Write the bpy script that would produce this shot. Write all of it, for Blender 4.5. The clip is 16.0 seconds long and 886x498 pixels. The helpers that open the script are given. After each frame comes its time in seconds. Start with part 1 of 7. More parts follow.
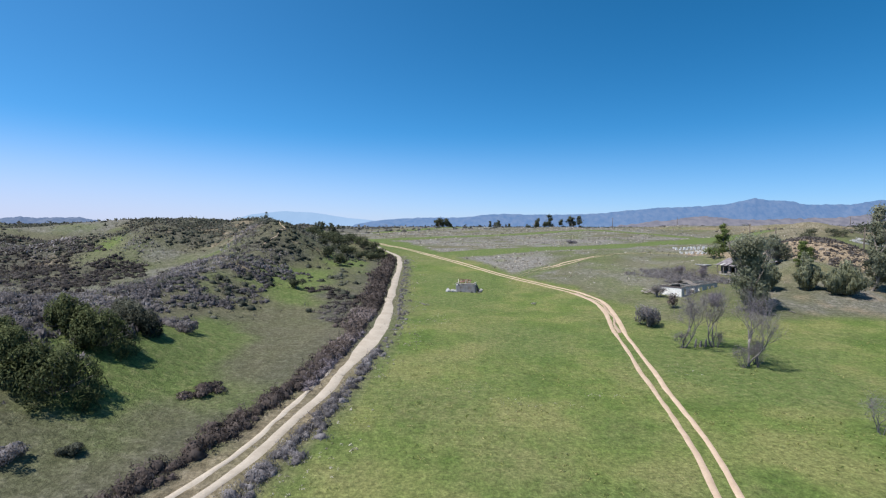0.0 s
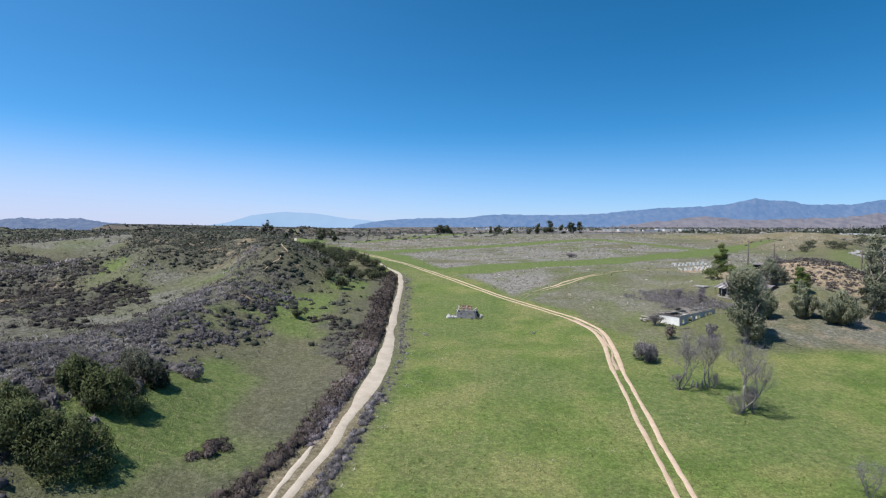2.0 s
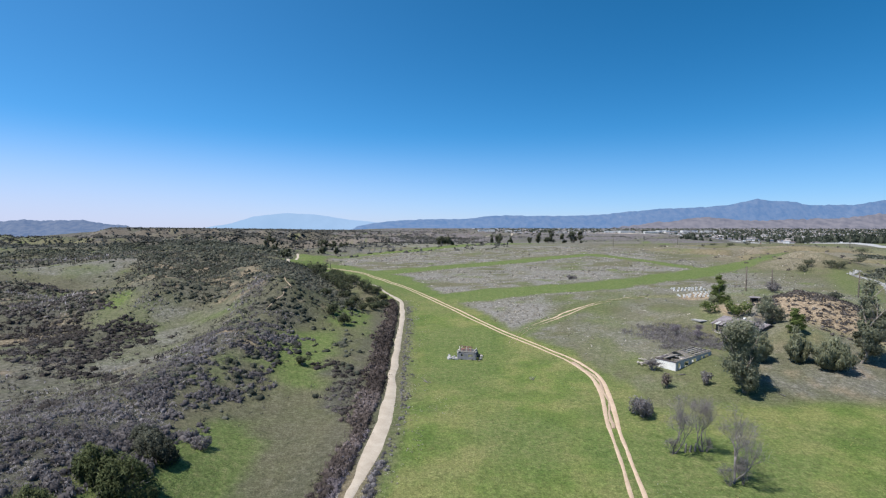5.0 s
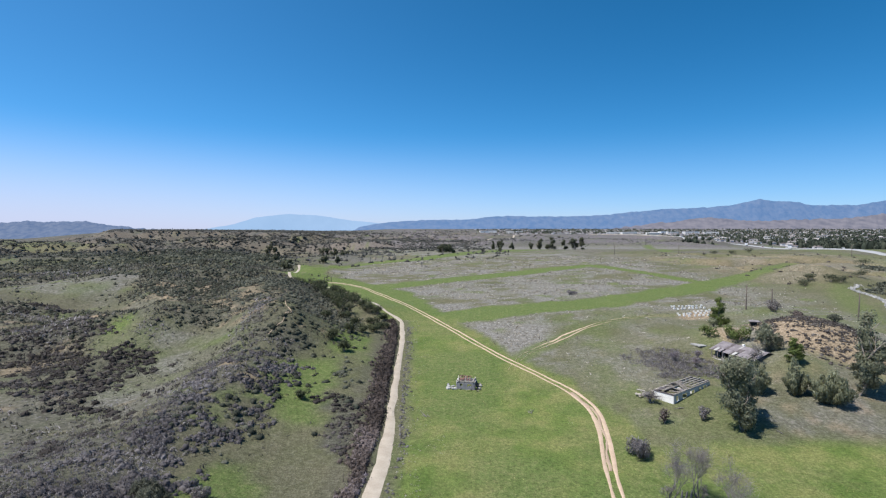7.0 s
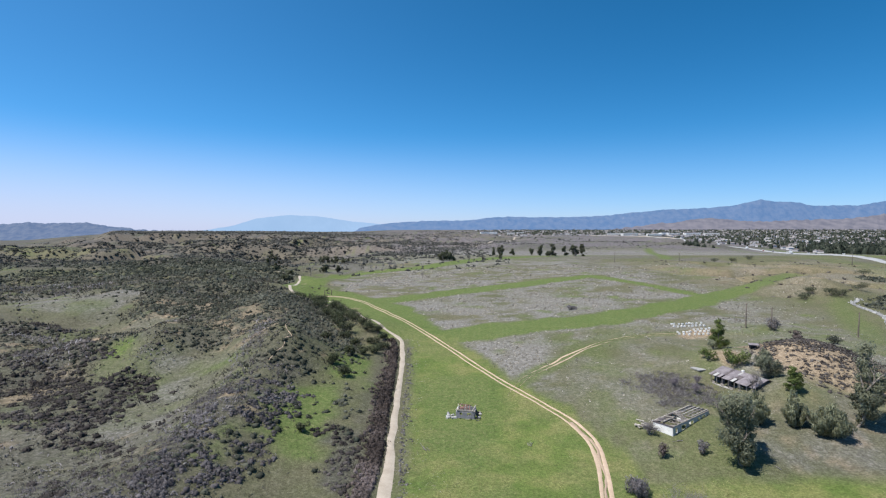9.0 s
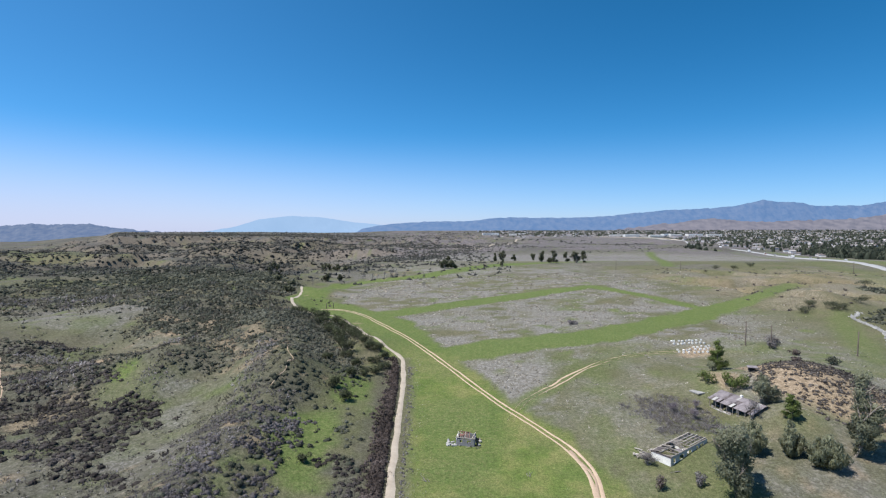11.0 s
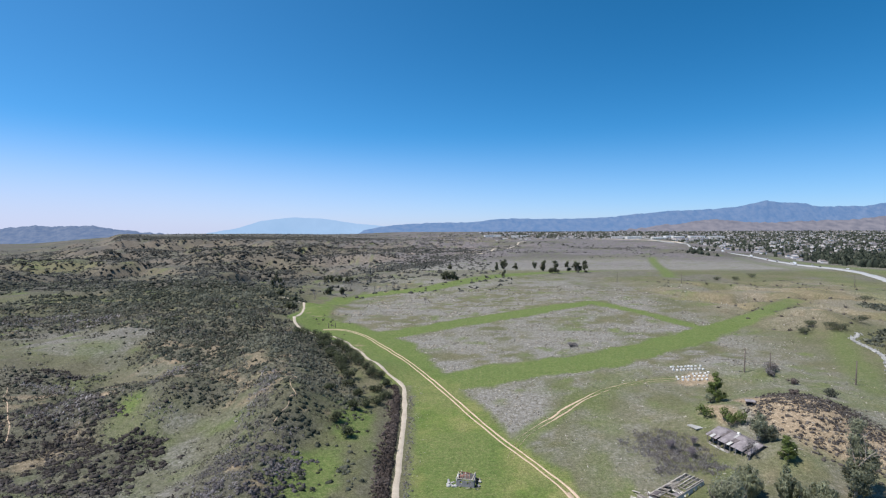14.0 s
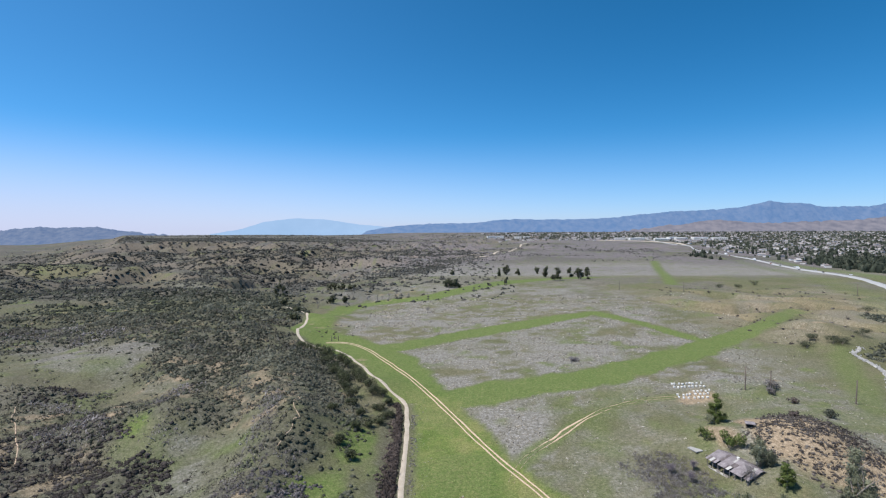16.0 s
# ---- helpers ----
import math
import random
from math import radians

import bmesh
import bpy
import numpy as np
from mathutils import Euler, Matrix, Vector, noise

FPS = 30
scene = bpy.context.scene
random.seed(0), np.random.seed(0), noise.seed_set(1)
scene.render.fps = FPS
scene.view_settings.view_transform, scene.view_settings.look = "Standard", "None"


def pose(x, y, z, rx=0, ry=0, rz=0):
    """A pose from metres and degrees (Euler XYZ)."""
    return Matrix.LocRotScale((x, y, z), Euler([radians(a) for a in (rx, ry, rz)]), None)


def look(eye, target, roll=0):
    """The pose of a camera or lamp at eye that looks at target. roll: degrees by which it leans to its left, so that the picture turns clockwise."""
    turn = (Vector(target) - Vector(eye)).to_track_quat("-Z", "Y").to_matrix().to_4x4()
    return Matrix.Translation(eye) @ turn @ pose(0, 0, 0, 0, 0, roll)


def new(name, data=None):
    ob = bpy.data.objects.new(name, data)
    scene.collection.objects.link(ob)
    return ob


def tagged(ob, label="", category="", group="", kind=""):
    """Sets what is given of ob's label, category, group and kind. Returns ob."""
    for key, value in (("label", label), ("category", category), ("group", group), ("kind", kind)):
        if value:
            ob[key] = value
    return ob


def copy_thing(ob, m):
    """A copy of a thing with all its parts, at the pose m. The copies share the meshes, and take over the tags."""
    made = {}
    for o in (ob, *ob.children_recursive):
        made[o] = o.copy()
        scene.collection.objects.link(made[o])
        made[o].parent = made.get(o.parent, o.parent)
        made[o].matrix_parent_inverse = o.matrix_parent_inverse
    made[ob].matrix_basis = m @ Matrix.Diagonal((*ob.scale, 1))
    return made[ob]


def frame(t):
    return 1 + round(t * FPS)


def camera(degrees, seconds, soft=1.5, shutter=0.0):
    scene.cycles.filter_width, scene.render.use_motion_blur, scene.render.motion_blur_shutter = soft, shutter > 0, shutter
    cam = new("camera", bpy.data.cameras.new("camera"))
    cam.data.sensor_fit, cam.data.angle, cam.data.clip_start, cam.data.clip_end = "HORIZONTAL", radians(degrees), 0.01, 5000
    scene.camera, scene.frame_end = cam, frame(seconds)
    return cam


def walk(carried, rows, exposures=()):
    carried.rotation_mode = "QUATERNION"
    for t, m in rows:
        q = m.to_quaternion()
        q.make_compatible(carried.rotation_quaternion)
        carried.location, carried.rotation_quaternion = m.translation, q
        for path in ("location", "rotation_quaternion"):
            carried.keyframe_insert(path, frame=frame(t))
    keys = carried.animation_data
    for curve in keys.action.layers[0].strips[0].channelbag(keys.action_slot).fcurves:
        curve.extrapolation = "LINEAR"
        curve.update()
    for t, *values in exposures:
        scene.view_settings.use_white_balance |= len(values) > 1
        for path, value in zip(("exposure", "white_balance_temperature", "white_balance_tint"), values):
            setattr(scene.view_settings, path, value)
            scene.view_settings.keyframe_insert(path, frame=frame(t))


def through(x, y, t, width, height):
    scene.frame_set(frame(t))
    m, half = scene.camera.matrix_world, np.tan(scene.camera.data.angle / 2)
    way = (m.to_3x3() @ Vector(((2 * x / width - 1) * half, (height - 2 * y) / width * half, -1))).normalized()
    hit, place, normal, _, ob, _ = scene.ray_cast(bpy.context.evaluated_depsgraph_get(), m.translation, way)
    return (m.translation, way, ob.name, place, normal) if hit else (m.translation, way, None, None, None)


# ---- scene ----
cam = camera(82.0, 16.0, 1.2)
walk(cam, [
    (0, look((-0.00, -0.01, 15.43), (-0.00, 199.83, 7.32), 0.25)),
    (1, look((-0.01, -0.54, 18.65), (-0.15, 199.30, 10.50), 0.22)),
    (2, look((-0.01, -1.12, 21.93), (-0.27, 198.72, 13.75), 0.18)),
    (3, look((-0.02, -1.77, 25.30), (-0.39, 198.06, 17.11), 0.15)),
    (4, look((-0.04, -2.46, 28.74), (-0.52, 197.37, 20.57), 0.12)),
    (6.5, look((0.76, -3.14, 38.01), (-0.73, 196.68, 29.76), 0.04)),
    (8, look((1.04, -3.16, 43.50), (-0.71, 196.67, 35.29), -0.02)),
    (9, look((1.16, -3.23, 47.10), (-0.73, 196.59, 38.89), -0.05)),
    (11.5, look((1.80, -4.39, 56.20), (-1.05, 195.42, 47.97), -0.14)),
    (12.5, look((1.97, -4.81, 59.86), (-1.11, 195.00, 51.64), -0.17)),
    (13.5, look((2.16, -5.24, 63.57), (-1.19, 194.56, 55.36), -0.20)),
    (14.5, look((2.42, -5.75, 67.31), (-1.30, 194.05, 59.10), -0.23)),
    (15.5, look((2.63, -6.36, 71.03), (-1.63, 193.42, 62.82), -0.26)),
    (16, look((2.68, -6.72, 72.87), (-1.93, 193.06, 64.65), -0.28)),
])

# ---- light ----
SUN_DIR = Vector((-0.46, -0.20, 0.87)).normalized()
world = bpy.data.worlds.new("world")
scene.world = world
world.use_nodes = True
wn = world.node_tree.nodes
sky = wn.new("ShaderNodeTexSky")
sky.sky_type = "NISHITA"
sky.sun_disc = False
sky.sun_elevation = math.asin(SUN_DIR.z)
sky.sun_rotation = math.atan2(SUN_DIR.x, SUN_DIR.y)
sky.altitude = 1500
sky.air_density = 0.75
sky.dust_density = 1.2
sky.ozone_density = 4.0
cool = wn.new("ShaderNodeMix")
cool.data_type, cool.blend_type = "RGBA", "MULTIPLY"
cool.inputs[0].default_value, cool.inputs[7].default_value = 1.0, (0.87, 0.90, 1.12, 1)
clear = wn.new("ShaderNodeHueSaturation")
clear.inputs["Hue"].default_value, clear.inputs["Saturation"].default_value = 0.479, 1.22
world.node_tree.links.new(sky.outputs[0], cool.inputs[6])
world.node_tree.links.new(cool.outputs[2], clear.inputs["Color"])
# sunlit haze over the plain: thickest at the horizon and towards the sun
wl = world.node_tree.links
view = wn.new("ShaderNodeTexCoord").outputs["Generated"]
toward = wn.new("ShaderNodeVectorMath")
toward.operation = "DOT_PRODUCT"
toward.inputs[1].default_value = Vector((SUN_DIR.x, SUN_DIR.y, 0)).normalized()
wl.new(view, toward.inputs[0])
height = wn.new("ShaderNodeSeparateXYZ")
wl.new(view, height.inputs[0])


def sloped(source, low, high, a, b):
    """A smooth slope: a where source is low, b where it is high."""
    r = wn.new("ShaderNodeMapRange")
    r.interpolation_type = "SMOOTHSTEP"
    for k, v in enumerate((low, high, a, b)):
        r.inputs[k + 1].default_value = v
    wl.new(source, r.inputs[0])
    return r.outputs[0]


def times(a, b):
    m = wn.new("ShaderNodeMath")
    m.operation = "MULTIPLY"
    wl.new(a, m.inputs[0])
    wl.new(b, m.inputs[1])
    return m.outputs[0]


thick = times(sloped(height.outputs[2], -0.02, 0.19, 1.0, 0.0), sloped(toward.outputs["Value"], -1.1, 0.45, 0.16, 0.86))
veil = wn.new("ShaderNodeMath")
wl.new(thick, veil.inputs[0])
wl.new(sloped(toward.outputs["Value"], -0.9, 0.9, 0.0, 0.06), veil.inputs[1])
hazy = wn.new("ShaderNodeMix")
hazy.data_type, hazy.clamp_factor = "RGBA", True
hazy.inputs[7].default_value = (4.2, 4.45, 6.0, 1)
wl.new(veil.outputs[0], hazy.inputs[0])
deep = wn.new("ShaderNodeMix")
deep.data_type, deep.blend_type = "RGBA", "MULTIPLY"
deep.inputs[0].default_value = 1.0
wl.new(clear.outputs[0], deep.inputs[6])
wl.new(sloped(toward.outputs["Value"], -1.1, 0.1, 0.80, 1.06), deep.inputs[7])
wl.new(deep.outputs[2], hazy.inputs[6])
wl.new(hazy.outputs[2], wn["Background"].inputs[0])
wn["Background"].inputs[1].default_value = 0.117
scene.view_settings.exposure = 0.36
sun = new("sun", bpy.data.lights.new("sun", "SUN"))
sun.data.energy, sun.data.angle, sun.data.color = 5.0, radians(0.5), (1.0, 0.96, 0.9)
sun.matrix_world = look(SUN_DIR * 100, (0, 0, 0))


# ---- numbers: noise, height of the land ----
def hashed(i, j, seed):
    n = (i.astype(np.int64) * 374761393 + j.astype(np.int64) * 668265263 + seed * 974634533) & 0xFFFFFFFF
    n = ((n ^ (n >> 13)) * 1274126177) & 0xFFFFFFFF
    return ((n ^ (n >> 16)) & 0xFFFF) / 65535.0


def vnoise(x, y, size, seed=0):
    """Smooth value noise, 0 to 1, with blobs of that size."""
    x, y = np.asarray(x, float) / size, np.asarray(y, float) / size
    i, j = np.floor(x), np.floor(y)
    u, v = x - i, y - j
    u, v = u * u * (3 - 2 * u), v * v * (3 - 2 * v)
    a, b = hashed(i, j, seed), hashed(i + 1, j, seed)
    c, d = hashed(i, j + 1, seed), hashed(i + 1, j + 1, seed)
    return (a * (1 - u) + b * u) * (1 - v) + (c * (1 - u) + d * u) * v


def fnoise(x, y, size, seed=0):
    return (vnoise(x, y, size, seed) + 0.5 * vnoise(x, y, size / 2.1, seed + 1) + 0.25 * vnoise(x, y, size / 4.3, seed + 2)) / 1.75


def step(a, b, v):
    t = np.clip((np.asarray(v, float) - a) / (b - a), 0, 1)
    return t * t * (3 - 2 * t)


SLOPE_Y = (-400, -150, 0, 50, 90, 122, 150, 187, 260, 340, 440, 540, 620, 760, 900, 1500, 2600, 5200)
SLOPE_Z = (-6, -6, -4, -3, -1.6, 0, 2.5, 4.8, 9.6, 13.8, 16.0, 16.6, 14, 8, 4.5, 3, 10, 36)
# hills and hollows: x, y, width in x, width in y, height
HILLS_WEST = ((-45, 50, 20, 20, 6.7), (-49, 85, 14, 18, 5.4), (-49, 112, 14, 18, 7.4), (-50, 150, 16, 20, 12.9),
              (-62, 185, 18, 22, 11.7), (-75, 215, 20, 24, 12.1), (-120, 256, 34, 34, 7.4), (-145, 225, 34, 34, 7.9),
              (-85, 160, 18, 18, 8.6), (-110, 155, 20, 20, 4.1), (-138, 153, 24, 24, 4.4), (-83, 109, 20, 20, 2.5),
              (-80, 50, 30, 30, 10.3), (-150, 100, 45, 45, 8.1), (-205, 285, 45, 45, 2.3), (-140, 348, 45, 45, 3.0))
HILLS_FOOT = ((-32, 160, 10, 22, 0.8), (-32, 200, 12, 14, 3.4), (-12, 95, 16, 40, 0.5), (-27, 55, 9, 20, -1.5),
              (-32, 70, 9, 14, 0.5), (20, 70, 40, 40, 0.4), (-24, 128, 9, 26, 2.4), (-100, 300, 34, 34, 2.2),
              (-75, 375, 50, 50, -3.0), (-240, 200, 60, 50, 9.0), (-175, 178, 26, 26, 5.5), (-60, 15, 26, 26, 5.0))
HILLS_EAST = ((106, 148, 17, 19, 9.8), (88, 126, 11, 11, 5.1), (80, 150, 13, 16, 2.3), (105, 200, 30, 25, 3.1),
              (140, 175, 25, 25, 3.3), (200, 278, 22, 20, 5.2), (195, 235, 26, 24, 0.9), (245, 410, 70, 60, 3.3),
              (220, 310, 26, 26, 2.9), (60, 120, 26, 26, 1.9), (50, 185, 40, 35, 2.0), (100, 348, 60, 60, 1.2),
              (14, 353, 60, 50, -2.1), (150, 110, 45, 40, 5.3), (78, 136, 12, 12, -1.6), (97, 194, 18, 15, -2.3), (82, 108, 12, 8, 1.3))
HILLS_BACK = ((-195, 397, 40, 40, 2.0), (-158, 300, 32, 32, 4.7), (-163, 262, 24, 24, 2.5), (-243, 291, 24, 24, -1.2), (-110, 203, 22, 22, 5.8),
              (-186, 535, 70, 70, -8.2), (-123, 312, 20, 20, -1.8), (-87, 160, 12, 12, 2.3), (-112, 160, 12, 12, 0.8), (-144, 158, 14, 14, 1.3),
              (-50, 156, 10, 10, 0.9), (-49, 112, 10, 10, 0.8), (-81, 132, 14, 14, 1.8), (-32, 108, 10, 10, 1.1), (-79, 191, 16, 16, 4.7), (-210, 425, 55, 34, 5.0), (-165, 395, 35, 28, 4.0), (-128, 345, 16, 20, 2.5),
              (-240, 525, 110, 55, -8.0), (-655, 800, 100, 60, 17.0), (-175, 165, 22, 14, -2.0), (-330, 420, 60, 45, 5.0), (-60, 172, 12, 14, 1.5), (-66, 189, 14, 17, -4.0), (-74, 212, 17, 14, -3.2), (-95, 418, 62, 52, -4.0), (-163, 465, 34, 34, -2.6),
              (-128, 256, 34, 24, -2.2), (-340, 420, 60, 40, -5.0), (-167, 394, 34, 30, -3.6), (-150, 238, 20, 16, -1.4))
HILLS_RIM = ((250, 473, 35, 35, -2.7), (207, 286, 20, 20, 2.5), (265, 368, 26, 26, 2.0), (125, 160, 14, 14, 2.0),
             (246, 347, 22, 22, 0.5), (262, 413, 26, 26, -3.7), (101, 158, 10, 10, -1.0), (86, 158, 10, 10, 1.2))


def off_line(x, y, line, widths=None):
    """Distance of points from a line, less its half width there."""
    best = np.full(np.shape(x), 1e9)
    line = np.array(line, float)
    widths = np.zeros(len(line)) if widths is None else np.array(widths, float)
    for (ax, ay), (bx, by), wa, wb in zip(line[:-1], line[1:], widths[:-1], widths[1:]):
        dx, dy = bx - ax, by - ay
        t = np.clip(((x - ax) * dx + (y - ay) * dy) / (dx * dx + dy * dy), 0, 1)
        best = np.minimum(best, np.hypot(x - ax - t * dx, y - ay - t * dy) - (wa + (wb - wa) * t))
    return best


def gullies(x, y):
    """1 along the bottoms of the terrace edge's gullies."""
    return 1 - np.abs(2 * fnoise(0.62 * x + 0.78 * y, 0.27 * x - 0.22 * y, 32, 23) - 1)


def east_edge(x, y):
    return step(150, 190, x) * step(258, 285, y - 0.12 * (x - 200)) * step(470, 400, y - 0.2 * (x - 240)) * step(360, 320, x) * step(6, 20, off_line(x, y, ((131, 259), (160, 282), (191, 303), (235, 343))))


def land(x, y):
    """Height of the land in metres."""
    x, y = np.asarray(x, float), np.asarray(y, float)
    z = sum(np.interp(y + o, SLOPE_Y, SLOPE_Z) for o in (-18, -9, 0, 9, 18)) / 5
    for a, b, u, v, k in HILLS_WEST + HILLS_FOOT + HILLS_EAST + HILLS_BACK + HILLS_RIM:
        z = z + k * np.exp(-(((x - a) / u) ** 2) - ((y - b) / v) ** 2)
    # folds of the western hills, gullies of the terrace edge, low swells of the far plain
    west = step(-55, -95, x) * step(60, 130, y) * step(2600, 1500, y)
    fold = 1 - np.abs(2 * fnoise(x, y, 34, 11) - 1)
    z = z + west * (fold - 0.72) * 5.5
    broad = 1 - np.abs(2 * fnoise(x, y, 230, 17) - 1)
    far_west = step(-90, -320, x - 0.25 * (y - 500)) * step(380, 700, y) * step(4200, 2600, y)
    z = z + far_west * np.clip((broad - 0.82) * 90, -16, 1.5)
    bearing = x / np.maximum(y, 1)
    z = z - 26 * step(-350, -1300, x) * step(900, 2200, y) - 45 * step(-0.66, -0.86, bearing) * step(650, 1300, y)
    crag = 1 - np.abs(2 * fnoise(x, y, 85, 67) - 1)
    z = z + far_west * np.clip((0.76 - crag) * 40, -12, 1.0)
    bluff = step(-0.88, -0.70, bearing) * step(-120, -420, x - 0.08 * (y - 900)) * step(640, 950, y) * step(4300, 3200, y)
    z = z + bluff * (15 * step(0.46, 0.60, fnoise(x, y, 460, 91)) + 8 * step(0.5, 0.6, fnoise(x, y, 210, 93)) - np.clip((fnoise(x, y, 110, 95) - 0.45) * 30, 0, 9))
    span = np.hypot(x, y)
    saw = 1 - np.abs(2 * fnoise(x, y, 95, 69) - 1)
    scarp = step(-0.92, -0.80, bearing) * step(-0.10, -0.28, bearing) * step(560, 680, span) * step(4200, 3000, span)
    z = z + scarp * (7 * step(0, 36, span - 900 - 150 * (saw - 0.6)) + 7 * step(0, 40, span - 1280 - 190 * (saw - 0.6)) - 10)
    # the long serrated rim that closes the view to the north-west
    rim = step(-0.70, -0.655, bearing) * step(0.02, -0.16, bearing) * step(0, 130, span - 1900 - 330 * (saw - 0.6)) * step(4700, 4300, span)
    z = z + rim * (np.interp(bearing, (-0.66, -0.5, -0.35, -0.2, 0), (30, 27.5, 23, 17, 9)) + 7 * (fnoise(x, y, 210, 21) - 0.5) - z)
    rise = step(-420, -250, x) * step(900, 700, x) * step(900, 1150, y) * step(2300, 1700, y)
    z = z + rise * 9 * step(0.45, 0.6, fnoise(x, y, 240, 97))
    z = z + east_edge(x, y) * np.clip((0.82 - gullies(x, y)) * 58, -10.5, 1.2)
    mesa = step(330, 380, y) * step(620, 480, y) * step(60, -30, -x)
    z = z + mesa * (fnoise(x, y, 46, 29) - 0.5) * 2.5
    z = z + (fnoise(x, y, 14, 5) - 0.5) * (0.25 + 0.9 * step(-18, -40, x) * step(30, 60, y))
    return z


def resample(points, gap):
    """A smooth line through points, cut into even steps."""
    p = np.array(points, float)
    n = len(p)
    q = np.vstack([2 * p[0] - p[1], p, 2 * p[-1] - p[-2]])
    out = []
    for i in range(1, n):
        a, b, c, d = q[i - 1], q[i], q[i + 1], q[i + 2]
        for t in np.linspace(0, 1, 12, endpoint=False):
            out.append(0.5 * (2 * b + (c - a) * t + (2 * a - 5 * b + 4 * c - d) * t * t + (3 * b - a - 3 * c + d) * t ** 3))
    out = np.array(out + [p[-1]])
    run = np.r_[0, np.cumsum(np.linalg.norm(np.diff(out, axis=0), axis=1))]
    s = np.arange(0, run[-1], gap)
    return np.stack([np.interp(s, run, out[:, k]) for k in range(p.shape[1])], 1)


TRAIL = ((-40, -25), (-25, 10), (-16.1, 33.5), (-14.2, 42), (-12.4, 55), (-11.6, 66), (-10.5, 80), (-10.5, 95), (-11.5, 110),
         (-12.5, 132), (-13.5, 155), (-15, 176), (-17.5, 188), (-27, 201), (-42, 231), (-57, 252), (-70, 258), (-82, 269),
         (-89, 286), (-93, 316), (-98, 336), (-103, 349), (-111, 355), (-119, 356))
TRACK = ((5, -25), (12, 5), (18, 27), (20, 35), (22, 43), (24.2, 56), (26.3, 68), (28.8, 82), (32, 97), (33, 107), (30.8, 117.5),
         (26.3, 127.5), (20.5, 138), (14, 150), (7.5, 163), (1.5, 176.5), (-7.5, 196), (-20, 220), (-35, 244.5), (-46, 260), (-55, 268), (-68, 268))
SPUR = ((18.5, 134), (20.5, 140), (25.4, 148), (35.3, 157.9), (44.8, 167.7), (55.3, 176.9), (64, 182.4), (73.2, 187.1), (85, 191.5), (90, 193))
FREEWAY = ((330, 330), (403, 474), (478, 654), (616, 1044), (690, 1394), (810, 1855), (960, 2523), (1150, 3300))
MEADOW = ((60, -60), (60, 30), (60, 60), (20, 92), (8, 120), (-2, 160), (-12, 195), (-30, 237), (-56, 264), (-84, 290), (-87, 349))
MEADOW_W = (90, 75, 26, 22, 24, 15, 13, 14, 14, 11, 10)
STRIP_A = ((-2, 190), (24, 200), (63, 214), (94, 233), (131, 259), (160, 282), (191, 303), (235, 343))
STRIP_B = ((-36, 258), (-12, 273), (18, 295), (55, 320), (97, 341), (117, 313), (131, 287), (139, 272))
STRIP_C = ((-84, 335), (-85, 394), (-68, 412), (-45, 417), (-16, 423), (11, 456), (40, 507), (101, 556), (160, 580))
STRIP_D = ((388, 984), (300, 735), (216, 498))
WASH = ((209, 255), (204, 250.5), (199.5, 247), (197.5, 241), (197, 235), (195.5, 228), (191, 217), (183, 206), (176, 196))
BANK = ((152, 176), (172, 208), (186, 236), (198, 254))
BASIN_A = ((-222, 268), (-182, 228), (-143, 209))
BASIN_B = ((-86, 96), (-72, 104), (-74, 122), (-82, 139), (-64, 145))
FAR_MEADOW = ((-330, 612), (-266, 565), (-213, 492), (-165, 462))
FAR_GREEN = ((-720, 850), (-580, 740))


def blob(x, y, a, b, u, v):
    return np.exp(-(((x - a) / u) ** 2) - ((y - b) / v) ** 2)


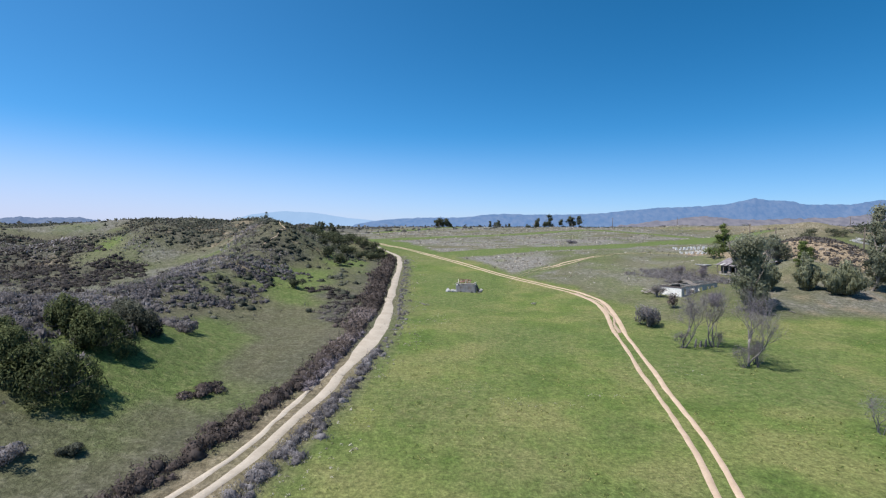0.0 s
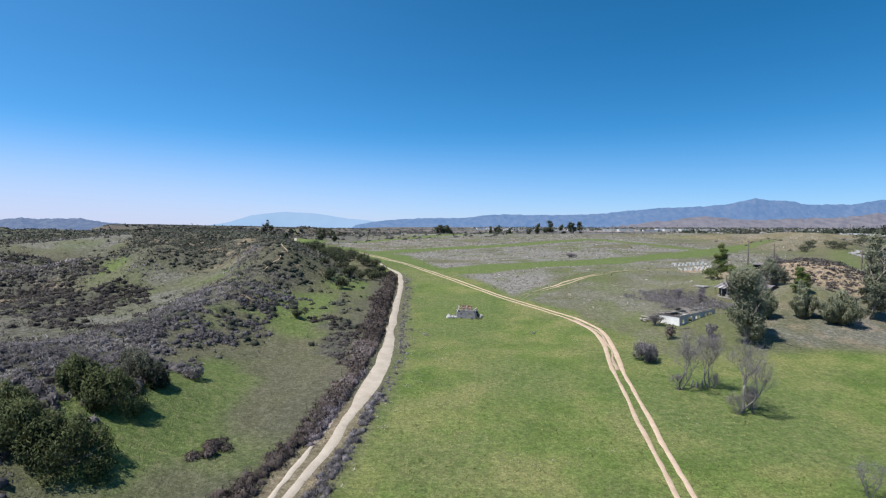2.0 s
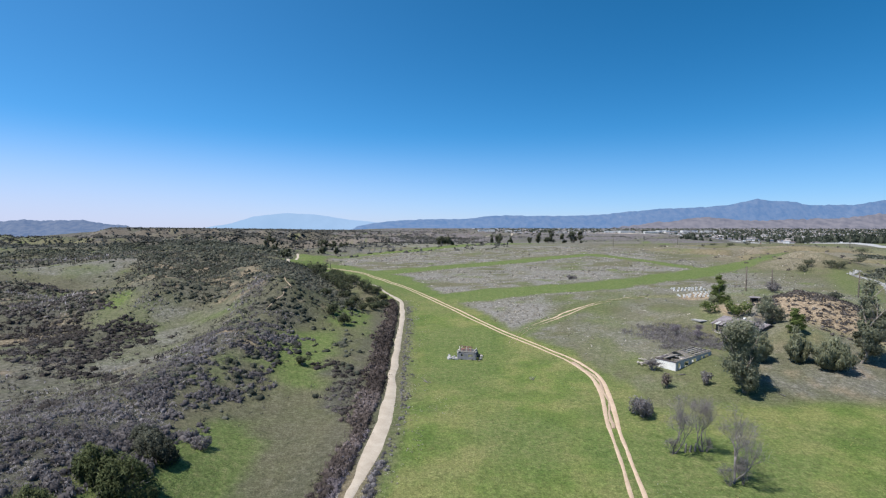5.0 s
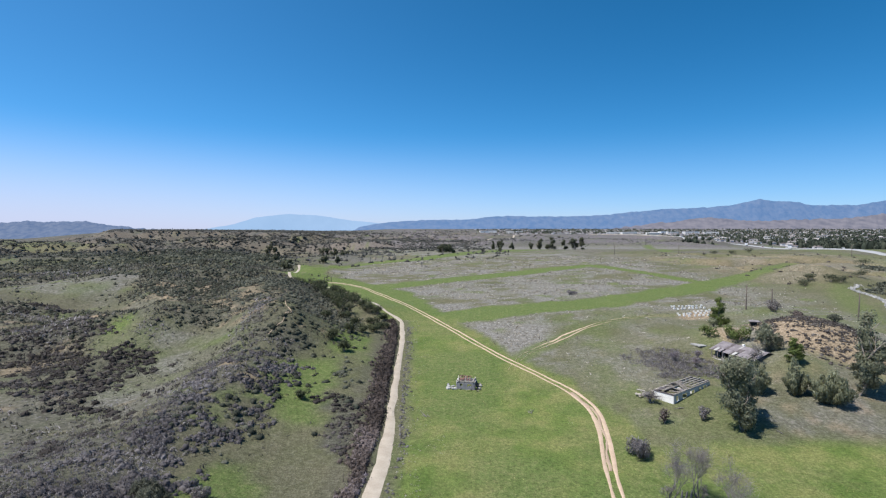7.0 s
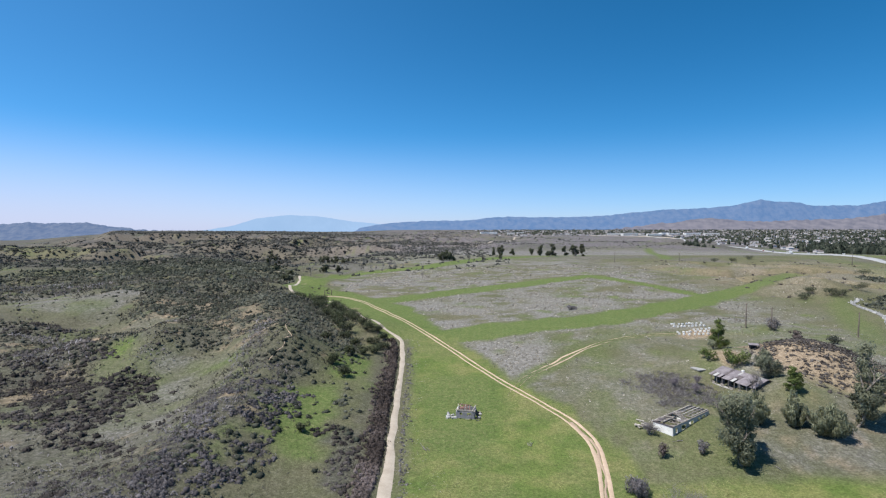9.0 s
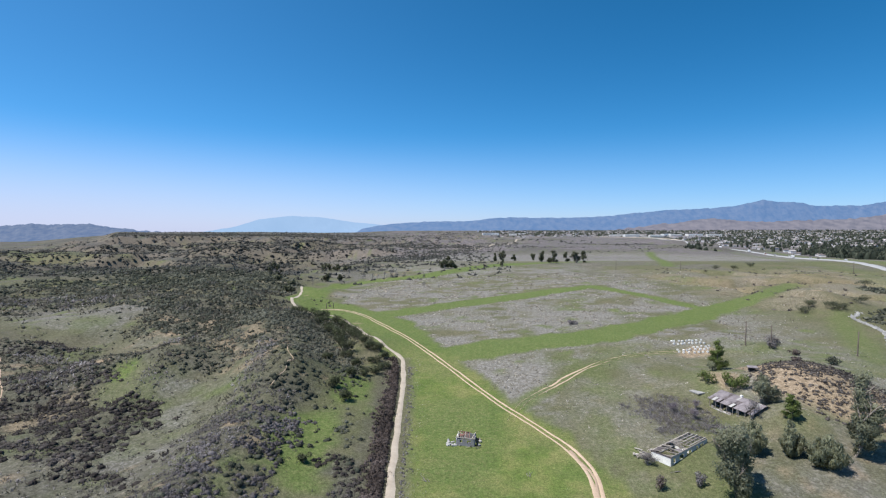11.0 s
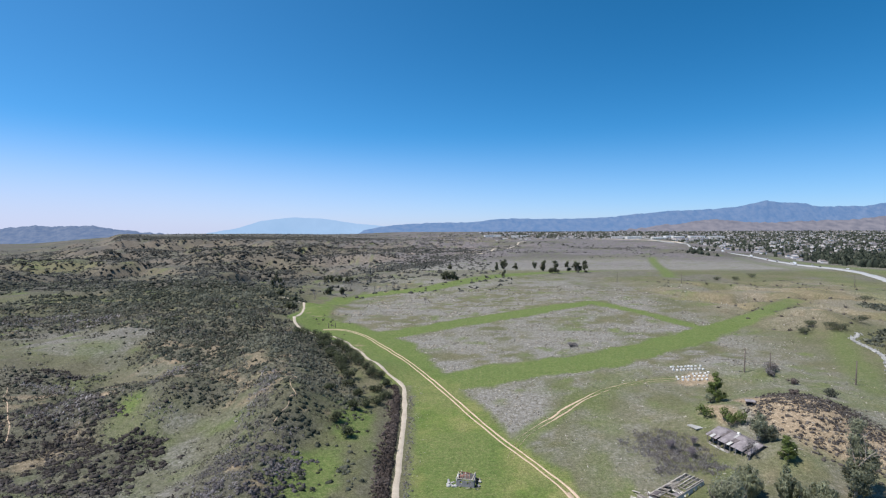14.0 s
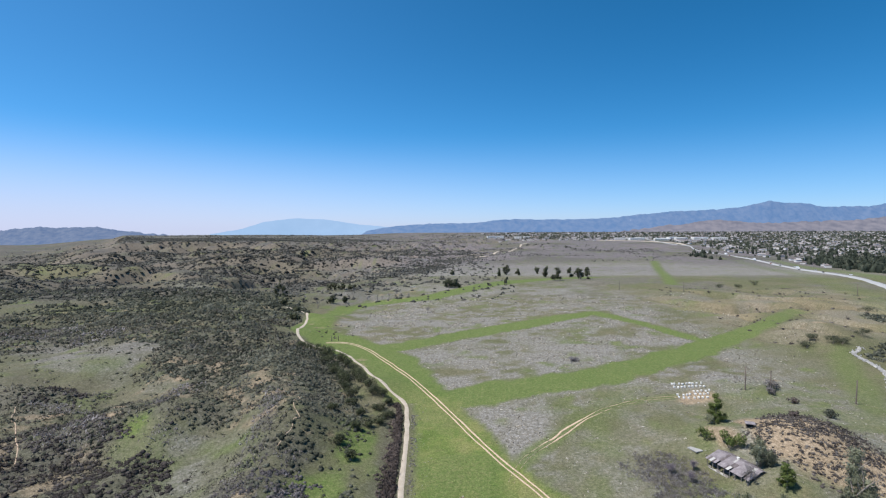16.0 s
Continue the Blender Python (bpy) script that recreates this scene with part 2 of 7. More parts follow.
def zones(x, y):
    """How far the ground is green meadow, pale stubble, bare earth, fresh lush grass, each 0 to 1."""
    rag = (fnoise(x, y, 9, 41) - 0.5)
    rim = rag * 7
    east = step(-1.5, 1.5, x - np.interp(y, [p[1] for p in TRAIL[:13]], [p[0] for p in TRAIL[:13]]) - 3.4)
    green = step(1.5, -1.5, off_line(x, y, MEADOW, MEADOW_W) + rim) * np.where(y < 188, east, 1)
    green = green * np.where(x > 38, step(95, 89, y + rim * 0.6), 1)
    green = np.maximum(green, step(1.5, -1.5, off_line(x, y, ((-1, 20), (0, 70), (1, 100)), (10, 9.5, 9)) + rim * 0.4) * east)
    near = green * step(215, 170, y)
    green = np.maximum(green, step(1.5, -1.5, off_line(x, y, STRIP_A, (10, 11, 11, 10, 9, 8, 7, 6)) + rim) * np.interp(x, (150, 230), (1, 0.7)))
    green = np.maximum(green, 0.6 * step(1.2, -1.2, off_line(x, y, SPUR, (2.6, 2.6, 3, 3, 2.4, 2, 2, 2, 2, 2)) + rim * 0.25))
    green = np.maximum(green, step(1.5, -1.5, off_line(x, y, STRIP_B, (7, 8, 9, 9, 6, 5, 4, 4)) + rim))
    green = np.maximum(green, step(3, -3, off_line(x, y, STRIP_C, (9, 9, 9, 10, 11, 12, 12, 11, 10)) + rim))
    green = np.maximum(green, step(3, -3, off_line(x, y, STRIP_D, (7, 6, 6)) + rim * 0.4) * 0.85)
    green = np.maximum(green, 0.6 * step(4, -4, off_line(x, y, BANK, (6, 6, 5, 4)) + rim * 0.5))
    green = np.maximum(green, 0.3 * step(8, -8, off_line(x, y, [(p[0] - 38, p[1]) for p in FREEWAY[:4]], (14, 14, 12, 10)) + rim))
    green = np.maximum(green, 0.6 * step(8, -8, off_line(x, y, [(p[0] + 34, p[1]) for p in FREEWAY[:4]], (14, 14, 12, 10)) + rim))
    # pockets of fresh grass under the ridge and on its sheltered face
    pocket = 2.0 * np.exp(-(((x + 33) / 6.5) ** 2) - ((y - 62) / 17) ** 2) + 1.8 * np.exp(-(((x + 34) / 8) ** 2) - ((y - 115) / 15) ** 2)
    pocket = pocket + np.exp(-(((x + 28) / 6) ** 2) - ((y - 150) / 16) ** 2) * 1.3 + 0.6 * blob(x, y, -100, 147, 5, 7) + 0.9 * blob(x, y, -211, 279, 9, 6)
    fresh = step(0.12, 0.85, pocket + rag * 1.6)
    green = np.maximum(green, 0.95 * fresh)
    green = np.maximum(green, 0.3 * step(10, -10, off_line(x, y, FAR_GREEN, (50, 42)) + rim * 4))
    green = np.maximum(green, 0.08 * step(8, -8, off_line(x, y, FAR_MEADOW, (16, 22, 26, 22)) + rim * 3))
    fields = step(118, 150, y) * step(620, 420, y) * step(-14, 6, x + 0.42 * (y - 180)) * step(190, 120, x)
    fields = fields * step(2, 12, off_line(x, y, ((60, 140), (52, 160), (96, 176)), (16, 10, 14)) + rim)
    fields = np.maximum(fields, step(560, 640, y) * step(1050, 900, y) * step(-250, 0, x) * step(600, 460, x - 0.25 * (y - 640)) * 0.95)
    brink = np.interp(y, (255, 275, 292, 323, 374, 388), (-45, -63, -69, -73, -74, -58))
    fields = np.maximum(fields, step(-1, 1.5, x - brink + rag * 3) * step(254, 262, y) * step(402, 390, y) * step(60, 0, x))
    stubble = fields * np.maximum(np.maximum(0.82 * step(0.38, 0.68, fnoise(x, 1.5 * y, 24, 53)), 0.72 * step(0.46, 0.64, fnoise(x, 1.5 * y, 7, 55))), 0.9 * step(560, 640, y))
    stubble = np.maximum(stubble, 0.7 * step(8, -8, off_line(x, y, FAR_MEADOW, (16, 22, 26, 22)) + rim * 3))
    open_ground = np.maximum(step(3, -3, off_line(x, y, BASIN_A, (16, 16, 9)) + rim), step(2, -2, off_line(x, y, BASIN_B, (11, 11, 10, 9, 4)) + rim))
    streak = patches(x, y, ((-154, 222, 20, 8), (-161, 204, 18, 3), (-151, 234, 11, 12), (-72, 127, 8, 6), (-162, 213, 26, 3)), rag * 1.6, 0.5)
    stubble = np.maximum(stubble, 0.75 * streak)
    basin = patches(x, y, ((-80, 140, 10, 4), (-67, 143, 7, 5), (-100, 146, 4, 7), (-80, 140, 18, 9), (-73, 124, 10, 14), (-98, 147, 7, 7), (-160, 205, 20, 10)), rag * 1.2, 0.4)
    green = np.maximum(green, basin * (0.10 + 0.25 * step(0.46, 0.62, fnoise(x, y, 8, 56))))
    stubble = np.maximum(stubble, open_ground * (0.25 + 0.5 * step(0.46, 0.62, fnoise(x, y, 9, 54))))
    stubble = np.maximum(stubble, 0.8 * step(4, -2, off_line(x, y, TRAIL[3:13]) - 2 + rim * 0.6) * step(-1, 1, off_line(x, y, TRAIL[3:13]) - 1) * east)
    stubble = np.maximum(stubble, (0.03 + 0.22 * step(0.45, 0.62, fnoise(x, y, 16, 61))) * step(-50, -60, x) * step(330, 200, y) + 0.3 * step(-54, -66, x) * step(125, 100, y))
    median = step(3.4, 2.4, np.abs(x - trail_x(y) + 0.8) + rag * 2) * step(72, 62, y)
    slope = step(30, 44, x) * step(90, 97, y + rim * 0.6) * step(215, 190, y) * step(190, 150, x)
    dry = step(58, 70, x) * step(126, 112, y)
    stubble = np.maximum(stubble, slope * (0.48 + 0.2 * dry) * (0.15 * dry + 0.55 * step(0.44, 0.62, fnoise(x, y, 6, 92)) + 0.45 * step(0.42, 0.6, fnoise(x, y, 17, 93))))
    green = np.maximum(green, slope * (1 - dry) * (0.07 + 0.32 * step(0.44, 0.64, fnoise(x, y, 10, 94))))
    bare = 0.9 * step(0.28, 0.55, np.exp(-(((x - 109) / 16.5) ** 2) - ((y - 141) / 20) ** 2) + rag * 0.8)
    bare = np.maximum(bare, step(0.4, 0.7, blob(x, y, 99, 159, 6, 6) + rag * 0.6))
    bare = np.maximum(bare, (0.1 + 0.3 * dry) * slope * step(0.64, 0.74, fnoise(x, y, 5, 95)))
    bare = np.maximum(bare, 0.8 * step(0.4, 0.7, blob(x, y, 86, 152, 7, 9) + rag))
    crest = step(0.72, 0.80, fnoise(x, y, 6, 71)) * step(-26, -40, x) * step(20, 50, y) * 0.6 * (1 - hollow(x, y))
    bare = np.maximum(bare, crest)
    bare = np.maximum(bare, 0.25 * step(0.55, 0.7, fnoise(x, y, 40, 77)) * step(120, 180, x) * step(260, 290, y) * step(480, 420, y))
    gaps = patches(x, y, ((-109, 205, 16, 22), (-72, 172, 12, 12), (-60, 160, 12, 14), (-86, 188, 16, 16), (-120, 128, 18, 16), (-140, 160, 10, 10)), rag, 0.4)
    bare = np.maximum(bare, 0.55 * gaps * step(0.56, 0.66, fnoise(x, y, 6, 83)))
    for a, b, u, v in ((-89, 162, 1.6, 5), (-110, 157, 3, 2), (-114, 210, 4, 2), (-48, 113, 2, 1.5), (-137, 164, 2, 7), (-50, 113, 2.5, 2), (-115, 165, 4, 2), (-107, 193, 6, 1.6), (-38, 106, 2, 1.2), (-300, 481, 9, 3), (-285, 406, 7, 3), (251, 388, 4, 2), (204, 280, 4, 1.6), (137, 210, 3, 2), (318, 397, 4, 2), (97, 192, 10, 8)):
        bare = np.maximum(bare, 0.9 * step(0.35, 0.7, blob(x, y, a, b, u, v) + rag * 0.9))
    bare = np.maximum(bare, median * (0.25 + 0.4 * fnoise(x, y, 3, 99)))
    edge = east_edge(x, y)
    bare = np.maximum(bare, edge * (1 - green) * (0.22 * step(0.42, 0.60, fnoise(x, y, 17, 97))))
    flank = step(0.72, 0.80, gullies(x, y)) * step(0.95, 0.88, gullies(x, y))
    bare = np.maximum(bare, edge * (1 - green) * flank * 0.4 * step(0.36, 0.52, fnoise(x, y, 21, 62)))
    stubble = np.maximum(stubble, edge * 0.35 * step(0.42, 0.55, fnoise(x, y, 30, 98)))
    bare = np.maximum(bare, step(1, -1, off_line(x, y, ((91, 188), (100, 194)), (3, 3.5)) + rag * 3) * 0.9)
    bare = np.maximum(bare, 0.2 * step(0.52, 0.64, fnoise(x, y, 90, 79)) * step(-60, -200, x - 0.3 * (y - 500)) * step(420, 650, y))
    lush = np.maximum(np.clip(1 - near, 0, 1) * 0.9, fresh * 0.9)
    lush = np.maximum(lush, 0.75 * step(0.35, 0.7, blob(x, y, 40, 66, 13, 20) + blob(x, y, 4, 128, 14, 30) + 0.7 * blob(x, y, 14, 75, 9, 14) + rag))
    return np.clip(green, 0, 1), np.clip(stubble * (1 - green), 0, 1), np.clip(bare, 0, 1), lush


# ---- where brush grows, 0 to 1 ----
RIDGE = ((-44, 40), (-48, 60), (-49, 90), (-49, 115), (-50, 150), (-62, 185), (-75, 215), (-110, 250), (-150, 300))
SAGE = ((-45, 42), (-50, 62), (-52, 85), (-55, 103), (-54, 118), (-54, 134), (-58, 151), (-61, 168))
# patches as x, y and their half widths: open grass, dense green brush, low brown brush, grey thickets
OPEN_GRASS = ((-95, 145, 7, 7), (-76, 141, 13, 6), (-72, 129, 8, 8), (-114, 188, 14, 4), (-186, 219, 31, 28), (-156, 210, 24, 20), (-148, 222, 15, 18), (-166, 190, 20, 8), (-144, 193, 25, 4), (-89, 141, 10, 5), (-78, 143, 12, 4),
              (-71, 146, 8, 6), (-74, 132, 9, 7), (-72, 120, 8, 8), (-74, 109, 10, 6), (-93, 104, 11, 4), (-98, 147, 6, 6), (-117, 183, 15, 6), (-327, 369, 19, 35),
              (-35, 127, 7, 8), (-31, 136, 8, 5), (-62, 152, 6, 8), (-95, 284, 8, 12), (-29, 110, 7, 10))
DENSE_GREEN = ((-108, 151, 3.5, 8), (-216, 287, 10, 22), (-109, 209, 14, 24), (-78, 158, 7, 12), (-70, 170, 10, 10), (-129, 238, 10, 18), (-410, 489, 57, 80), (-357, 495, 62, 57), (-237, 382, 34, 70), (-199, 376, 38, 80), (-148, 347, 34, 60), (-122, 342, 19, 40), (-119, 253, 22, 40), (-141, 245, 15, 34),
               (-111, 208, 17, 16), (-86, 202, 20, 26), (-62, 214, 16, 28), (-43, 221, 12, 22), (-41, 168, 11, 13), (-30, 157, 7, 7), (-41, 138, 8, 5), (-79, 154, 7, 6),
               (-109, 152, 5, 6), (-242, 313, 16, 22), (-50, 190, 14, 16))
LOW_BROWN = ((-114, 140, 15, 14), (-102, 126, 15, 11), (-88, 131, 9, 6), (-80, 126, 5, 3), (-116, 151, 9, 9), (-127, 143, 8, 18), (-149, 185, 9, 3), (-154, 176, 6, 4), (-91, 116, 19, 12), (-112, 130, 15, 11), (-130, 122, 18, 12), (-124, 140, 11, 9), (-89, 128, 9, 7), (-255, 285, 8, 20), (-113, 137, 15, 6), (-23, 107, 5, 4), (-18.5, 95, 4.5, 9), (-100, 118, 22, 8))
GREY_THICKET = ((-87, 146, 7, 4), (-142, 173, 12, 4), (-232, 277, 14, 20), (-101, 180, 7, 10), (-233, 280, 13, 22), (-194, 266, 11, 13), (-51, 109, 6, 13), (-53, 132, 4, 9), (-41, 133, 6, 4), (-118, 148, 11, 9), (-66, 60, 14, 26), (-48, 60, 7, 24))


def trail_x(y):
    return np.interp(y, [p[1] for p in TRAIL[:13]], [p[0] for p in TRAIL[:13]])


def west_of_trail(x, y):
    return step(-4, -8, x - np.where(y < 190, trail_x(y), -0.45 * (y - 190) - 22))


def patches(x, y, rows, rag=0.0, soft=0.35):
    """1 inside the nearest of the patches, fading over their ragged rims."""
    best = np.full(np.shape(x), 9.0)
    for a, b, u, v in rows:
        best = np.minimum(best, np.hypot((x - a) / u, (y - b) / v))
    return step(1 + soft, 1 - soft, best + rag)


def hollow(x, y):
    """Open grassy hollows between the brush."""
    rag = 6 * (fnoise(x, y, 8, 43) - 0.5)
    h = patches(x, y, OPEN_GRASS, rag * 0.11, 0.25)
    h = np.maximum(h, step(2, -2, off_line(x, y, ((-23, 30), (-23, 60), (-23, 95)), (9, 11, 9)) + rag * 0.6))
    h = np.maximum(h, step(2, -2, off_line(x, y, ((-23, 138), (-25, 168)), (4, 3)) + rag * 0.5))
    h = np.maximum(h, step(8, -8, off_line(x, y, FAR_MEADOW, (16, 22, 26, 22)) + rag * 3))
    h = np.maximum(h, np.clip(blob(x, y, -29, 64, 9, 24) * 1.6 + rag * 0.05, 0, 1))
    return np.clip(h, 0, 1)


def crest_x(y):
    return np.interp(y, [p[1] for p in RIDGE], [p[0] for p in RIDGE])


def cover_sage(x, y):
    rag = fnoise(x, y, 7, 3) - 0.5
    band = step(1.2, 0.6, off_line(x, y, SAGE) / np.interp(y, (40, 90, 120, 170), (9, 8, 5, 4)) + rag * 1.3)
    thick = patches(x, y, GREY_THICKET, rag * 1.0, 0.3)
    wide = 0.35 * step(0.44, 0.56, fnoise(x, y, 9, 88)) * step(-44, -54, x) * step(112, 92, y) * step(-130, -105, x)
    return np.maximum(np.maximum(band, thick) * (0.35 + 0.65 * step(0.34, 0.48, fnoise(x, y, 4, 14))), wide * (1 - hollow(x, y))) * step(12, 5, x - crest_x(y))


def cover_green(x, y):
    rag = fnoise(x, y, 12, 15) - 0.5
    dense = patches(x, y, DENSE_GREEN, rag * 1.1, 0.35) * (0.35 + 0.65 * step(0.3, 0.46, fnoise(x, y, 5, 18)))
    sparse = 0.26 * step(0.36, 0.56, fnoise(x, y, 6, 19)) * step(125, 150, y) + 0.4 * step(240, 320, y) * step(0.36, 0.5, fnoise(x, y, 18, 20))
    brow = 0.55 * step(12, 7, np.abs(x - crest_x(y) - 4)) * step(66, 95, y) * step(0.40, 0.54, fnoise(x, y, 5, 16))
    face = 0.5 * step(0.50, 0.60, fnoise(x, y, 4.5, 13)) * step(1, 5, x - crest_x(y)) * step(84, 100, y) * step(172, 160, y) * step(-6, -11, x - trail_x(y))
    return west_of_trail(x, y) * np.maximum(np.maximum(np.maximum(dense, sparse), brow) * (1 - 0.97 * hollow(x, y)), face * (1 - 0.6 * hollow(x, y)))


def cover_brown(x, y):
    rag = fnoise(x, y, 7, 27) - 0.5
    c = patches(x, y, LOW_BROWN, rag * 1.0, 0.3) * step(0.30, 0.42, fnoise(x, y, 5.5, 28) + 0.2 * (x > -40)) * 1.2
    c = np.maximum(c, 0.7 * step(0.56, 0.64, fnoise(x, 1.6 * y, 7, 29)) * step(-58, -66, x) * step(115, 95, y))
    return np.clip(west_of_trail(x, y) * c + 0.02 * step(-44, -60, x) * (1 - hollow(x, y)), 0, 1)


# ---- materials ----
def mat(name):
    m = bpy.data.materials.new(name)
    m.use_nodes = True
    return m, m.node_tree.nodes, m.node_tree.links, m.node_tree.nodes["Principled BSDF"]


def node(nodes, kind, **inputs):
    n = nodes.new(kind)
    for k, v in inputs.items():
        n.inputs[k.replace("_", " ")].default_value = v
    return n


def ramp(nodes, links, source, stops):
    r = nodes.new("ShaderNodeValToRGB")
    e = r.color_ramp.elements
    e[0].position, e[0].color = stops[0][0], (*stops[0][1], 1)
    e[1].position, e[1].color = stops[-1][0], (*stops[-1][1], 1)
    for at, c in stops[1:-1]:
        e.new(at).color = (*c, 1)
    links.new(source, r.inputs[0])
    return r.outputs[0]


def mixed(nodes, links, fac, a, b, how="MIX"):
    m = nodes.new("ShaderNodeMix")
    m.data_type, m.blend_type = "RGBA", how
    for sock, v in ((m.inputs[0], fac), (m.inputs[6], a), (m.inputs[7], b)):
        if isinstance(v, bpy.types.NodeSocket):
            links.new(v, sock)
        elif isinstance(v, (int, float)):
            sock.default_value = v
        else:
            sock.default_value = (*v, 1)
    return m.outputs[2]


def coords(nodes):
    return nodes.new("ShaderNodeTexCoord").outputs["Object"]


def noise_of(nodes, links, where, scale, detail=4, rough=0.6):
    n = node(nodes, "ShaderNodeTexNoise", Scale=scale, Detail=detail, Roughness=rough)
    links.new(where, n.inputs["Vector"])
    return n.outputs["Fac"]


def attr(nodes, name):
    a = nodes.new("ShaderNodeAttribute")
    a.attribute_name = name
    return a.outputs["Fac"]


def bump(nodes, links, bsdf, height, strength, distance):
    b = node(nodes, "ShaderNodeBump", Strength=strength, Distance=distance)
    links.new(height, b.inputs["Height"])
    links.new(b.outputs[0], bsdf.inputs["Normal"])


def ground_material():
    m, n, l, p = mat("ground")
    at = coords(n)
    big, mid, fine, grit = (noise_of(n, l, at, s, 6, 0.68) for s in (0.035, 0.22, 0.9, 4.0))
    patch = noise_of(n, l, at, 0.11, 4, 0.55)
    green = ramp(n, l, patch, [(0.36, (0.100, 0.158, 0.037)), (0.48, (0.154, 0.205, 0.056)), (0.62, (0.248, 0.250, 0.094))])
    green = mixed(n, l, 0.28, green, ramp(n, l, fine, [(0.35, (0.100, 0.155, 0.036)), (0.65, (0.195, 0.218, 0.072))]))
    green = mixed(n, l, ramp(n, l, big, [(0.43, (0, 0, 0)), (0.58, (0.5, 0.5, 0.5))]), green, ramp(n, l, fine, [(0.3, (0.15, 0.168, 0.065)), (0.7, (0.29, 0.255, 0.13))]))
    lush = ramp(n, l, fine, [(0.30, (0.090, 0.138, 0.038)), (0.5, (0.136, 0.182, 0.058)), (0.72, (0.215, 0.222, 0.095))])
    green = mixed(n, l, attr(n, "lush"), green, lush)
    olive = ramp(n, l, fine, [(0.30, (0.086, 0.090, 0.048)), (0.5, (0.146, 0.144, 0.082)), (0.72, (0.245, 0.230, 0.155))])
    olive = mixed(n, l, mid, olive, ramp(n, l, big, [(0.4, (0.124, 0.132, 0.062)), (0.6, (0.192, 0.170, 0.110))]))
    pale = ramp(n, l, fine, [(0.30, (0.150, 0.141, 0.112)), (0.5, (0.256, 0.240, 0.222)), (0.68, (0.43, 0.408, 0.396))])
    soil = ramp(n, l, fine, [(0.30, (0.24, 0.175, 0.115)), (0.6, (0.42, 0.325, 0.225)), (0.75, (0.56, 0.455, 0.34))])
    c = mixed(n, l, attr(n, "stubble"), olive, pale)
    c = mixed(n, l, attr(n, "litter"), c, ramp(n, l, fine, [(0.3, (0.062, 0.060, 0.049)), (0.55, (0.116, 0.111, 0.093)), (0.75, (0.215, 0.202, 0.172))]))
    # brown far plain shifted to lilac-grey: distance haze mixed into its colour
    c = mixed(n, l, attr(n, "hazy_heath"), c, ramp(n, l, mid, [(0.35, (0.106, 0.095, 0.095)), (0.5, (0.172, 0.154, 0.156)), (0.66, (0.25, 0.228, 0.228))]))
    c = mixed(n, l, attr(n, "green"), c, green)
    c = mixed(n, l, attr(n, "bare"), c, soil)
    speck = ramp(n, l, grit, [(0.60, (0, 0, 0)), (0.72, (1, 1, 1))])
    c = mixed(n, l, 1.0, c, ramp(n, l, grit, [(0.3, (0.45, 0.45, 0.45)), (0.7, (1.08, 1.08, 1.08))]), "MULTIPLY")
    c = mixed(n, l, 1.0, c, ramp(n, l, noise_of(n, l, at, 1.7, 5, 0.7), [(0.34, (0.72, 0.72, 0.72)), (0.5, (1, 1, 1)), (0.66, (1.3, 1.3, 1.3))]), "MULTIPLY")
    flowers = node(n, "ShaderNodeMath")
    flowers.operation = "MULTIPLY"
    l.new(speck, flowers.inputs[0])
    l.new(ramp(n, l, mid, [(0.52, (0, 0, 0)), (0.7, (0.5, 0.5, 0.5))]), flowers.inputs[1])
    c = mixed(n, l, flowers.outputs[0], c, (0.42, 0.38, 0.16))
    l.new(c, p.inputs["Base Color"])
    p.inputs["Roughness"].default_value = 0.95
    p.inputs["Specular IOR Level"].default_value = 0.1
    both = node(n, "ShaderNodeMath")
    l.new(fine, both.inputs[0])
    l.new(grit, both.inputs[1])
    bump(n, l, p, both.outputs[0], 0.6, 0.4)
    return m


def plain(name, low, high, scale=2.0, rough=0.9, grain=20.0, depth=0.02, metal=0.0):
    """A matt surface with blotches and grain."""
    m, n, l, p = mat(name)
    at = coords(n)
    a, b = noise_of(n, l, at, scale), noise_of(n, l, at, grain, 3)
    c = mixed(n, l, 0.4, ramp(n, l, a, [(0.3, low), (0.7, high)]), ramp(n, l, b, [(0.3, low), (0.7, high)]))
    rnd = n.new("ShaderNodeObjectInfo").outputs["Random"]
    c = mixed(n, l, 1.0, c, ramp(n, l, rnd, [(0, (0.8, 0.8, 0.8)), (1, (1.12, 1.12, 1.12))]), "MULTIPLY")
    l.new(c, p.inputs["Base Color"])
    p.inputs["Roughness"].default_value, p.inputs["Metallic"].default_value = rough, metal
    bump(n, l, p, b, 0.6, depth)
    return m


def leafy(name, dark, mid, light, through=0.4):
    """Leaves or twigs: each clump and each spray takes its own shade."""
    m, n, l, p = mat(name)
    isle = n.new("ShaderNodeNewGeometry").outputs["Random Per Island"]
    tone = attr(n, "tone")
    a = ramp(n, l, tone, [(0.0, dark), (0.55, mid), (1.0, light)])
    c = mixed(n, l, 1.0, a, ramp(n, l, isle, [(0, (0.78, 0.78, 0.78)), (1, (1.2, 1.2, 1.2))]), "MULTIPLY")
    l.new(c, p.inputs["Base Color"])
    p.inputs["Roughness"].default_value = 0.85
    p.inputs["Specular IOR Level"].default_value = 0.15
    glow = n.new("ShaderNodeBsdfTranslucent")
    l.new(c, glow.inputs[0])
    mix = n.new("ShaderNodeMixShader")
    mix.inputs[0].default_value = through
    l.new(p.outputs[0], mix.inputs[1])
    l.new(glow.outputs[0], mix.inputs[2])
    l.new(mix.outputs[0], n["Material Output"].inputs[0])
    return m


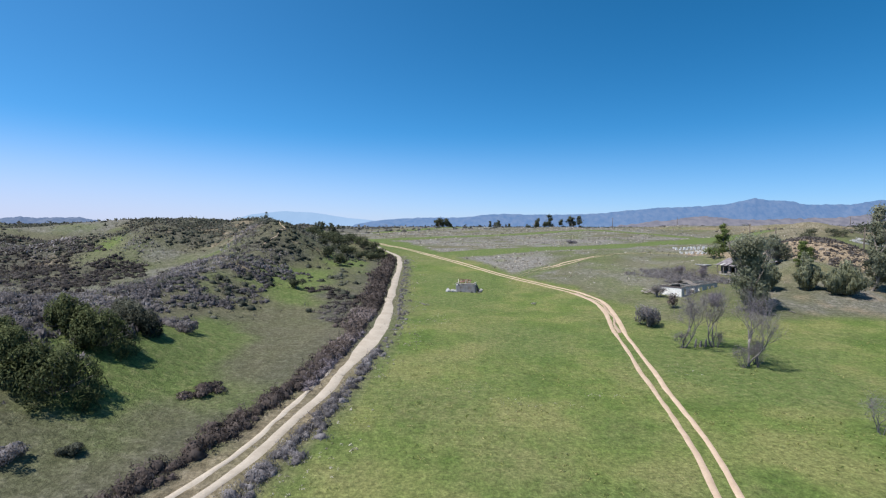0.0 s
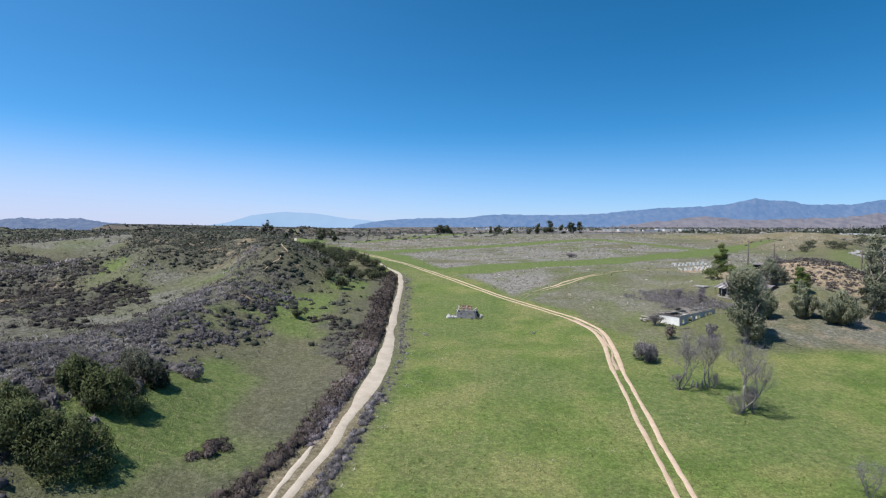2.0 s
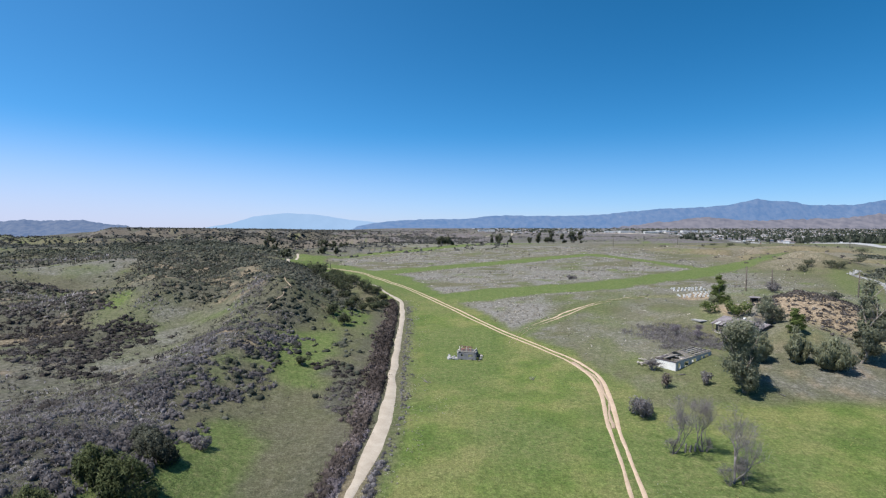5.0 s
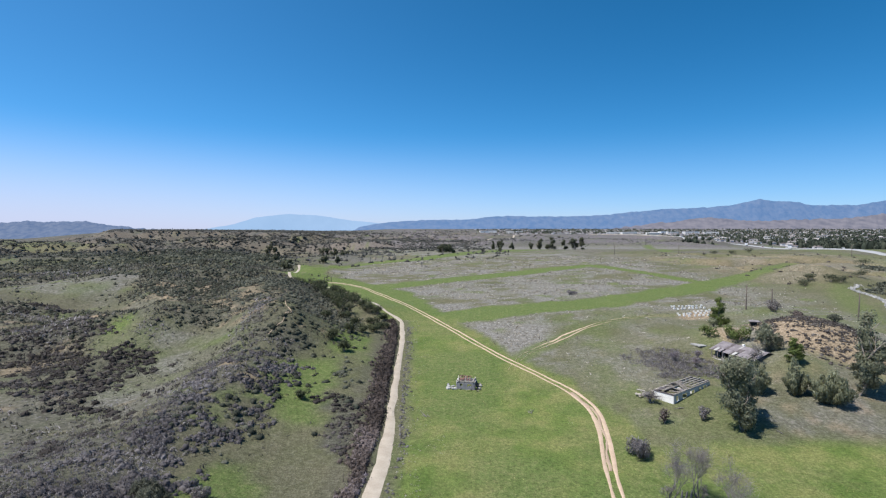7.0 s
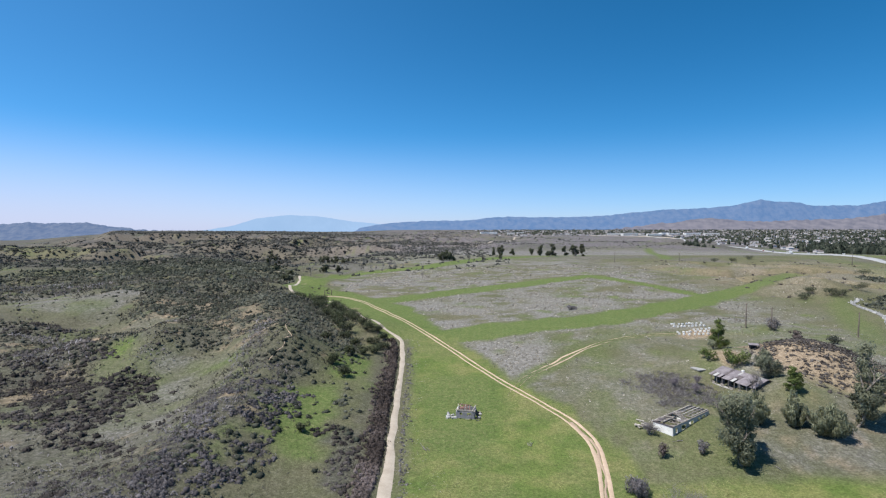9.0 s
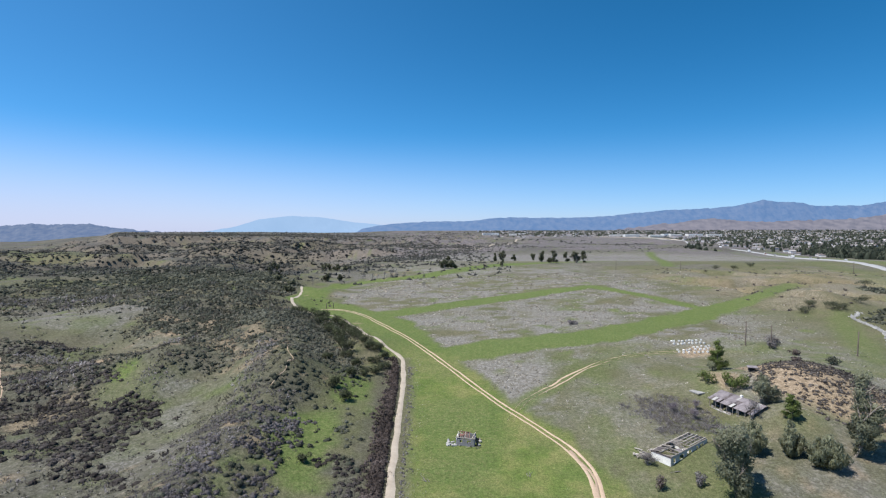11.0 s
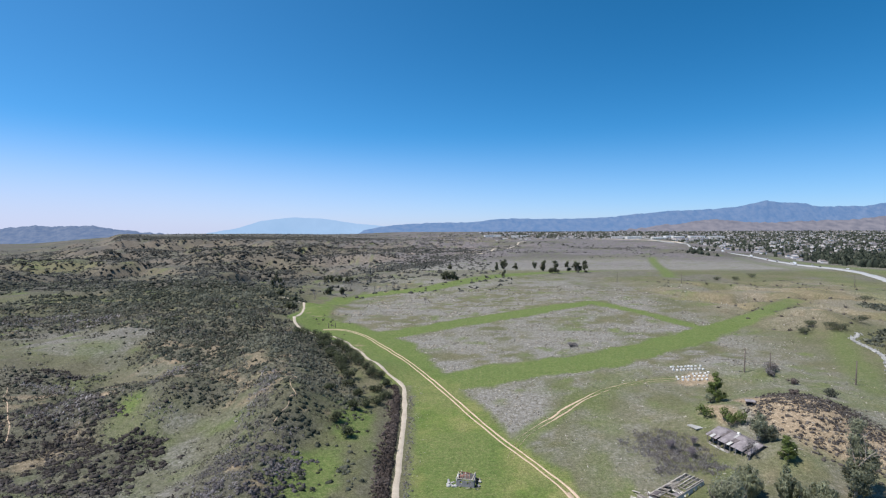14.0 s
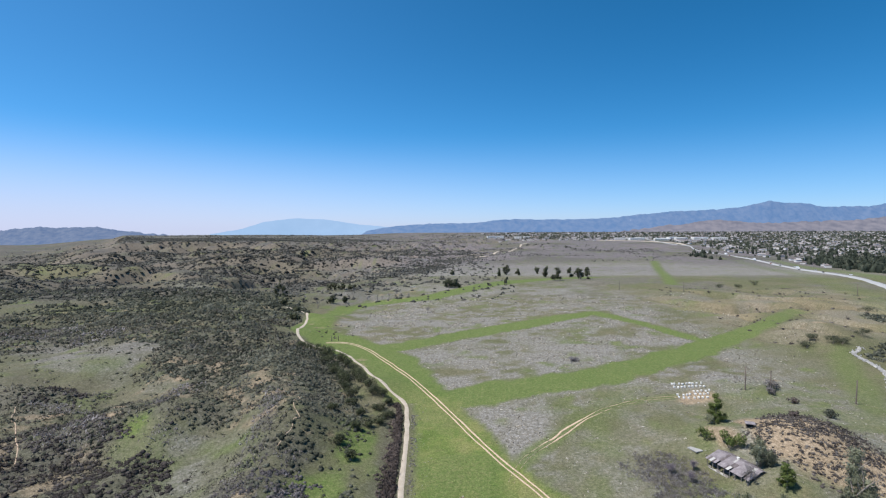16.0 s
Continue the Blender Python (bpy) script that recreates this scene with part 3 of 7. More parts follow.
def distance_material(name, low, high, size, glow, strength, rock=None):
    """Far mountains: rock and scrub, with the blue haze of distance added as emission."""
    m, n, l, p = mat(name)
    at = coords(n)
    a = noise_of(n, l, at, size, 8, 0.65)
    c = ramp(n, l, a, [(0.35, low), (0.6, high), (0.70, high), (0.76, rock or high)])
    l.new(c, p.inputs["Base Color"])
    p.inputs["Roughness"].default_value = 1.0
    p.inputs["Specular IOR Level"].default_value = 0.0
    # emission stands in for the air's haze; the slopes themselves give no light
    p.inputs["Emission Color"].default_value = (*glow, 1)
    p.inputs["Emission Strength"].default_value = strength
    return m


GROUND = ground_material()
SAND = plain("sand", (0.33, 0.278, 0.215), (0.51, 0.44, 0.358), 0.5, 0.95, 5.0, 0.05)
EARTH = plain("earth", (0.33, 0.235, 0.162), (0.48, 0.365, 0.268), 0.7, 0.95, 6.0, 0.05)
STONE_WASH = plain("stone_wash", (0.20, 0.195, 0.185), (0.46, 0.45, 0.43), 0.4, 0.9, 1.2, 0.2)
ROAD_GREY = plain("road_concrete", (0.27, 0.27, 0.27), (0.36, 0.36, 0.355), 0.05, 0.9, 1.0, 0.01)
CONCRETE = plain("concrete", (0.30, 0.29, 0.275), (0.42, 0.41, 0.39), 0.05, 0.9, 1.0, 0.01)
BLOCK = plain("grey_block", (0.17, 0.165, 0.17), (0.31, 0.30, 0.31), 1.2, 0.9, 14, 0.01)
WHITE = plain("white_paint", (0.60, 0.58, 0.55), (0.84, 0.83, 0.80), 1.0, 0.75, 18, 0.005)
OLD_WOOD = plain("weathered_wood", (0.15, 0.13, 0.115), (0.34, 0.30, 0.27), 2.5, 0.9, 25, 0.01)
RED_WOOD = plain("red_wood", (0.12, 0.055, 0.043), (0.24, 0.13, 0.098), 2.5, 0.9, 25, 0.01)
ROOF_DARK = plain("rotten_roofing", (0.05, 0.04, 0.04), (0.15, 0.125, 0.125), 1.1, 0.9, 9, 0.02)
PALE_BLOCK = plain("pale_block", (0.33, 0.325, 0.33), (0.58, 0.575, 0.58), 1.2, 0.9, 12, 0.01)
# darkened copy of the grey block: shade of unlit walls in the colour
SHADED_BLOCK = plain("shaded_block", (0.04, 0.04, 0.042), (0.15, 0.146, 0.146), 0.9, 0.9, 10, 0.01)
ROOFING = plain("worn_roofing", (0.10, 0.086, 0.090), (0.295, 0.262, 0.272), 0.8, 0.85, 9, 0.02)
RUST = plain("rust", (0.16, 0.09, 0.06), (0.30, 0.19, 0.13), 1.5, 0.8, 12, 0.01)
POLE_WOOD = plain("pole_wood", (0.07, 0.055, 0.045), (0.15, 0.12, 0.10), 1.5, 0.9, 20, 0.01)
BARK = plain("bark", (0.16, 0.13, 0.11), (0.33, 0.29, 0.25), 2.0, 0.95, 16, 0.03)
DEAD_BARK = plain("dead_bark", (0.10, 0.088, 0.086), (0.235, 0.212, 0.208), 2.0, 0.95, 16, 0.02)
# near-black: puts unlit interiors into floors; also boards, windows, insulators
DARK = plain("dark_interior", (0.015, 0.014, 0.013), (0.04, 0.035, 0.03), 2.0)
RUBBER = plain("rubber", (0.012, 0.012, 0.012), (0.03, 0.03, 0.03), 3.0)
LEAF_DARK = leafy("dark_leaves", (0.040, 0.048, 0.028), (0.074, 0.086, 0.049), (0.138, 0.150, 0.086), 0.35)
LEAF_SHRUB = leafy("shrub_leaves", (0.046, 0.060, 0.028), (0.090, 0.110, 0.050), (0.175, 0.195, 0.092), 0.4)
LEAF_EUC = leafy("eucalyptus_leaves", (0.145, 0.158, 0.108), (0.27, 0.283, 0.198), (0.42, 0.43, 0.32), 0.6)
LEAF_BRIGHT = leafy("pine_leaves", (0.095, 0.135, 0.045), (0.17, 0.215, 0.072), (0.26, 0.29, 0.115), 0.5)
LEAF_OLIVE = leafy("olive_leaves", (0.20, 0.212, 0.14), (0.335, 0.35, 0.235), (0.50, 0.51, 0.36), 0.65)
LEAF_TERRACE = leafy("terrace_leaves", (0.060, 0.068, 0.042), (0.105, 0.115, 0.072), (0.175, 0.182, 0.12), 0.4)
SCRUB = leafy("scrub_leaves", (0.047, 0.053, 0.040), (0.090, 0.097, 0.074), (0.172, 0.175, 0.138))
# scrub colour lightened and greyed: distance haze put into the leaves
HAZED_BRUSH = leafy("hazed_brush", (0.056, 0.057, 0.051), (0.094, 0.094, 0.084), (0.16, 0.157, 0.142), 0.4)
UNDERGROWTH = leafy("undergrowth", (0.058, 0.057, 0.046), (0.102, 0.099, 0.082), (0.178, 0.170, 0.147))
GREY_SCRUB = leafy("grey_scrub", (0.120, 0.110, 0.114), (0.22, 0.204, 0.210), (0.345, 0.322, 0.328), 0.45)
BROWN_SCRUB = leafy("brown_scrub", (0.070, 0.057, 0.052), (0.132, 0.107, 0.098), (0.24, 0.20, 0.195), 0.3)
HILL_BROWN = leafy("hill_brush", (0.056, 0.049, 0.046), (0.097, 0.086, 0.081), (0.172, 0.155, 0.148), 0.4)
TWIGS = leafy("bare_twigs", (0.115, 0.104, 0.102), (0.19, 0.173, 0.17), (0.285, 0.263, 0.26), 0.3)
MOUND_SCRUB = leafy("mound_scrub", (0.052, 0.045, 0.042), (0.095, 0.083, 0.077), (0.16, 0.143, 0.132), 0.3)
LILAC = leafy("lilac_brush", (0.13, 0.112, 0.122), (0.22, 0.19, 0.208), (0.33, 0.29, 0.315), 0.3)
STRAW = leafy("dry_straw", (0.22, 0.195, 0.15), (0.33, 0.30, 0.25), (0.47, 0.44, 0.39), 0.3)
CITY_LEAF = leafy("city_leaves", (0.030, 0.040, 0.030), (0.056, 0.068, 0.050), (0.11, 0.12, 0.088))
# haze tint and strength per range: the last colour is emitted
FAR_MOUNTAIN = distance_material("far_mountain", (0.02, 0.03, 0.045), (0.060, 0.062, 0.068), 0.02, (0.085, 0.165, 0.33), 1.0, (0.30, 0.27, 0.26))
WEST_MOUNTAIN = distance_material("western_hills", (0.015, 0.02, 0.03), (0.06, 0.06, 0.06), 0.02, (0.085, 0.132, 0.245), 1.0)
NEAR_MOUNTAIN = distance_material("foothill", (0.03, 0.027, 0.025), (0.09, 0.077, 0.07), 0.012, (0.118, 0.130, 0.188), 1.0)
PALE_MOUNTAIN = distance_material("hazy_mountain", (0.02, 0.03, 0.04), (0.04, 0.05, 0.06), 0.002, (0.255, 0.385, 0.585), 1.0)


# ---- geometry ----
rng = np.random.default_rng(7)


class Geo:
    """Gathers corners and faces of one mesh; tone is a shade from 0 to 1 for each corner."""

    def __init__(self):
        self.v, self.f3, self.f4, self.t, self.n = [], [], [], [], 0
        self.normals, self.soft = [], False

    def add(self, verts, tris=None, quads=None, tone=0.5, normals=None):
        verts = np.asarray(verts, float).reshape(-1, 3)
        if tris is not None and len(tris):
            self.f3.append(np.asarray(tris, int) + self.n)
        if quads is not None and len(quads):
            self.f4.append(np.asarray(quads, int) + self.n)
        self.v.append(verts)
        self.t.append(np.broadcast_to(np.asarray(tone, float), (len(verts),)))
        self.soft = self.soft or normals is not None
        self.normals.append(np.zeros((len(verts), 3)) + (0, 0, 1) if normals is None else np.asarray(normals, float).reshape(-1, 3))
        self.n += len(verts)

    def box(self, size, m=None, taper=1.0):
        a, b, c = (s / 2 for s in size)
        v = np.array([(-a, -b, -c), (a, -b, -c), (a, b, -c), (-a, b, -c), (-a * taper, -b * taper, c), (a * taper, -b * taper, c), (a * taper, b * taper, c), (-a * taper, b * taper, c)])
        self.add(moved(v, m), quads=[(3, 2, 1, 0), (4, 5, 6, 7), (0, 1, 5, 4), (1, 2, 6, 5), (2, 3, 7, 6), (3, 0, 4, 7)])

    def tube(self, path, radii, sides=6):
        path = np.asarray(path, float)
        radii = np.broadcast_to(np.asarray(radii, float), (len(path),))
        way = np.gradient(path, axis=0)
        way /= np.linalg.norm(way, axis=1, keepdims=True) + 1e-9
        side = np.cross(way, (0.31, 0.23, 0.92) if abs(way[0][2]) < 0.9 else (1.0, 0.1, 0))
        side /= np.linalg.norm(side, axis=1, keepdims=True) + 1e-9
        up = np.cross(way, side)
        a = np.arange(sides) * 2 * math.pi / sides
        ring = side[:, None] * np.cos(a)[None, :, None] + up[:, None] * np.sin(a)[None, :, None]
        v = path[:, None] + ring * radii[:, None, None]
        i, j = np.meshgrid(np.arange(len(path) - 1), np.arange(sides), indexing="ij")
        k = (j + 1) % sides
        q = np.stack([i * sides + j, i * sides + k, (i + 1) * sides + k, (i + 1) * sides + j], -1).reshape(-1, 4)
        self.add(v, quads=q)
        cap = np.arange(1, sides - 1)
        end = (len(path) - 1) * sides
        self.f3.append(np.stack([0 * cap + end, cap + end, cap + 1 + end], -1) + self.n - len(path) * sides)

    def sprays(self, centres, sizes, tone, aspect=1.0, upright=0.0, out=None):
        """Small leaf or twig blades, each a bent quad, at the centres, turned at random or, with out, mostly facing outwards and shaded as one soft crown."""
        n = len(centres)
        if not n:
            return
        a = rng.normal(size=(n, 3))
        a[:, 2] *= 1 + upright * 3
        face = rng.normal(size=(n, 3))
        soft = None
        if out is not None:
            soft = out / (np.linalg.norm(out, axis=1, keepdims=True) + 1e-9) + rng.normal(size=(n, 3)) * 0.28
            soft = np.repeat(soft / (np.linalg.norm(soft, axis=1, keepdims=True) + 1e-9), 4, axis=0)
            face = face * 0.55 + out / (np.linalg.norm(out, axis=1, keepdims=True) + 1e-9)
            face /= np.linalg.norm(face, axis=1, keepdims=True)
            a = a - face * (a * face).sum(1, keepdims=True)
        a /= np.linalg.norm(a, axis=1, keepdims=True)
        b = np.cross(a, face)
        b /= np.linalg.norm(b, axis=1, keepdims=True) + 1e-9
        s = np.broadcast_to(np.asarray(sizes, float), (n,))[:, None] * rng.uniform(0.6, 1.3, (n, 1))
        a, b = a * s * aspect, b * s * 0.62
        c = np.asarray(centres, float)
        v = np.stack([c - a, c + b * 0.8, c + a, c - b], 1).reshape(-1, 3)
        k = np.arange(n)[:, None] * 4
        self.add(v, tris=np.concatenate([k + [0, 1, 2], k + [0, 2, 3]]), tone=np.repeat(np.broadcast_to(tone, (n,)), 4), normals=soft)

    def mesh(self, name, material, smooth=False):
        me = bpy.data.meshes.new(name)
        v = np.concatenate(self.v) if self.v else np.zeros((0, 3))
        f3 = np.concatenate(self.f3) if self.f3 else np.zeros((0, 3), int)
        f4 = np.concatenate(self.f4) if self.f4 else np.zeros((0, 4), int)
        me.vertices.add(len(v))
        me.vertices.foreach_set("co", v.ravel())
        me.loops.add(f3.size + f4.size)
        me.loops.foreach_set("vertex_index", np.concatenate([f3.ravel(), f4.ravel()]))
        me.polygons.add(len(f3) + len(f4))
        me.polygons.foreach_set("loop_start", np.concatenate([np.arange(len(f3)) * 3, f3.size + np.arange(len(f4)) * 4]))
        me.update(calc_edges=True)
        t = me.attributes.new("tone", "FLOAT", "POINT")
        t.data.foreach_set("value", np.concatenate(self.t) if self.t else np.zeros(0))
        me.polygons.foreach_set("use_smooth", np.full(len(me.polygons), smooth or self.soft))
        if self.soft:
            me.attributes.new("custom_normal", "FLOAT_VECTOR", "POINT").data.foreach_set("vector", np.concatenate(self.normals).ravel())
        me.materials.append(material)
        me.validate()
        return me


def moved(v, m):
    if m is None:
        return v
    r = np.array(m)
    return np.asarray(v) @ r[:3, :3].T + r[:3, 3]


def part(name, geo, material, parent=None, label="", smooth=False):
    """Links gathered geometry as one mesh, under a thing or a part."""
    ob = new(name, geo.mesh(name, material, smooth))
    if parent is not None:
        ob.parent = parent
    return tagged(ob, label) if label else ob


def root(name, x, y, turn=0.0, sink=0.0, label="", category="", group="", z=None):
    ob = new(name)
    ob.empty_display_size = 0.3
    ob.matrix_basis = pose(x, y, (float(land(x, y)) if z is None else z) - sink, 0, 0, turn)
    return tagged(ob, label, category, group)


def boxed(size, m=None, taper=1.0):
    g = Geo()
    g.box(size, m, taper)
    return g


# ---- ground ----
def spaced(near, gap, grow, far):
    """Even steps up to near, then growing ones up to far."""
    out, s = [0.0], gap
    while out[-1] < far:
        if out[-1] > near:
            s *= grow
        out.append(out[-1] + s)
    return np.array(out)


def build_ground():
    right, left = spaced(150, 2.0, 1.03, 4700), spaced(150, 2.0, 1.025, 4700)
    xs = np.concatenate([-left[:0:-1], right])
    ahead = spaced(330, 2.0, 1.019, 4650)
    ys = np.concatenate([-np.array([900, 600, 400, 260, 170, 110, 70, 45, 28, 15, 7])[:], ahead])
    x, y = np.meshgrid(xs, ys)
    z = land(x, y)
    green, stubble, bare, lush = zones(x, y)
    litter = np.clip(cover_sage(x, y) + 0.8 * cover_green(x, y) + cover_brown(x, y), 0, 1) * 0.8 * step(420, 330, y)
    back = step(-20, -120, x - 0.12 * (y - 500)) * step(330, 420, y)
    clear = 1 - step(8, -8, off_line(x, y, FAR_MEADOW, (16, 22, 26, 22))) - step(10, -10, off_line(x, y, FAR_GREEN, (50, 42)))
    litter = np.maximum(litter, (0.55 + 0.45 * step(0.40, 0.50, fnoise(x, y, 62, 35))) * back * np.clip(clear, 0.35, 1))
    litter = np.maximum(litter, (0.95 - stubble) * step(600, 820, y) * (0.5 + 0.5 * step(0.3, 0.6, fnoise(x, y, 160, 36))) * (1 - 0.8 * green))
    # where the far ground takes the haze-greyed colour
    hazy_heath = step(560, 900, y) * (0.25 + 0.75 * step(0.36, 0.58, fnoise(x, y, 190, 37))) * (1 - 0.75 * green) * (1 - 0.6 * stubble)
    hazy_heath = np.maximum(hazy_heath, 0.45 * step(360, 470, y) * step(0.42, 0.6, fnoise(x, y, 60, 39)) * (1 - green) * (1 - stubble))
    hazy_heath = hazy_heath * (0.3 + 0.7 * step(-0.35, 0.0, x / np.maximum(y, 1)))
    litter = np.maximum(litter, 0.5 * east_edge(x, y) * step(0.86, 0.97, gullies(x, y)) * (1 - green))
    litter = np.maximum(litter, 0.25 * step(58, 70, x) * step(90, 97, y) * step(126, 112, y) * (1 - green))
    dzy, dzx = np.gradient(z, ys, xs)
    steep = np.hypot(dzx, dzy) + 0.12 * (fnoise(x, y, 14, 38) - 0.5)
    bare = np.maximum(bare * (1 - 0.8 * back), 0.22 * back * step(0.26, 0.42, steep) * step(360, 460, y))
    litter = np.maximum(litter, step(5.5, 3.5, np.abs(x - trail_x(y) + 4.2) + 2 * (fnoise(x, y, 5, 2) - 0.5)) * step(195, 180, y) * 0.45)
    litter = np.maximum(litter, 0.2 * west_of_trail(x, y) * step(-44, -38, x) * step(105, 80, y) * (0.5 + fnoise(x, y, 6, 65)))
    litter = np.maximum(litter, (0.32 + 0.4 * fnoise(x, y, 12, 66)) * west_of_trail(x, y) * step(-38, -46, x) * step(420, 340, y) * (1 - 0.4 * hollow(x, y)))
    g = Geo()
    i, j = np.meshgrid(np.arange(len(ys) - 1), np.arange(len(xs) - 1), indexing="ij")
    w = len(xs)
    q = np.stack([i * w + j, i * w + j + 1, (i + 1) * w + j + 1, (i + 1) * w + j], -1).reshape(-1, 4)
    g.add(np.stack([x, y, z], -1), quads=q)
    me = g.mesh("ground", GROUND, True)
    for name, values in (("green", green), ("stubble", stubble), ("bare", bare), ("litter", litter), ("lush", lush), ("hazy_heath", hazy_heath)):
        me.attributes.new(name, "FLOAT", "POINT").data.foreach_set("value", values.ravel())
    tagged(new("ground", me), "rolling green meadow, pale stubble fields and scrubby hills", "ground", kind="structure")


def strip(line, offset, width, lift, rag=0.12, gap=0.8, seed=1, fade=None):
    """A worn band of earth laid on the land along a line."""
    p = resample(line, gap)
    way = np.gradient(p, axis=0)
    way /= np.linalg.norm(way, axis=1, keepdims=True)
    nrm = np.stack([way[:, 1], -way[:, 0]], 1)
    s = np.arange(len(p)) * gap
    wob = (vnoise(s, 0 * s, 6, seed) - 0.5) * rag * 2
    half = width / 2 * (0.8 + 0.4 * vnoise(s, 0 * s + 9, 5, seed + 3))
    if fade is not None:
        half = half * fade(p[:, 1])
    rows = []
    for k in (-1, -0.6, 0, 0.6, 1):
        edge = (vnoise(s, 0 * s + 31 * k, 1.7, seed + 5) - 0.5) * rag * abs(k)
        q = p + nrm * (offset + wob + half * k + edge)[:, None]
        rows.append(np.c_[q, land(q[:, 0], q[:, 1]) + lift * (1 if abs(k) < 1 else -0.4)])
    v = np.stack(rows, 1)
    i, j = np.meshgrid(np.arange(len(p) - 1), np.arange(4), indexing="ij")
    a = i * 5 + j
    g = Geo()
    g.add(v, quads=np.stack([a, a + 1, a + 6, a + 5], -1).reshape(-1, 4))
    return g


def build_roads():
    trail = tagged(part("dirt_trail", strip(TRAIL, 0, 1.85, 0.09, 0.2, 0.45, fade=lambda y: np.interp(y, (28, 44, 58, 72, 86, 96, 110, 130), (0.5, 0.64, 0.76, 1.3, 1.85, 1.3, 1.05, 1.0))), SAND, None, "", True),
                   "pale sandy dirt trail winding along the foot of the hill", "trail", kind="structure")
    part("rut", strip(TRAIL[:7], -1.75, 0.62, 0.07, 0.35, seed=9, fade=lambda y: np.interp(y, (30, 48, 62, 66), (0.9, 1.0, 0.8, 0.4))), SAND, trail, "second wheel rut beside the trail", True)
    track = new("double_track")
    tagged(track, "two-rut farm track of tan earth through the meadow", "track", kind="structure")
    part("rut", strip(TRACK, -0.8, 0.6, 0.07, 0.14, 0.4, seed=21, fade=lambda y: np.interp(y, (76, 90, 100, 112, 126), (1, 1.5, 1.6, 1.4, 1))), EARTH, track, "", True)
    part("rut", strip(TRACK, 0.8, 0.64, 0.07, 0.14, 0.4, seed=33, fade=lambda y: np.interp(y, (76, 90, 100, 112, 126), (1, 1.5, 1.6, 1.4, 1))), EARTH, track, "", True)
    part("worn_middle", strip(TRACK[7:11], 0, 0.7, 0.06, 0.5, seed=37), EARTH, track, "worn earth between the ruts", True)
    spur = new("side_track")
    tagged(spur, "faint grassy side track leading to the beehives", "track", kind="structure")
    part("rut", strip(SPUR, -0.8, 0.5, 0.06, 0.3, seed=41, fade=lambda y: np.interp(y, (140, 152, 157, 168, 176, 190), (0.03, 0.05, 1.4, 1.5, 0.3, 0.25))), EARTH, spur, "", True)
    part("rut", strip(SPUR, 0.8, 0.5, 0.06, 0.3, seed=43, fade=lambda y: np.interp(y, (140, 152, 157, 168, 176, 190), (0.03, 0.05, 1.2, 1.3, 0.25, 0.2))), EARTH, spur, "", True)
    tagged(part("creek_wash", strip(WASH, 0, 2.0, 0.3, 0.5, 1.2, 51), STONE_WASH, None, "", True), "pale dry stony creek bed below the bank", "creek", kind="structure")
    tagged(part("freeway", strip(FREEWAY, 0, 8.5, 1.2, 0.2, 12, 57), ROAD_GREY, None, "", True), "distant pale concrete freeway across the plain", "road", kind="structure")
    for line, w, name in ((((50, 1209), (110, 1284), (229, 1770), (302, 2076)), 7, "dirt_road"), (((700, 2500), (850, 2350), (900, 2100), (860, 1900)), 20, "ramp_road"),
                          (((-48.5, 136), (-47.6, 140), (-46.4, 142.5), (-46.8, 146), (-45.4, 147.5), (-48.2, 151), (-50, 156.5), (-49.2, 160), (-52, 166)), 0.2, "footpath"),
                          (((-155, 170), (-145, 157), (-141, 154), (-132, 144), (-128, 140), (-123, 133)), 0.35, "footpath")):
        tagged(part(name, strip(line, 0, w, 0.12 if w < 5 else 1.0, w * 0.25, 0.8 if w < 5 else 10, 61), EARTH if w < 5 else SAND, None, "", True), "worn bare earth path over the scrubland", "path", kind="structure")


def range_mesh(name, label, profile, radius, depth, foot, material, rough, seed, eye=44.0, focal=902.0):
    """A chain of far mountains: skyline heights over bearing, with spurs running down towards the plain."""
    bx = np.array([p[0] for p in profile], float)
    hz = np.array([p[1] for p in profile], float)
    cols = 420
    b = np.linspace(bx[0], bx[-1], cols)
    top = eye + np.interp(b, bx, hz) / focal * radius
    top = top + (fnoise(b, 0 * b, 9, seed) - 0.5) * rough
    rows = 26
    g = Geo()
    v = []
    for k in range(rows):
        t = k / (rows - 1)
        r = radius - depth * t
        lean = b + 60 * t * (fnoise(b, 0 * b, 70, seed + 8) - 0.5) * 2 + 12 * (fnoise(b, 0 * b, 33, seed + 9) - 0.5)
        spur = (1 - np.abs(2 * fnoise(lean, 0 * b + 30 * t, 40, seed + 3) - 1) - 0.7) + 0.25 * (fnoise(lean, 0 * b + 60 * t, 12, seed + 4) - 0.5)
        z = foot + (top - foot) * (1 - t) ** 1.15 + spur * (top - foot) * 0.22 * min(1, 4 * t) * (1 - t)
        z = np.minimum(z, foot + (top - foot) * (1 - 0.12 * t))
        v.append(np.stack([(b - 18) / focal * r, 0 * b + r, z], -1))
    i, j = np.meshgrid(np.arange(rows - 1), np.arange(cols - 1), indexing="ij")
    a = i * cols + j
    g.add(np.array(v), quads=np.stack([a, a + cols, a + cols + 1, a + 1], -1).reshape(-1, 4))
    tagged(part(name, g, material, None, "", True), label, "mountains", kind="structure")


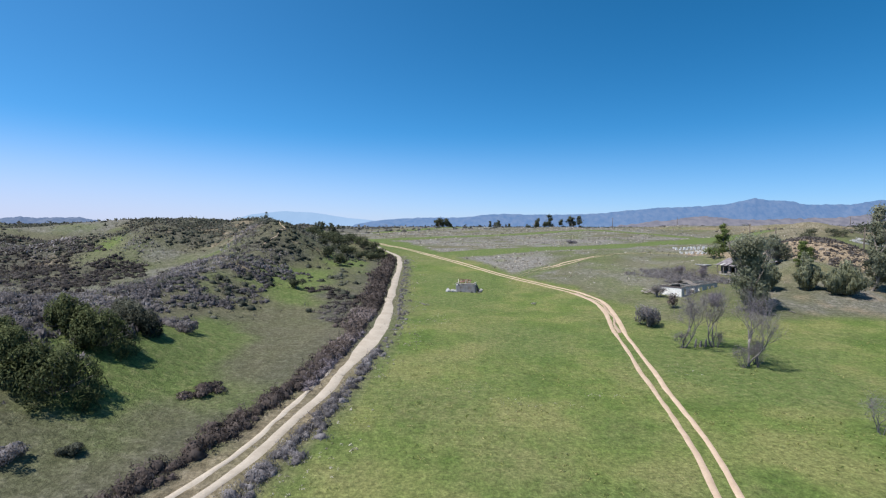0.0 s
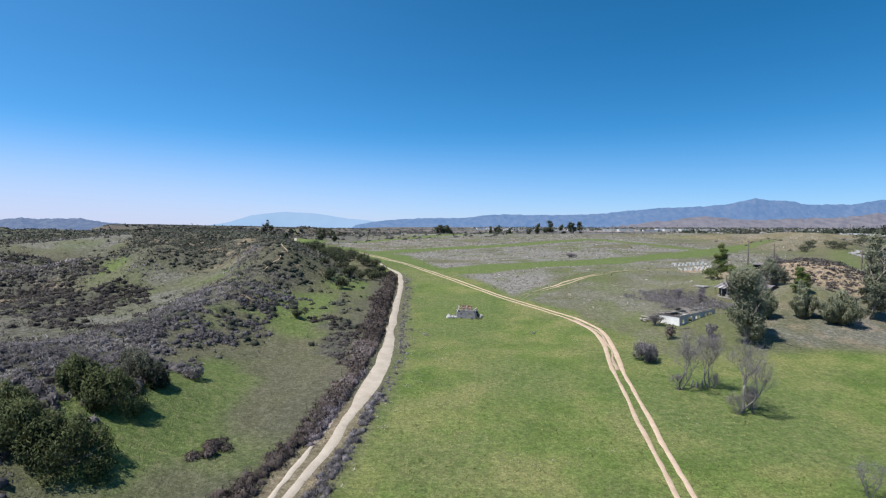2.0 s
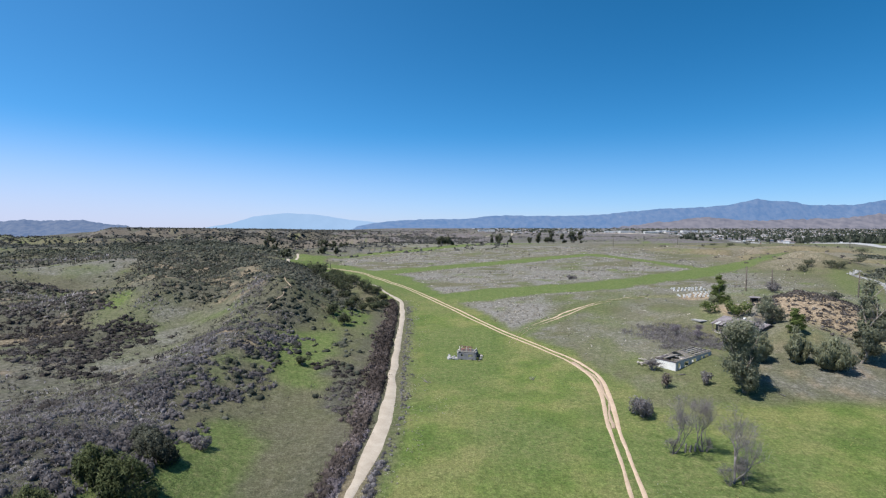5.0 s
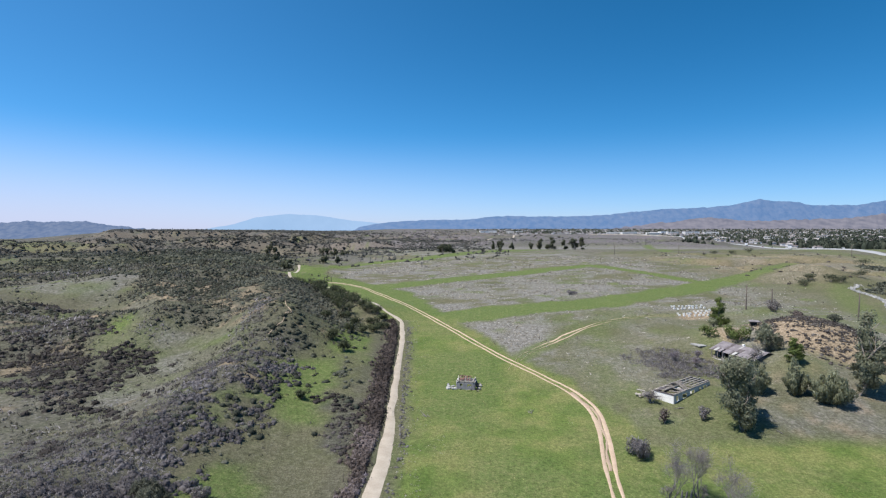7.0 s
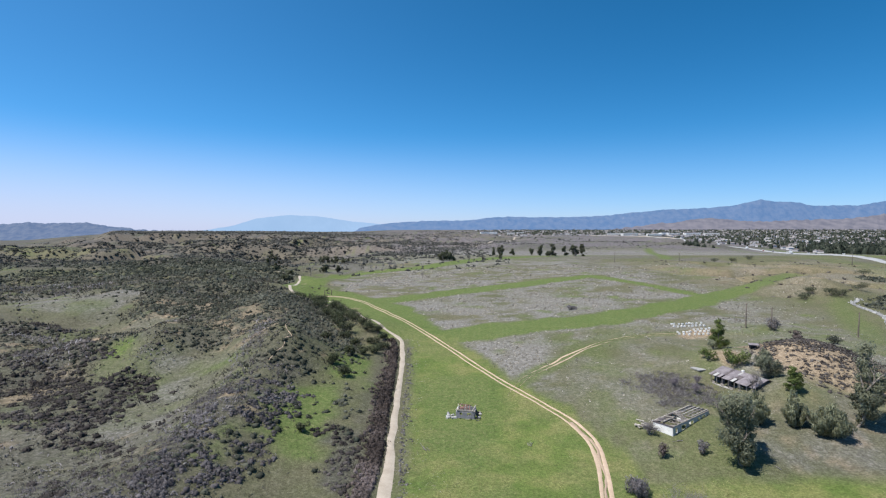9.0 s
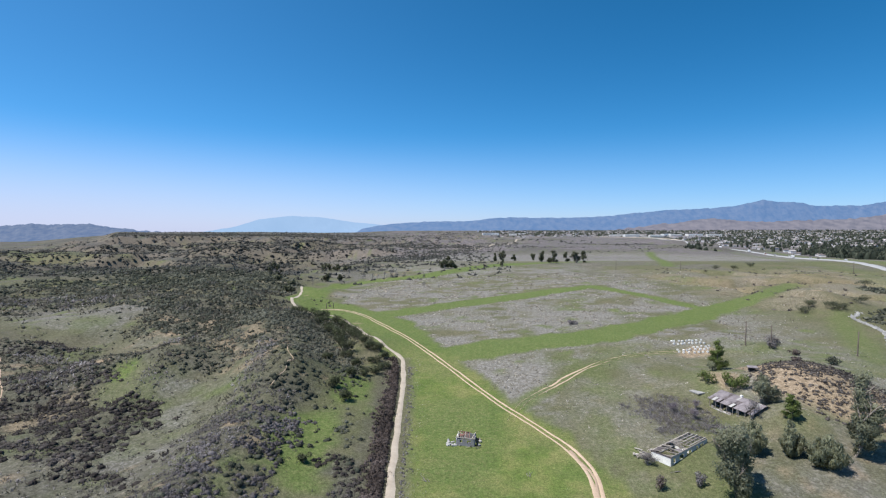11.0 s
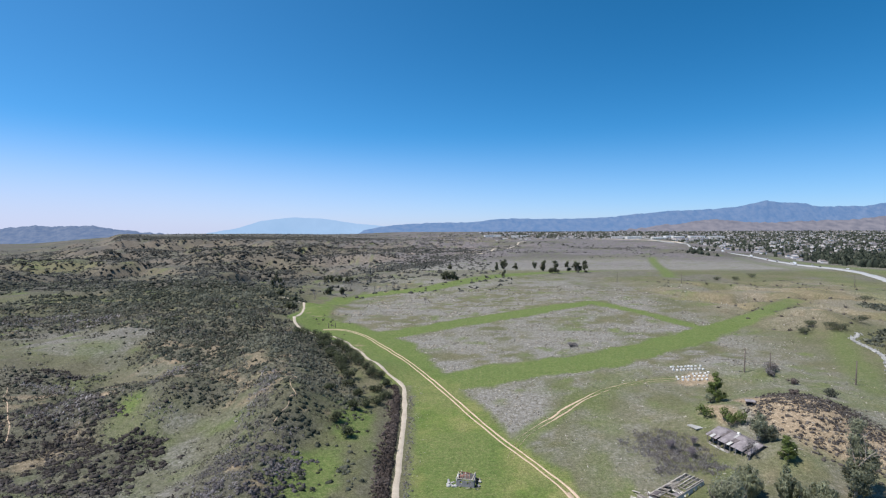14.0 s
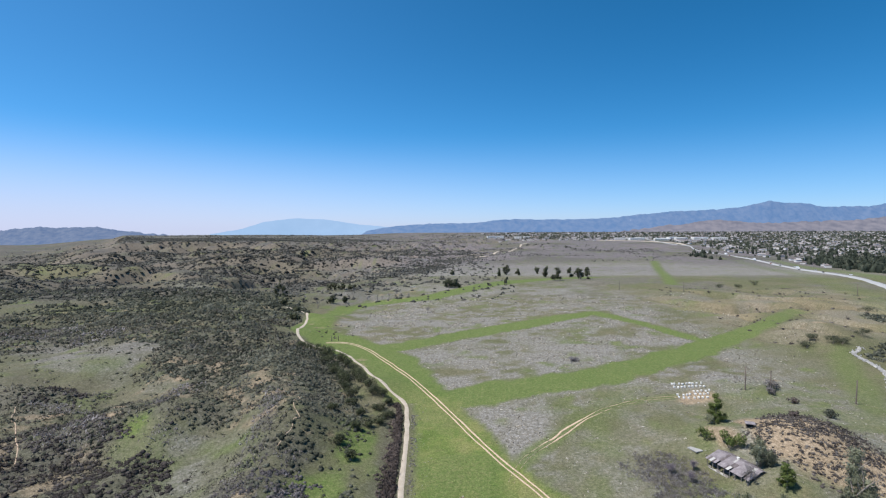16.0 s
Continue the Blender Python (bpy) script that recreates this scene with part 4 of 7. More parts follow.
def build_backdrop():
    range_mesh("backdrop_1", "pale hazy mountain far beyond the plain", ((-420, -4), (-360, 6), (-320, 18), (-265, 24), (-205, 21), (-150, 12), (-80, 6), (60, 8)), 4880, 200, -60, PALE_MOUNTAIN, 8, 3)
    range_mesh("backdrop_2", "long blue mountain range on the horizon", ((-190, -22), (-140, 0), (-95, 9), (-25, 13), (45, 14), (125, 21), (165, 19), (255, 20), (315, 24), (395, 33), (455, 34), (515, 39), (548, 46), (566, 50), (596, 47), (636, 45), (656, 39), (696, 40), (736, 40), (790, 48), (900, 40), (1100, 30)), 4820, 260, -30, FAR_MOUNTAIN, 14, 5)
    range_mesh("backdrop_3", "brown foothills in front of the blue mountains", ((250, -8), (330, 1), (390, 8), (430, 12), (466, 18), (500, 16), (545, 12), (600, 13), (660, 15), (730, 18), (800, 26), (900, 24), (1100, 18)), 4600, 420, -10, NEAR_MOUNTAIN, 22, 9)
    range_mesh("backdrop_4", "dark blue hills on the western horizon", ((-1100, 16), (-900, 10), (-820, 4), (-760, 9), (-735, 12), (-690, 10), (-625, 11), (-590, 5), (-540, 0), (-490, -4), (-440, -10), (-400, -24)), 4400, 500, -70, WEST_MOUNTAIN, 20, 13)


# ---- plants ----
def clump(n_leaf, seed, flat=0.8):
    """Places of the sprays of one unit bush: a few rounded lobes over a half dome."""
    r = np.random.default_rng(seed)
    lobes = r.normal(size=(7, 3)) * (0.42, 0.42, 0.2) + (0, 0, 0.36)
    pick = lobes[r.integers(0, 7, n_leaf)]
    d = r.normal(size=(n_leaf, 3))
    d /= np.linalg.norm(d, axis=1, keepdims=True)
    p = pick + d * r.uniform(0.3, 0.72, (n_leaf, 1))
    p[:, 2] = np.abs(p[:, 2]) * flat + 0.04
    return p


def dome(seed, sides=8):
    """A small lumpy dome of unit radius and height: the dense inside of a bush."""
    r = np.random.default_rng(seed)
    v = [(r.uniform(-0.1, 0.1), r.uniform(-0.1, 0.1), 0.9)]
    rings = ((0.74, 0.5), (0.42, 0.84), (-0.05, 0.88)) if sides > 5 else ((0.6, 0.66), (-0.05, 0.88)) if sides > 4 else ((-0.05, 0.95),)
    for up, out in rings:
        for k in range(sides):
            t = (k + r.uniform(-0.35, 0.35)) * 2 * math.pi / sides
            q = r.uniform(0.55, 1.25)
            v.append((math.cos(t) * out * q, math.sin(t) * out * q, up * r.uniform(0.7, 1.2)))
    f = []
    for k in range(sides):
        j = (k + 1) % sides
        f.append((0, 1 + k, 1 + j))
        for ring in range(1, 1 + sides * (len(rings) - 1), sides):
            f += [(ring + k, ring + sides + k, ring + sides + j), (ring + k, ring + sides + j, ring + j)]
    return np.array(v), np.array(f)


def bushes(geo, x, y, r, tall, leaves, leaf=0.3, tone=None, aspect=1.0, upright=0.0, core=True, up=0.15):
    """Many bushes in one go: at x, y, of radius r and height tall."""
    n = len(x)
    if not n:
        return
    z = land(x, y)
    kinds = [clump(leaves, 100 + k) for k in range(14)]
    cores = [dome(300 + k, 8 if leaves > 9 else 5 if leaves > 1 else 4) for k in range(14)]
    kind = rng.integers(0, 14, n)
    turn = rng.uniform(0, 2 * math.pi, n)
    stretch = rng.uniform(0.75, 1.6, n)
    tone = rng.uniform(0, 1, n) if tone is None else tone

    def spread(p, s):
        c, d = np.cos(turn[s])[:, None], np.sin(turn[s])[:, None]
        px = (p[None, :, 0] * c * stretch[s, None] - p[None, :, 1] * d) * r[s, None]
        py = (p[None, :, 0] * d * stretch[s, None] + p[None, :, 1] * c) * r[s, None]
        return np.stack([px, py, p[None, :, 2] * tall[s, None]], -1)

    for k in range(14):
        s = np.flatnonzero(kind == k)
        if not len(s):
            continue
        foot = np.stack([x[s], y[s], z[s] - 0.05], -1)[:, None]
        size = np.stack([r[s], r[s], tall[s]], -1)[:, None]
        if core:
            v, f = cores[k]
            p = spread(v * (0.76, 0.76, 0.74), s)
            out = p / size ** 2 * size.mean(-1, keepdims=True)
            out = out / (np.linalg.norm(out, axis=-1, keepdims=True) + 1e-9)
            ids = (np.arange(len(s)) * len(v))[:, None, None] + f[None]
            # core a little darker, paler upwards: inner shade and lit top in the tone
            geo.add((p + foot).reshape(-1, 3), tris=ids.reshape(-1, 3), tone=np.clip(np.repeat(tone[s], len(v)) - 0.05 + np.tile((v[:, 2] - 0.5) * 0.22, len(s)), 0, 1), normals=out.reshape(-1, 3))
        p = kinds[k]
        q = spread(p, s)
        # sprays too grow paler with height, a lit top put into their tone
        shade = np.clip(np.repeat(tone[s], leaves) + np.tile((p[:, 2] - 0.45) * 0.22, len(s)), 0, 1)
        face = q / size + (0, 0, up)
        geo.sprays((q + foot).reshape(-1, 3), np.repeat(r[s] * leaf, leaves), shade, aspect, upright, face.reshape(-1, 3))


def scatter(n, x0, x1, y0, y1, chance, seed):
    """Random places in a rectangle, kept with the chance given by a function of x, y."""
    r = np.random.default_rng(seed)
    x, y = r.uniform(x0, x1, n), r.uniform(y0, y1, n)
    keep = r.uniform(0, 1, n) < chance(x, y)
    return x[keep], y[keep]


def limbs(geo, base, way, length, radius, depth, r, tips, bend=0.25, fork=3, spread=0.7, lift=0.1):
    """A limb and its forks, tapering; the ends are gathered in tips."""
    steps = 5
    p, pts = np.array(base, float), [np.array(base, float)]
    w = np.array(way, float)
    for _ in range(steps):
        w = w + r.normal(size=3) * bend * 0.5 + (0, 0, lift)
        w /= np.linalg.norm(w)
        p = p + w * length / steps
        pts.append(p)
    geo.tube(pts, np.linspace(radius, radius * 0.55, steps + 1), 6 if radius > 0.06 else 3)
    if depth == 0:
        tips.append((pts[-1], w))
        tips.append((pts[-3], w))
        return
    for k in range(fork):
        at = pts[-1] if k == 0 else pts[r.integers(2, steps + 1)]
        d = r.normal(size=3)
        d[2] = abs(d[2]) * 0.4
        nw = w + d * spread
        limbs(geo, at, nw / np.linalg.norm(nw), length * r.uniform(0.55, 0.8), radius * 0.52, depth - 1, r, tips, bend, fork, spread, lift)


def tree(name, x, y, tall, wide, leaf_mat, label, category="tree", seed=1, leaves=2600, leaf=0.32, trunk=0.3, shape="open", bare_to=0.2, group="", droop=0.0, bark=None):
    """A leafy tree: tapered trunk with limbs, and a crown of many small sprays round the limbs' ends."""
    r = np.random.default_rng(seed)
    t = root(name, x, y, 0, 0.15, label, category, group)
    g, tips = Geo(), []
    if shape == "cone":
        h = np.linspace(0, tall, 8)
        path = np.c_[np.cumsum(r.normal(size=8) * 0.06), np.cumsum(r.normal(size=8) * 0.06), h]
        g.tube(path, np.linspace(trunk, 0.03, 8), 8)
        for k in range(46):
            f = r.uniform(bare_to, 0.98)
            a = r.uniform(0, 2 * math.pi)
            out = wide / 2 * (1 - f) ** 0.75 * r.uniform(0.6, 1.1) + 0.15
            p0 = np.array([np.interp(f * tall, h, path[:, 0]), np.interp(f * tall, h, path[:, 1]), f * tall])
            p1 = p0 + (math.cos(a) * out, math.sin(a) * out, out * 0.25)
            g.tube([p0, (p0 + p1) / 2 + (0, 0, 0.05), p1], [0.05, 0.035, 0.012], 4)
            tips += [(p1, p1 - p0), ((p0 + p1) / 2, p1 - p0)]
    elif shape == "broom":
        for k in range(34):
            a, d = r.uniform(0, 2 * math.pi), math.sqrt(r.uniform(0, 1)) * wide / 2
            top = np.array([math.cos(a) * d, math.sin(a) * d, tall * (1 - 0.55 * (2 * d / wide) ** 2) * r.uniform(0.6, 1.0)])
            g.tube([top * (0.08, 0.08, 0), top * (0.55, 0.55, 0.45), top], [trunk * 0.4, 0.05, 0.012], 5)
            tips += [(top * (f ** 0.7, f ** 0.7, f), top) for f in np.linspace(0.22, 1, 9)]
    else:
        stems = 1 if shape == "open" else r.integers(3, 6)
        for _ in range(stems):
            way = np.array([r.normal() * 0.14, r.normal() * 0.14, 1]) if stems == 1 else np.array([r.normal() * 0.6, r.normal() * 0.6, 1])
            limbs(g, (r.normal() * 0.1 * (stems > 1), r.normal() * 0.1 * (stems > 1), 0), way / np.linalg.norm(way), tall * (0.42 if stems == 1 else 0.34), trunk, 3, r, tips, 0.2, 3, 0.62)
    part("trunk", g, bark or BARK, t, "", True)
    pts = np.array([p for p, _ in tips])
    if shape not in ("cone", "broom"):
        lo, hi = pts[:, 2].min(), pts[:, 2].max()
        pts[:, 2] = bare_to * tall + (pts[:, 2] - lo) / (hi - lo + 1e-6) * tall * (0.96 - bare_to)
        span = np.percentile(np.hypot(pts[:, 0], pts[:, 1]), 88) + 1e-6
        pts[:, :2] *= wide / 2 * 0.85 / span
    c = Geo()
    size = np.ones(len(pts))
    if shape == "open":
        pts = pts[r.permutation(len(pts))[:30]]
        pts[:, :2] *= (1.25 - 0.75 * pts[:, 2:] / tall)
        size = r.uniform(0.45, 1.25, len(pts))
    which = (r.random(leaves) ** 1.15 * len(pts)).astype(int)
    pick = pts[which]
    spread = wide * {"cone": 0.055, "open": 0.07, "broom": 0.042}.get(shape, 0.05)
    pos = pick + r.normal(size=(leaves, 3)) * (spread, spread, spread * 0.8) * size[which][:, None]
    if droop and shape != "broom":
        pos[:, 2] -= np.abs(r.normal(size=leaves)) * droop * np.clip(np.hypot(pos[:, 0], pos[:, 1]) / (wide / 2), 0, 1.3)
    pos[:, 2] = np.clip(pos[:, 2], 0.15, None)
    tone = np.clip(0.5 + 0.35 * (fnoise(pos[:, 0] * 10 + 50 * seed, pos[:, 2] * 10 + pos[:, 1] * 7, 14, seed) - 0.5) * 2 + r.normal(size=leaves) * 0.08 + r.uniform(-0.2, 0.2, len(pts))[which], 0, 1)
    heart = np.array([0, 0, tall * 0.45])
    c.sprays(pos, leaf, tone, 1.35 if not droop else 2.8 if shape == "broom" else 2.3, 0.0 if not droop else 1.0, (pos - heart) * (1 / wide, 1 / wide, 0.8 / tall) + (pos - pick) * 0.8 / spread * 0.3)
    part("crown", c, leaf_mat, t)
    return t


def bare_tree(x, y, tall, wide, label, seed, trunk=0.16, group="", twig=420, material=None, name="bare_tree", stems=2):
    """A leafless tree: limbs forking into a haze of thin twigs."""
    r = np.random.default_rng(seed)
    t = root(name, x, y, 0, 0.15, label, "bare tree", group)
    g, tips = Geo(), []
    for _ in range(stems):
        way = np.array([r.normal() * 0.25, r.normal() * 0.25, 1])
        limbs(g, (r.normal() * 0.12, r.normal() * 0.12, 0), way / np.linalg.norm(way), tall * 0.36, trunk, 4 if twig > 600 and stems < 4 else 3, r, tips, 0.3, 3, 0.6, 0.12)
    part("trunk", g, DEAD_BARK, t, "", True)
    pts = np.array([p for p, _ in tips])
    c = Geo()
    pick = pts[r.integers(0, len(pts), twig)] + r.normal(size=(twig, 3)) * (wide * 0.03, wide * 0.03, tall * 0.02)
    end = pick + r.normal(size=(twig, 3)) * (wide * 0.11, wide * 0.11, tall * 0.07) + (0, 0, tall * 0.05)
    side = np.cross(end - pick, r.normal(size=(twig, 3)))
    side /= np.linalg.norm(side, axis=1, keepdims=True)
    side *= 0.011
    k = np.arange(twig)[:, None] * 3
    c.add(np.stack([pick - side, pick + side, end], 1), tris=k + [0, 1, 2], tone=np.repeat(r.uniform(0, 1, twig), 3))
    part("twig_crown", c, material or TWIGS, t)
    return t


def shrub(name, x, y, wide, tall, material, label, leaves=500, leaf=0.14, seed=1, group="", lobes=9, upright=0.0, aspect=1.2, category="shrub"):
    """One large bush: several stems at the base, lobes of small sprays, uneven outline."""
    r = np.random.default_rng(seed)
    t = root(name, x, y, 0, 0.1, label, category, group)
    g = Geo()
    if lobes > 20:
        a, d = r.uniform(0, 2 * math.pi, lobes), np.sqrt(r.uniform(0, 1, lobes)) * 0.42
        tops = np.c_[np.cos(a) * d * wide, np.sin(a) * d * wide, (0.08 + 0.68 * np.sqrt(1 - (d / 0.43) ** 2) * r.uniform(0.6, 1.1, lobes)) * tall]
    else:
        tops = np.c_[np.clip(r.normal(size=(lobes, 2)) * 0.24, -0.3, 0.3) * wide, r.uniform(0.35, 0.78, lobes) * tall]
    girth = 0.26 if lobes <= 20 else 0.12
    for p in tops:
        mid = p * (0.45, 0.45, 0.5) + r.normal(size=3) * 0.05
        g.tube([(p[0] * 0.1, p[1] * 0.1, 0), mid, p], [0.05, 0.04, 0.015], 5)
    part("trunk", g, BARK, t, "", True)
    c = Geo()
    n = int(leaves)
    pick = tops[r.integers(0, lobes, n)]
    d = r.normal(size=(n, 3))
    d /= np.linalg.norm(d, axis=1, keepdims=True)
    pos = pick + d * r.uniform(0.35, 1.0, (n, 1)) ** 0.6 * (wide * girth, wide * girth, tall * 0.3)
    pos[:, 2] = np.clip(pos[:, 2], 0.1, tall * 1.05)
    if lobes > 20:
        pos[:, 2] += np.maximum(land(x + pos[:, 0], y + pos[:, 1]) - float(land(x, y)), -1.5)
    # random tone per spray, plus a shaded foot and lit top painted by height
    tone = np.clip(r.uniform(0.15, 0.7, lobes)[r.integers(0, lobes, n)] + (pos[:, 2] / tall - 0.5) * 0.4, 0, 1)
    c.sprays(pos, leaf, tone, aspect, upright, (pos - pick) / (wide * girth) + (0, 0, 0.25))
    part("foliage", c, material, t)
    return t


# ---- plants that nobody could count ----
def stuff(name, geo, material, label, category):
    return tagged(part(name, geo, material), label, category, kind="stuff")


def graded(g, x, y, r, tall, tone=None, aspect=1.2, upright=0.3, core=True, thin=1.0):
    """Bushes with many fine sprays near the trail and fewer, larger ones far off."""
    tone = rng.uniform(0, 1, len(x)) if tone is None else tone
    far = np.hypot(x, y)
    for lo, hi, leaves, leaf in ((0, 55, 200, 0.085), (55, 80, 90, 0.11), (80, 115, 40, 0.15), (115, 165, 18, 0.21), (165, 230, 8, 0.3), (230, 9999, 3, 0.42)):
        s = (far >= lo) & (far < hi)
        bushes(g, x[s], y[s], r[s], tall[s], max(2, int(leaves * thin)), leaf / thin ** 0.5, tone[s], aspect, upright, core, 0.15 if core else 0.6)


def build_scrub():
    # fine grey sage along the crest and in thickets behind it
    g = Geo()
    x, y = scatter(90000, -250, -26, 24, 300, lambda x, y: cover_sage(x, y) * 0.9 * np.interp(y, (100, 200), (1, 0.6)), 1)
    r = rng.uniform(0.22, 0.6, len(x)) * np.interp(y, (100, 220), (1, 1.5))
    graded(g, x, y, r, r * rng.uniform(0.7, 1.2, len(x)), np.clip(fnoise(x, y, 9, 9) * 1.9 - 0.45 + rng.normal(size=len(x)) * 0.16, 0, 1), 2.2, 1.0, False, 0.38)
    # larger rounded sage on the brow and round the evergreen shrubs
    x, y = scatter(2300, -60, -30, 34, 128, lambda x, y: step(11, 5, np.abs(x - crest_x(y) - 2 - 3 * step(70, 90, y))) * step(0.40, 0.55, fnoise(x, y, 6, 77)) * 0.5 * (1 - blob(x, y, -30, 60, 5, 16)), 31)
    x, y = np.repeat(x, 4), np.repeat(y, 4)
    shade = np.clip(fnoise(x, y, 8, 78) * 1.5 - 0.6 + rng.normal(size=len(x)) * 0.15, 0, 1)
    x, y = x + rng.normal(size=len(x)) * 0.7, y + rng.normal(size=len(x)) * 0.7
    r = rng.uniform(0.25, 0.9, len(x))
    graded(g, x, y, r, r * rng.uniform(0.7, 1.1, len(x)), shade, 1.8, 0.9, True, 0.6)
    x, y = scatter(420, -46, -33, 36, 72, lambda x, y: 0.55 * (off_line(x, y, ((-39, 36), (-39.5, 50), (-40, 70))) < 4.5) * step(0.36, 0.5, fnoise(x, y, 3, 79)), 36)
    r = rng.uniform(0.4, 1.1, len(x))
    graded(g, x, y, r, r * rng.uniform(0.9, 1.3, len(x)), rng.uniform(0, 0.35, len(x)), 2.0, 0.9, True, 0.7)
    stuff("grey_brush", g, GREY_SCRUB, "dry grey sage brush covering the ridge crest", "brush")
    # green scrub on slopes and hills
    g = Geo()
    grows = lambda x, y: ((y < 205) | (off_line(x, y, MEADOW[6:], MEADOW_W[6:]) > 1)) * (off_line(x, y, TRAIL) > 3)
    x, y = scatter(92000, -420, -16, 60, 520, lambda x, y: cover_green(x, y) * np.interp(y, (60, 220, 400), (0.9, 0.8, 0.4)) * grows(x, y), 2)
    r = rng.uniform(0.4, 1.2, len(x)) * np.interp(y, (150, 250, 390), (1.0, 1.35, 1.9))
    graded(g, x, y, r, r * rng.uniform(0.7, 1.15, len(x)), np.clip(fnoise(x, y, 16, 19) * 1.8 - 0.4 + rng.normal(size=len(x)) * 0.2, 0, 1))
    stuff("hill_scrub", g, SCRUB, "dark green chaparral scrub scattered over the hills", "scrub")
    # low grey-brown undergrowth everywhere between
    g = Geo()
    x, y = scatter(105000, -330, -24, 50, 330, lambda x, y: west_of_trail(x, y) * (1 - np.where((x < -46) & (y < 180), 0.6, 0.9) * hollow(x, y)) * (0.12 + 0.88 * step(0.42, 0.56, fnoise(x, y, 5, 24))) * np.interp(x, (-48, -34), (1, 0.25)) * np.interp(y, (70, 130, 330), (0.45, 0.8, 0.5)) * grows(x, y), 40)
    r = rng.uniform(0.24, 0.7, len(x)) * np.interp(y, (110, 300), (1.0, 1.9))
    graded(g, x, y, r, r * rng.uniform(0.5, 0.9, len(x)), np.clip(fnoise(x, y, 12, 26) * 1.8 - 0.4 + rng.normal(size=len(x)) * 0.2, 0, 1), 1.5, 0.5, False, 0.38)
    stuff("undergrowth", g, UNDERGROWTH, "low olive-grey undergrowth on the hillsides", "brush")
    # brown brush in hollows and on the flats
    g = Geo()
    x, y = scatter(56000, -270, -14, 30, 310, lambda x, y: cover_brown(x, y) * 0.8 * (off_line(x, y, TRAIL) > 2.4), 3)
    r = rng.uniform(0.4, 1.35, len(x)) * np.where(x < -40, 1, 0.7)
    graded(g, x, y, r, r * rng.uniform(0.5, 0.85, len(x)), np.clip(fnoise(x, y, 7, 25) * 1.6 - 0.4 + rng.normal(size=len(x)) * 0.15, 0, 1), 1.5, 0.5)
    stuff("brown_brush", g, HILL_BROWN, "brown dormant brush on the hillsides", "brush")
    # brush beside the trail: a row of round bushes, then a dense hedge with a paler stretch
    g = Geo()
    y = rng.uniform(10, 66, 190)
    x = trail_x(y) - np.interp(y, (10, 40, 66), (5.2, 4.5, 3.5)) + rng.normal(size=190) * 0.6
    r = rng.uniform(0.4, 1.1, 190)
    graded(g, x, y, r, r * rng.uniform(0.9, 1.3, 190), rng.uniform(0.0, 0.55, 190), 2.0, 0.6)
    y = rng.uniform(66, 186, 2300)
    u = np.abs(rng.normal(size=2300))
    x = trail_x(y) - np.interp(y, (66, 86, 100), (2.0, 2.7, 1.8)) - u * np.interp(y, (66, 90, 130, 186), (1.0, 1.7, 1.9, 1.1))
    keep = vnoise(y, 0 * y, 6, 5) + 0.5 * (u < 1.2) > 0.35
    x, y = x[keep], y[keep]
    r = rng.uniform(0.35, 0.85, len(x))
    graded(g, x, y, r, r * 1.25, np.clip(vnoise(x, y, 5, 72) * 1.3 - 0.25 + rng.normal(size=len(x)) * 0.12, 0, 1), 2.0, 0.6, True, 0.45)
    stuff("roadside_brush", g, BROWN_SCRUB, "dense reddish brown brush hedging the trail", "brush")
    g = Geo()
    y = rng.uniform(54, 80, 190)
    x = trail_x(y) - 1.9 - np.abs(rng.normal(size=190)) * 1.0
    r = rng.uniform(0.3, 0.65, 190)
    graded(g, x, y, r, r * 1.1, None, 2.6, 1.0)
    stuff("lilac_brush", g, LILAC, "pale lilac-grey leafless brush at the trail's edge", "brush")
    g = Geo()
    near = 230
    y = np.concatenate([rng.uniform(14, 70, near), rng.uniform(60, 182, 330)])
    u = np.abs(rng.normal(size=len(y)))
    first = np.arange(len(y)) < near
    x = trail_x(y) + np.where(y < 120, np.interp(y, (20, 70, 86, 100), (1.5, 1.7, 2.6, 1.9)), 1.7) + u * np.where(first, 0.75, 1.0)
    keep = (fnoise(y, 0 * y, 9, 8) > 0.42) | first
    r = np.where(first, rng.uniform(0.25, 0.7, len(y)), rng.uniform(0.15, 0.4, len(y)))
    x, y, r = x[keep], y[keep], r[keep]
    graded(g, x, y, r, r * 1.1, None, 2.4, 0.9, True)
    stuff("verge_brush", g, GREY_SCRUB, "low grey-brown brush on the trail's verge", "brush")
    # the bare mound east of the house, the gullies and the creek bank
    g = Geo()
    x, y = scatter(9000, 78, 145, 112, 182, lambda x, y: step(0.22, 0.5, blob(x, y, 110, 142, 17.5, 21.5)) * 0.8 * (0.3 + 0.7 * step(0.36, 0.5, fnoise(x, y, 4, 31))) * (1 - blob(x, y, 99, 158, 5, 5)) * (1 - 0.7 * blob(x, y, 104, 120, 9, 7)), 4)
    r = rng.uniform(0.3, 0.85, len(x))
    graded(g, x, y, r, r * 0.8)
    x, y = scatter(24000, 170, 345, 262, 470, lambda x, y: east_edge(x, y) * step(0.90, 0.97, gullies(x, y)) * step(0.36, 0.5, fnoise(x, y, 25, 4)) * 0.9 + 0.008, 5)
    r = rng.uniform(0.6, 1.5, len(x))
    bushes(g, x, y, r, r * 0.9, 7, 0.34)
    stuff("mound_scrub", g, MOUND_SCRUB, "small dark shrubs dotted over bare earth banks", "scrub")
    g = Geo()
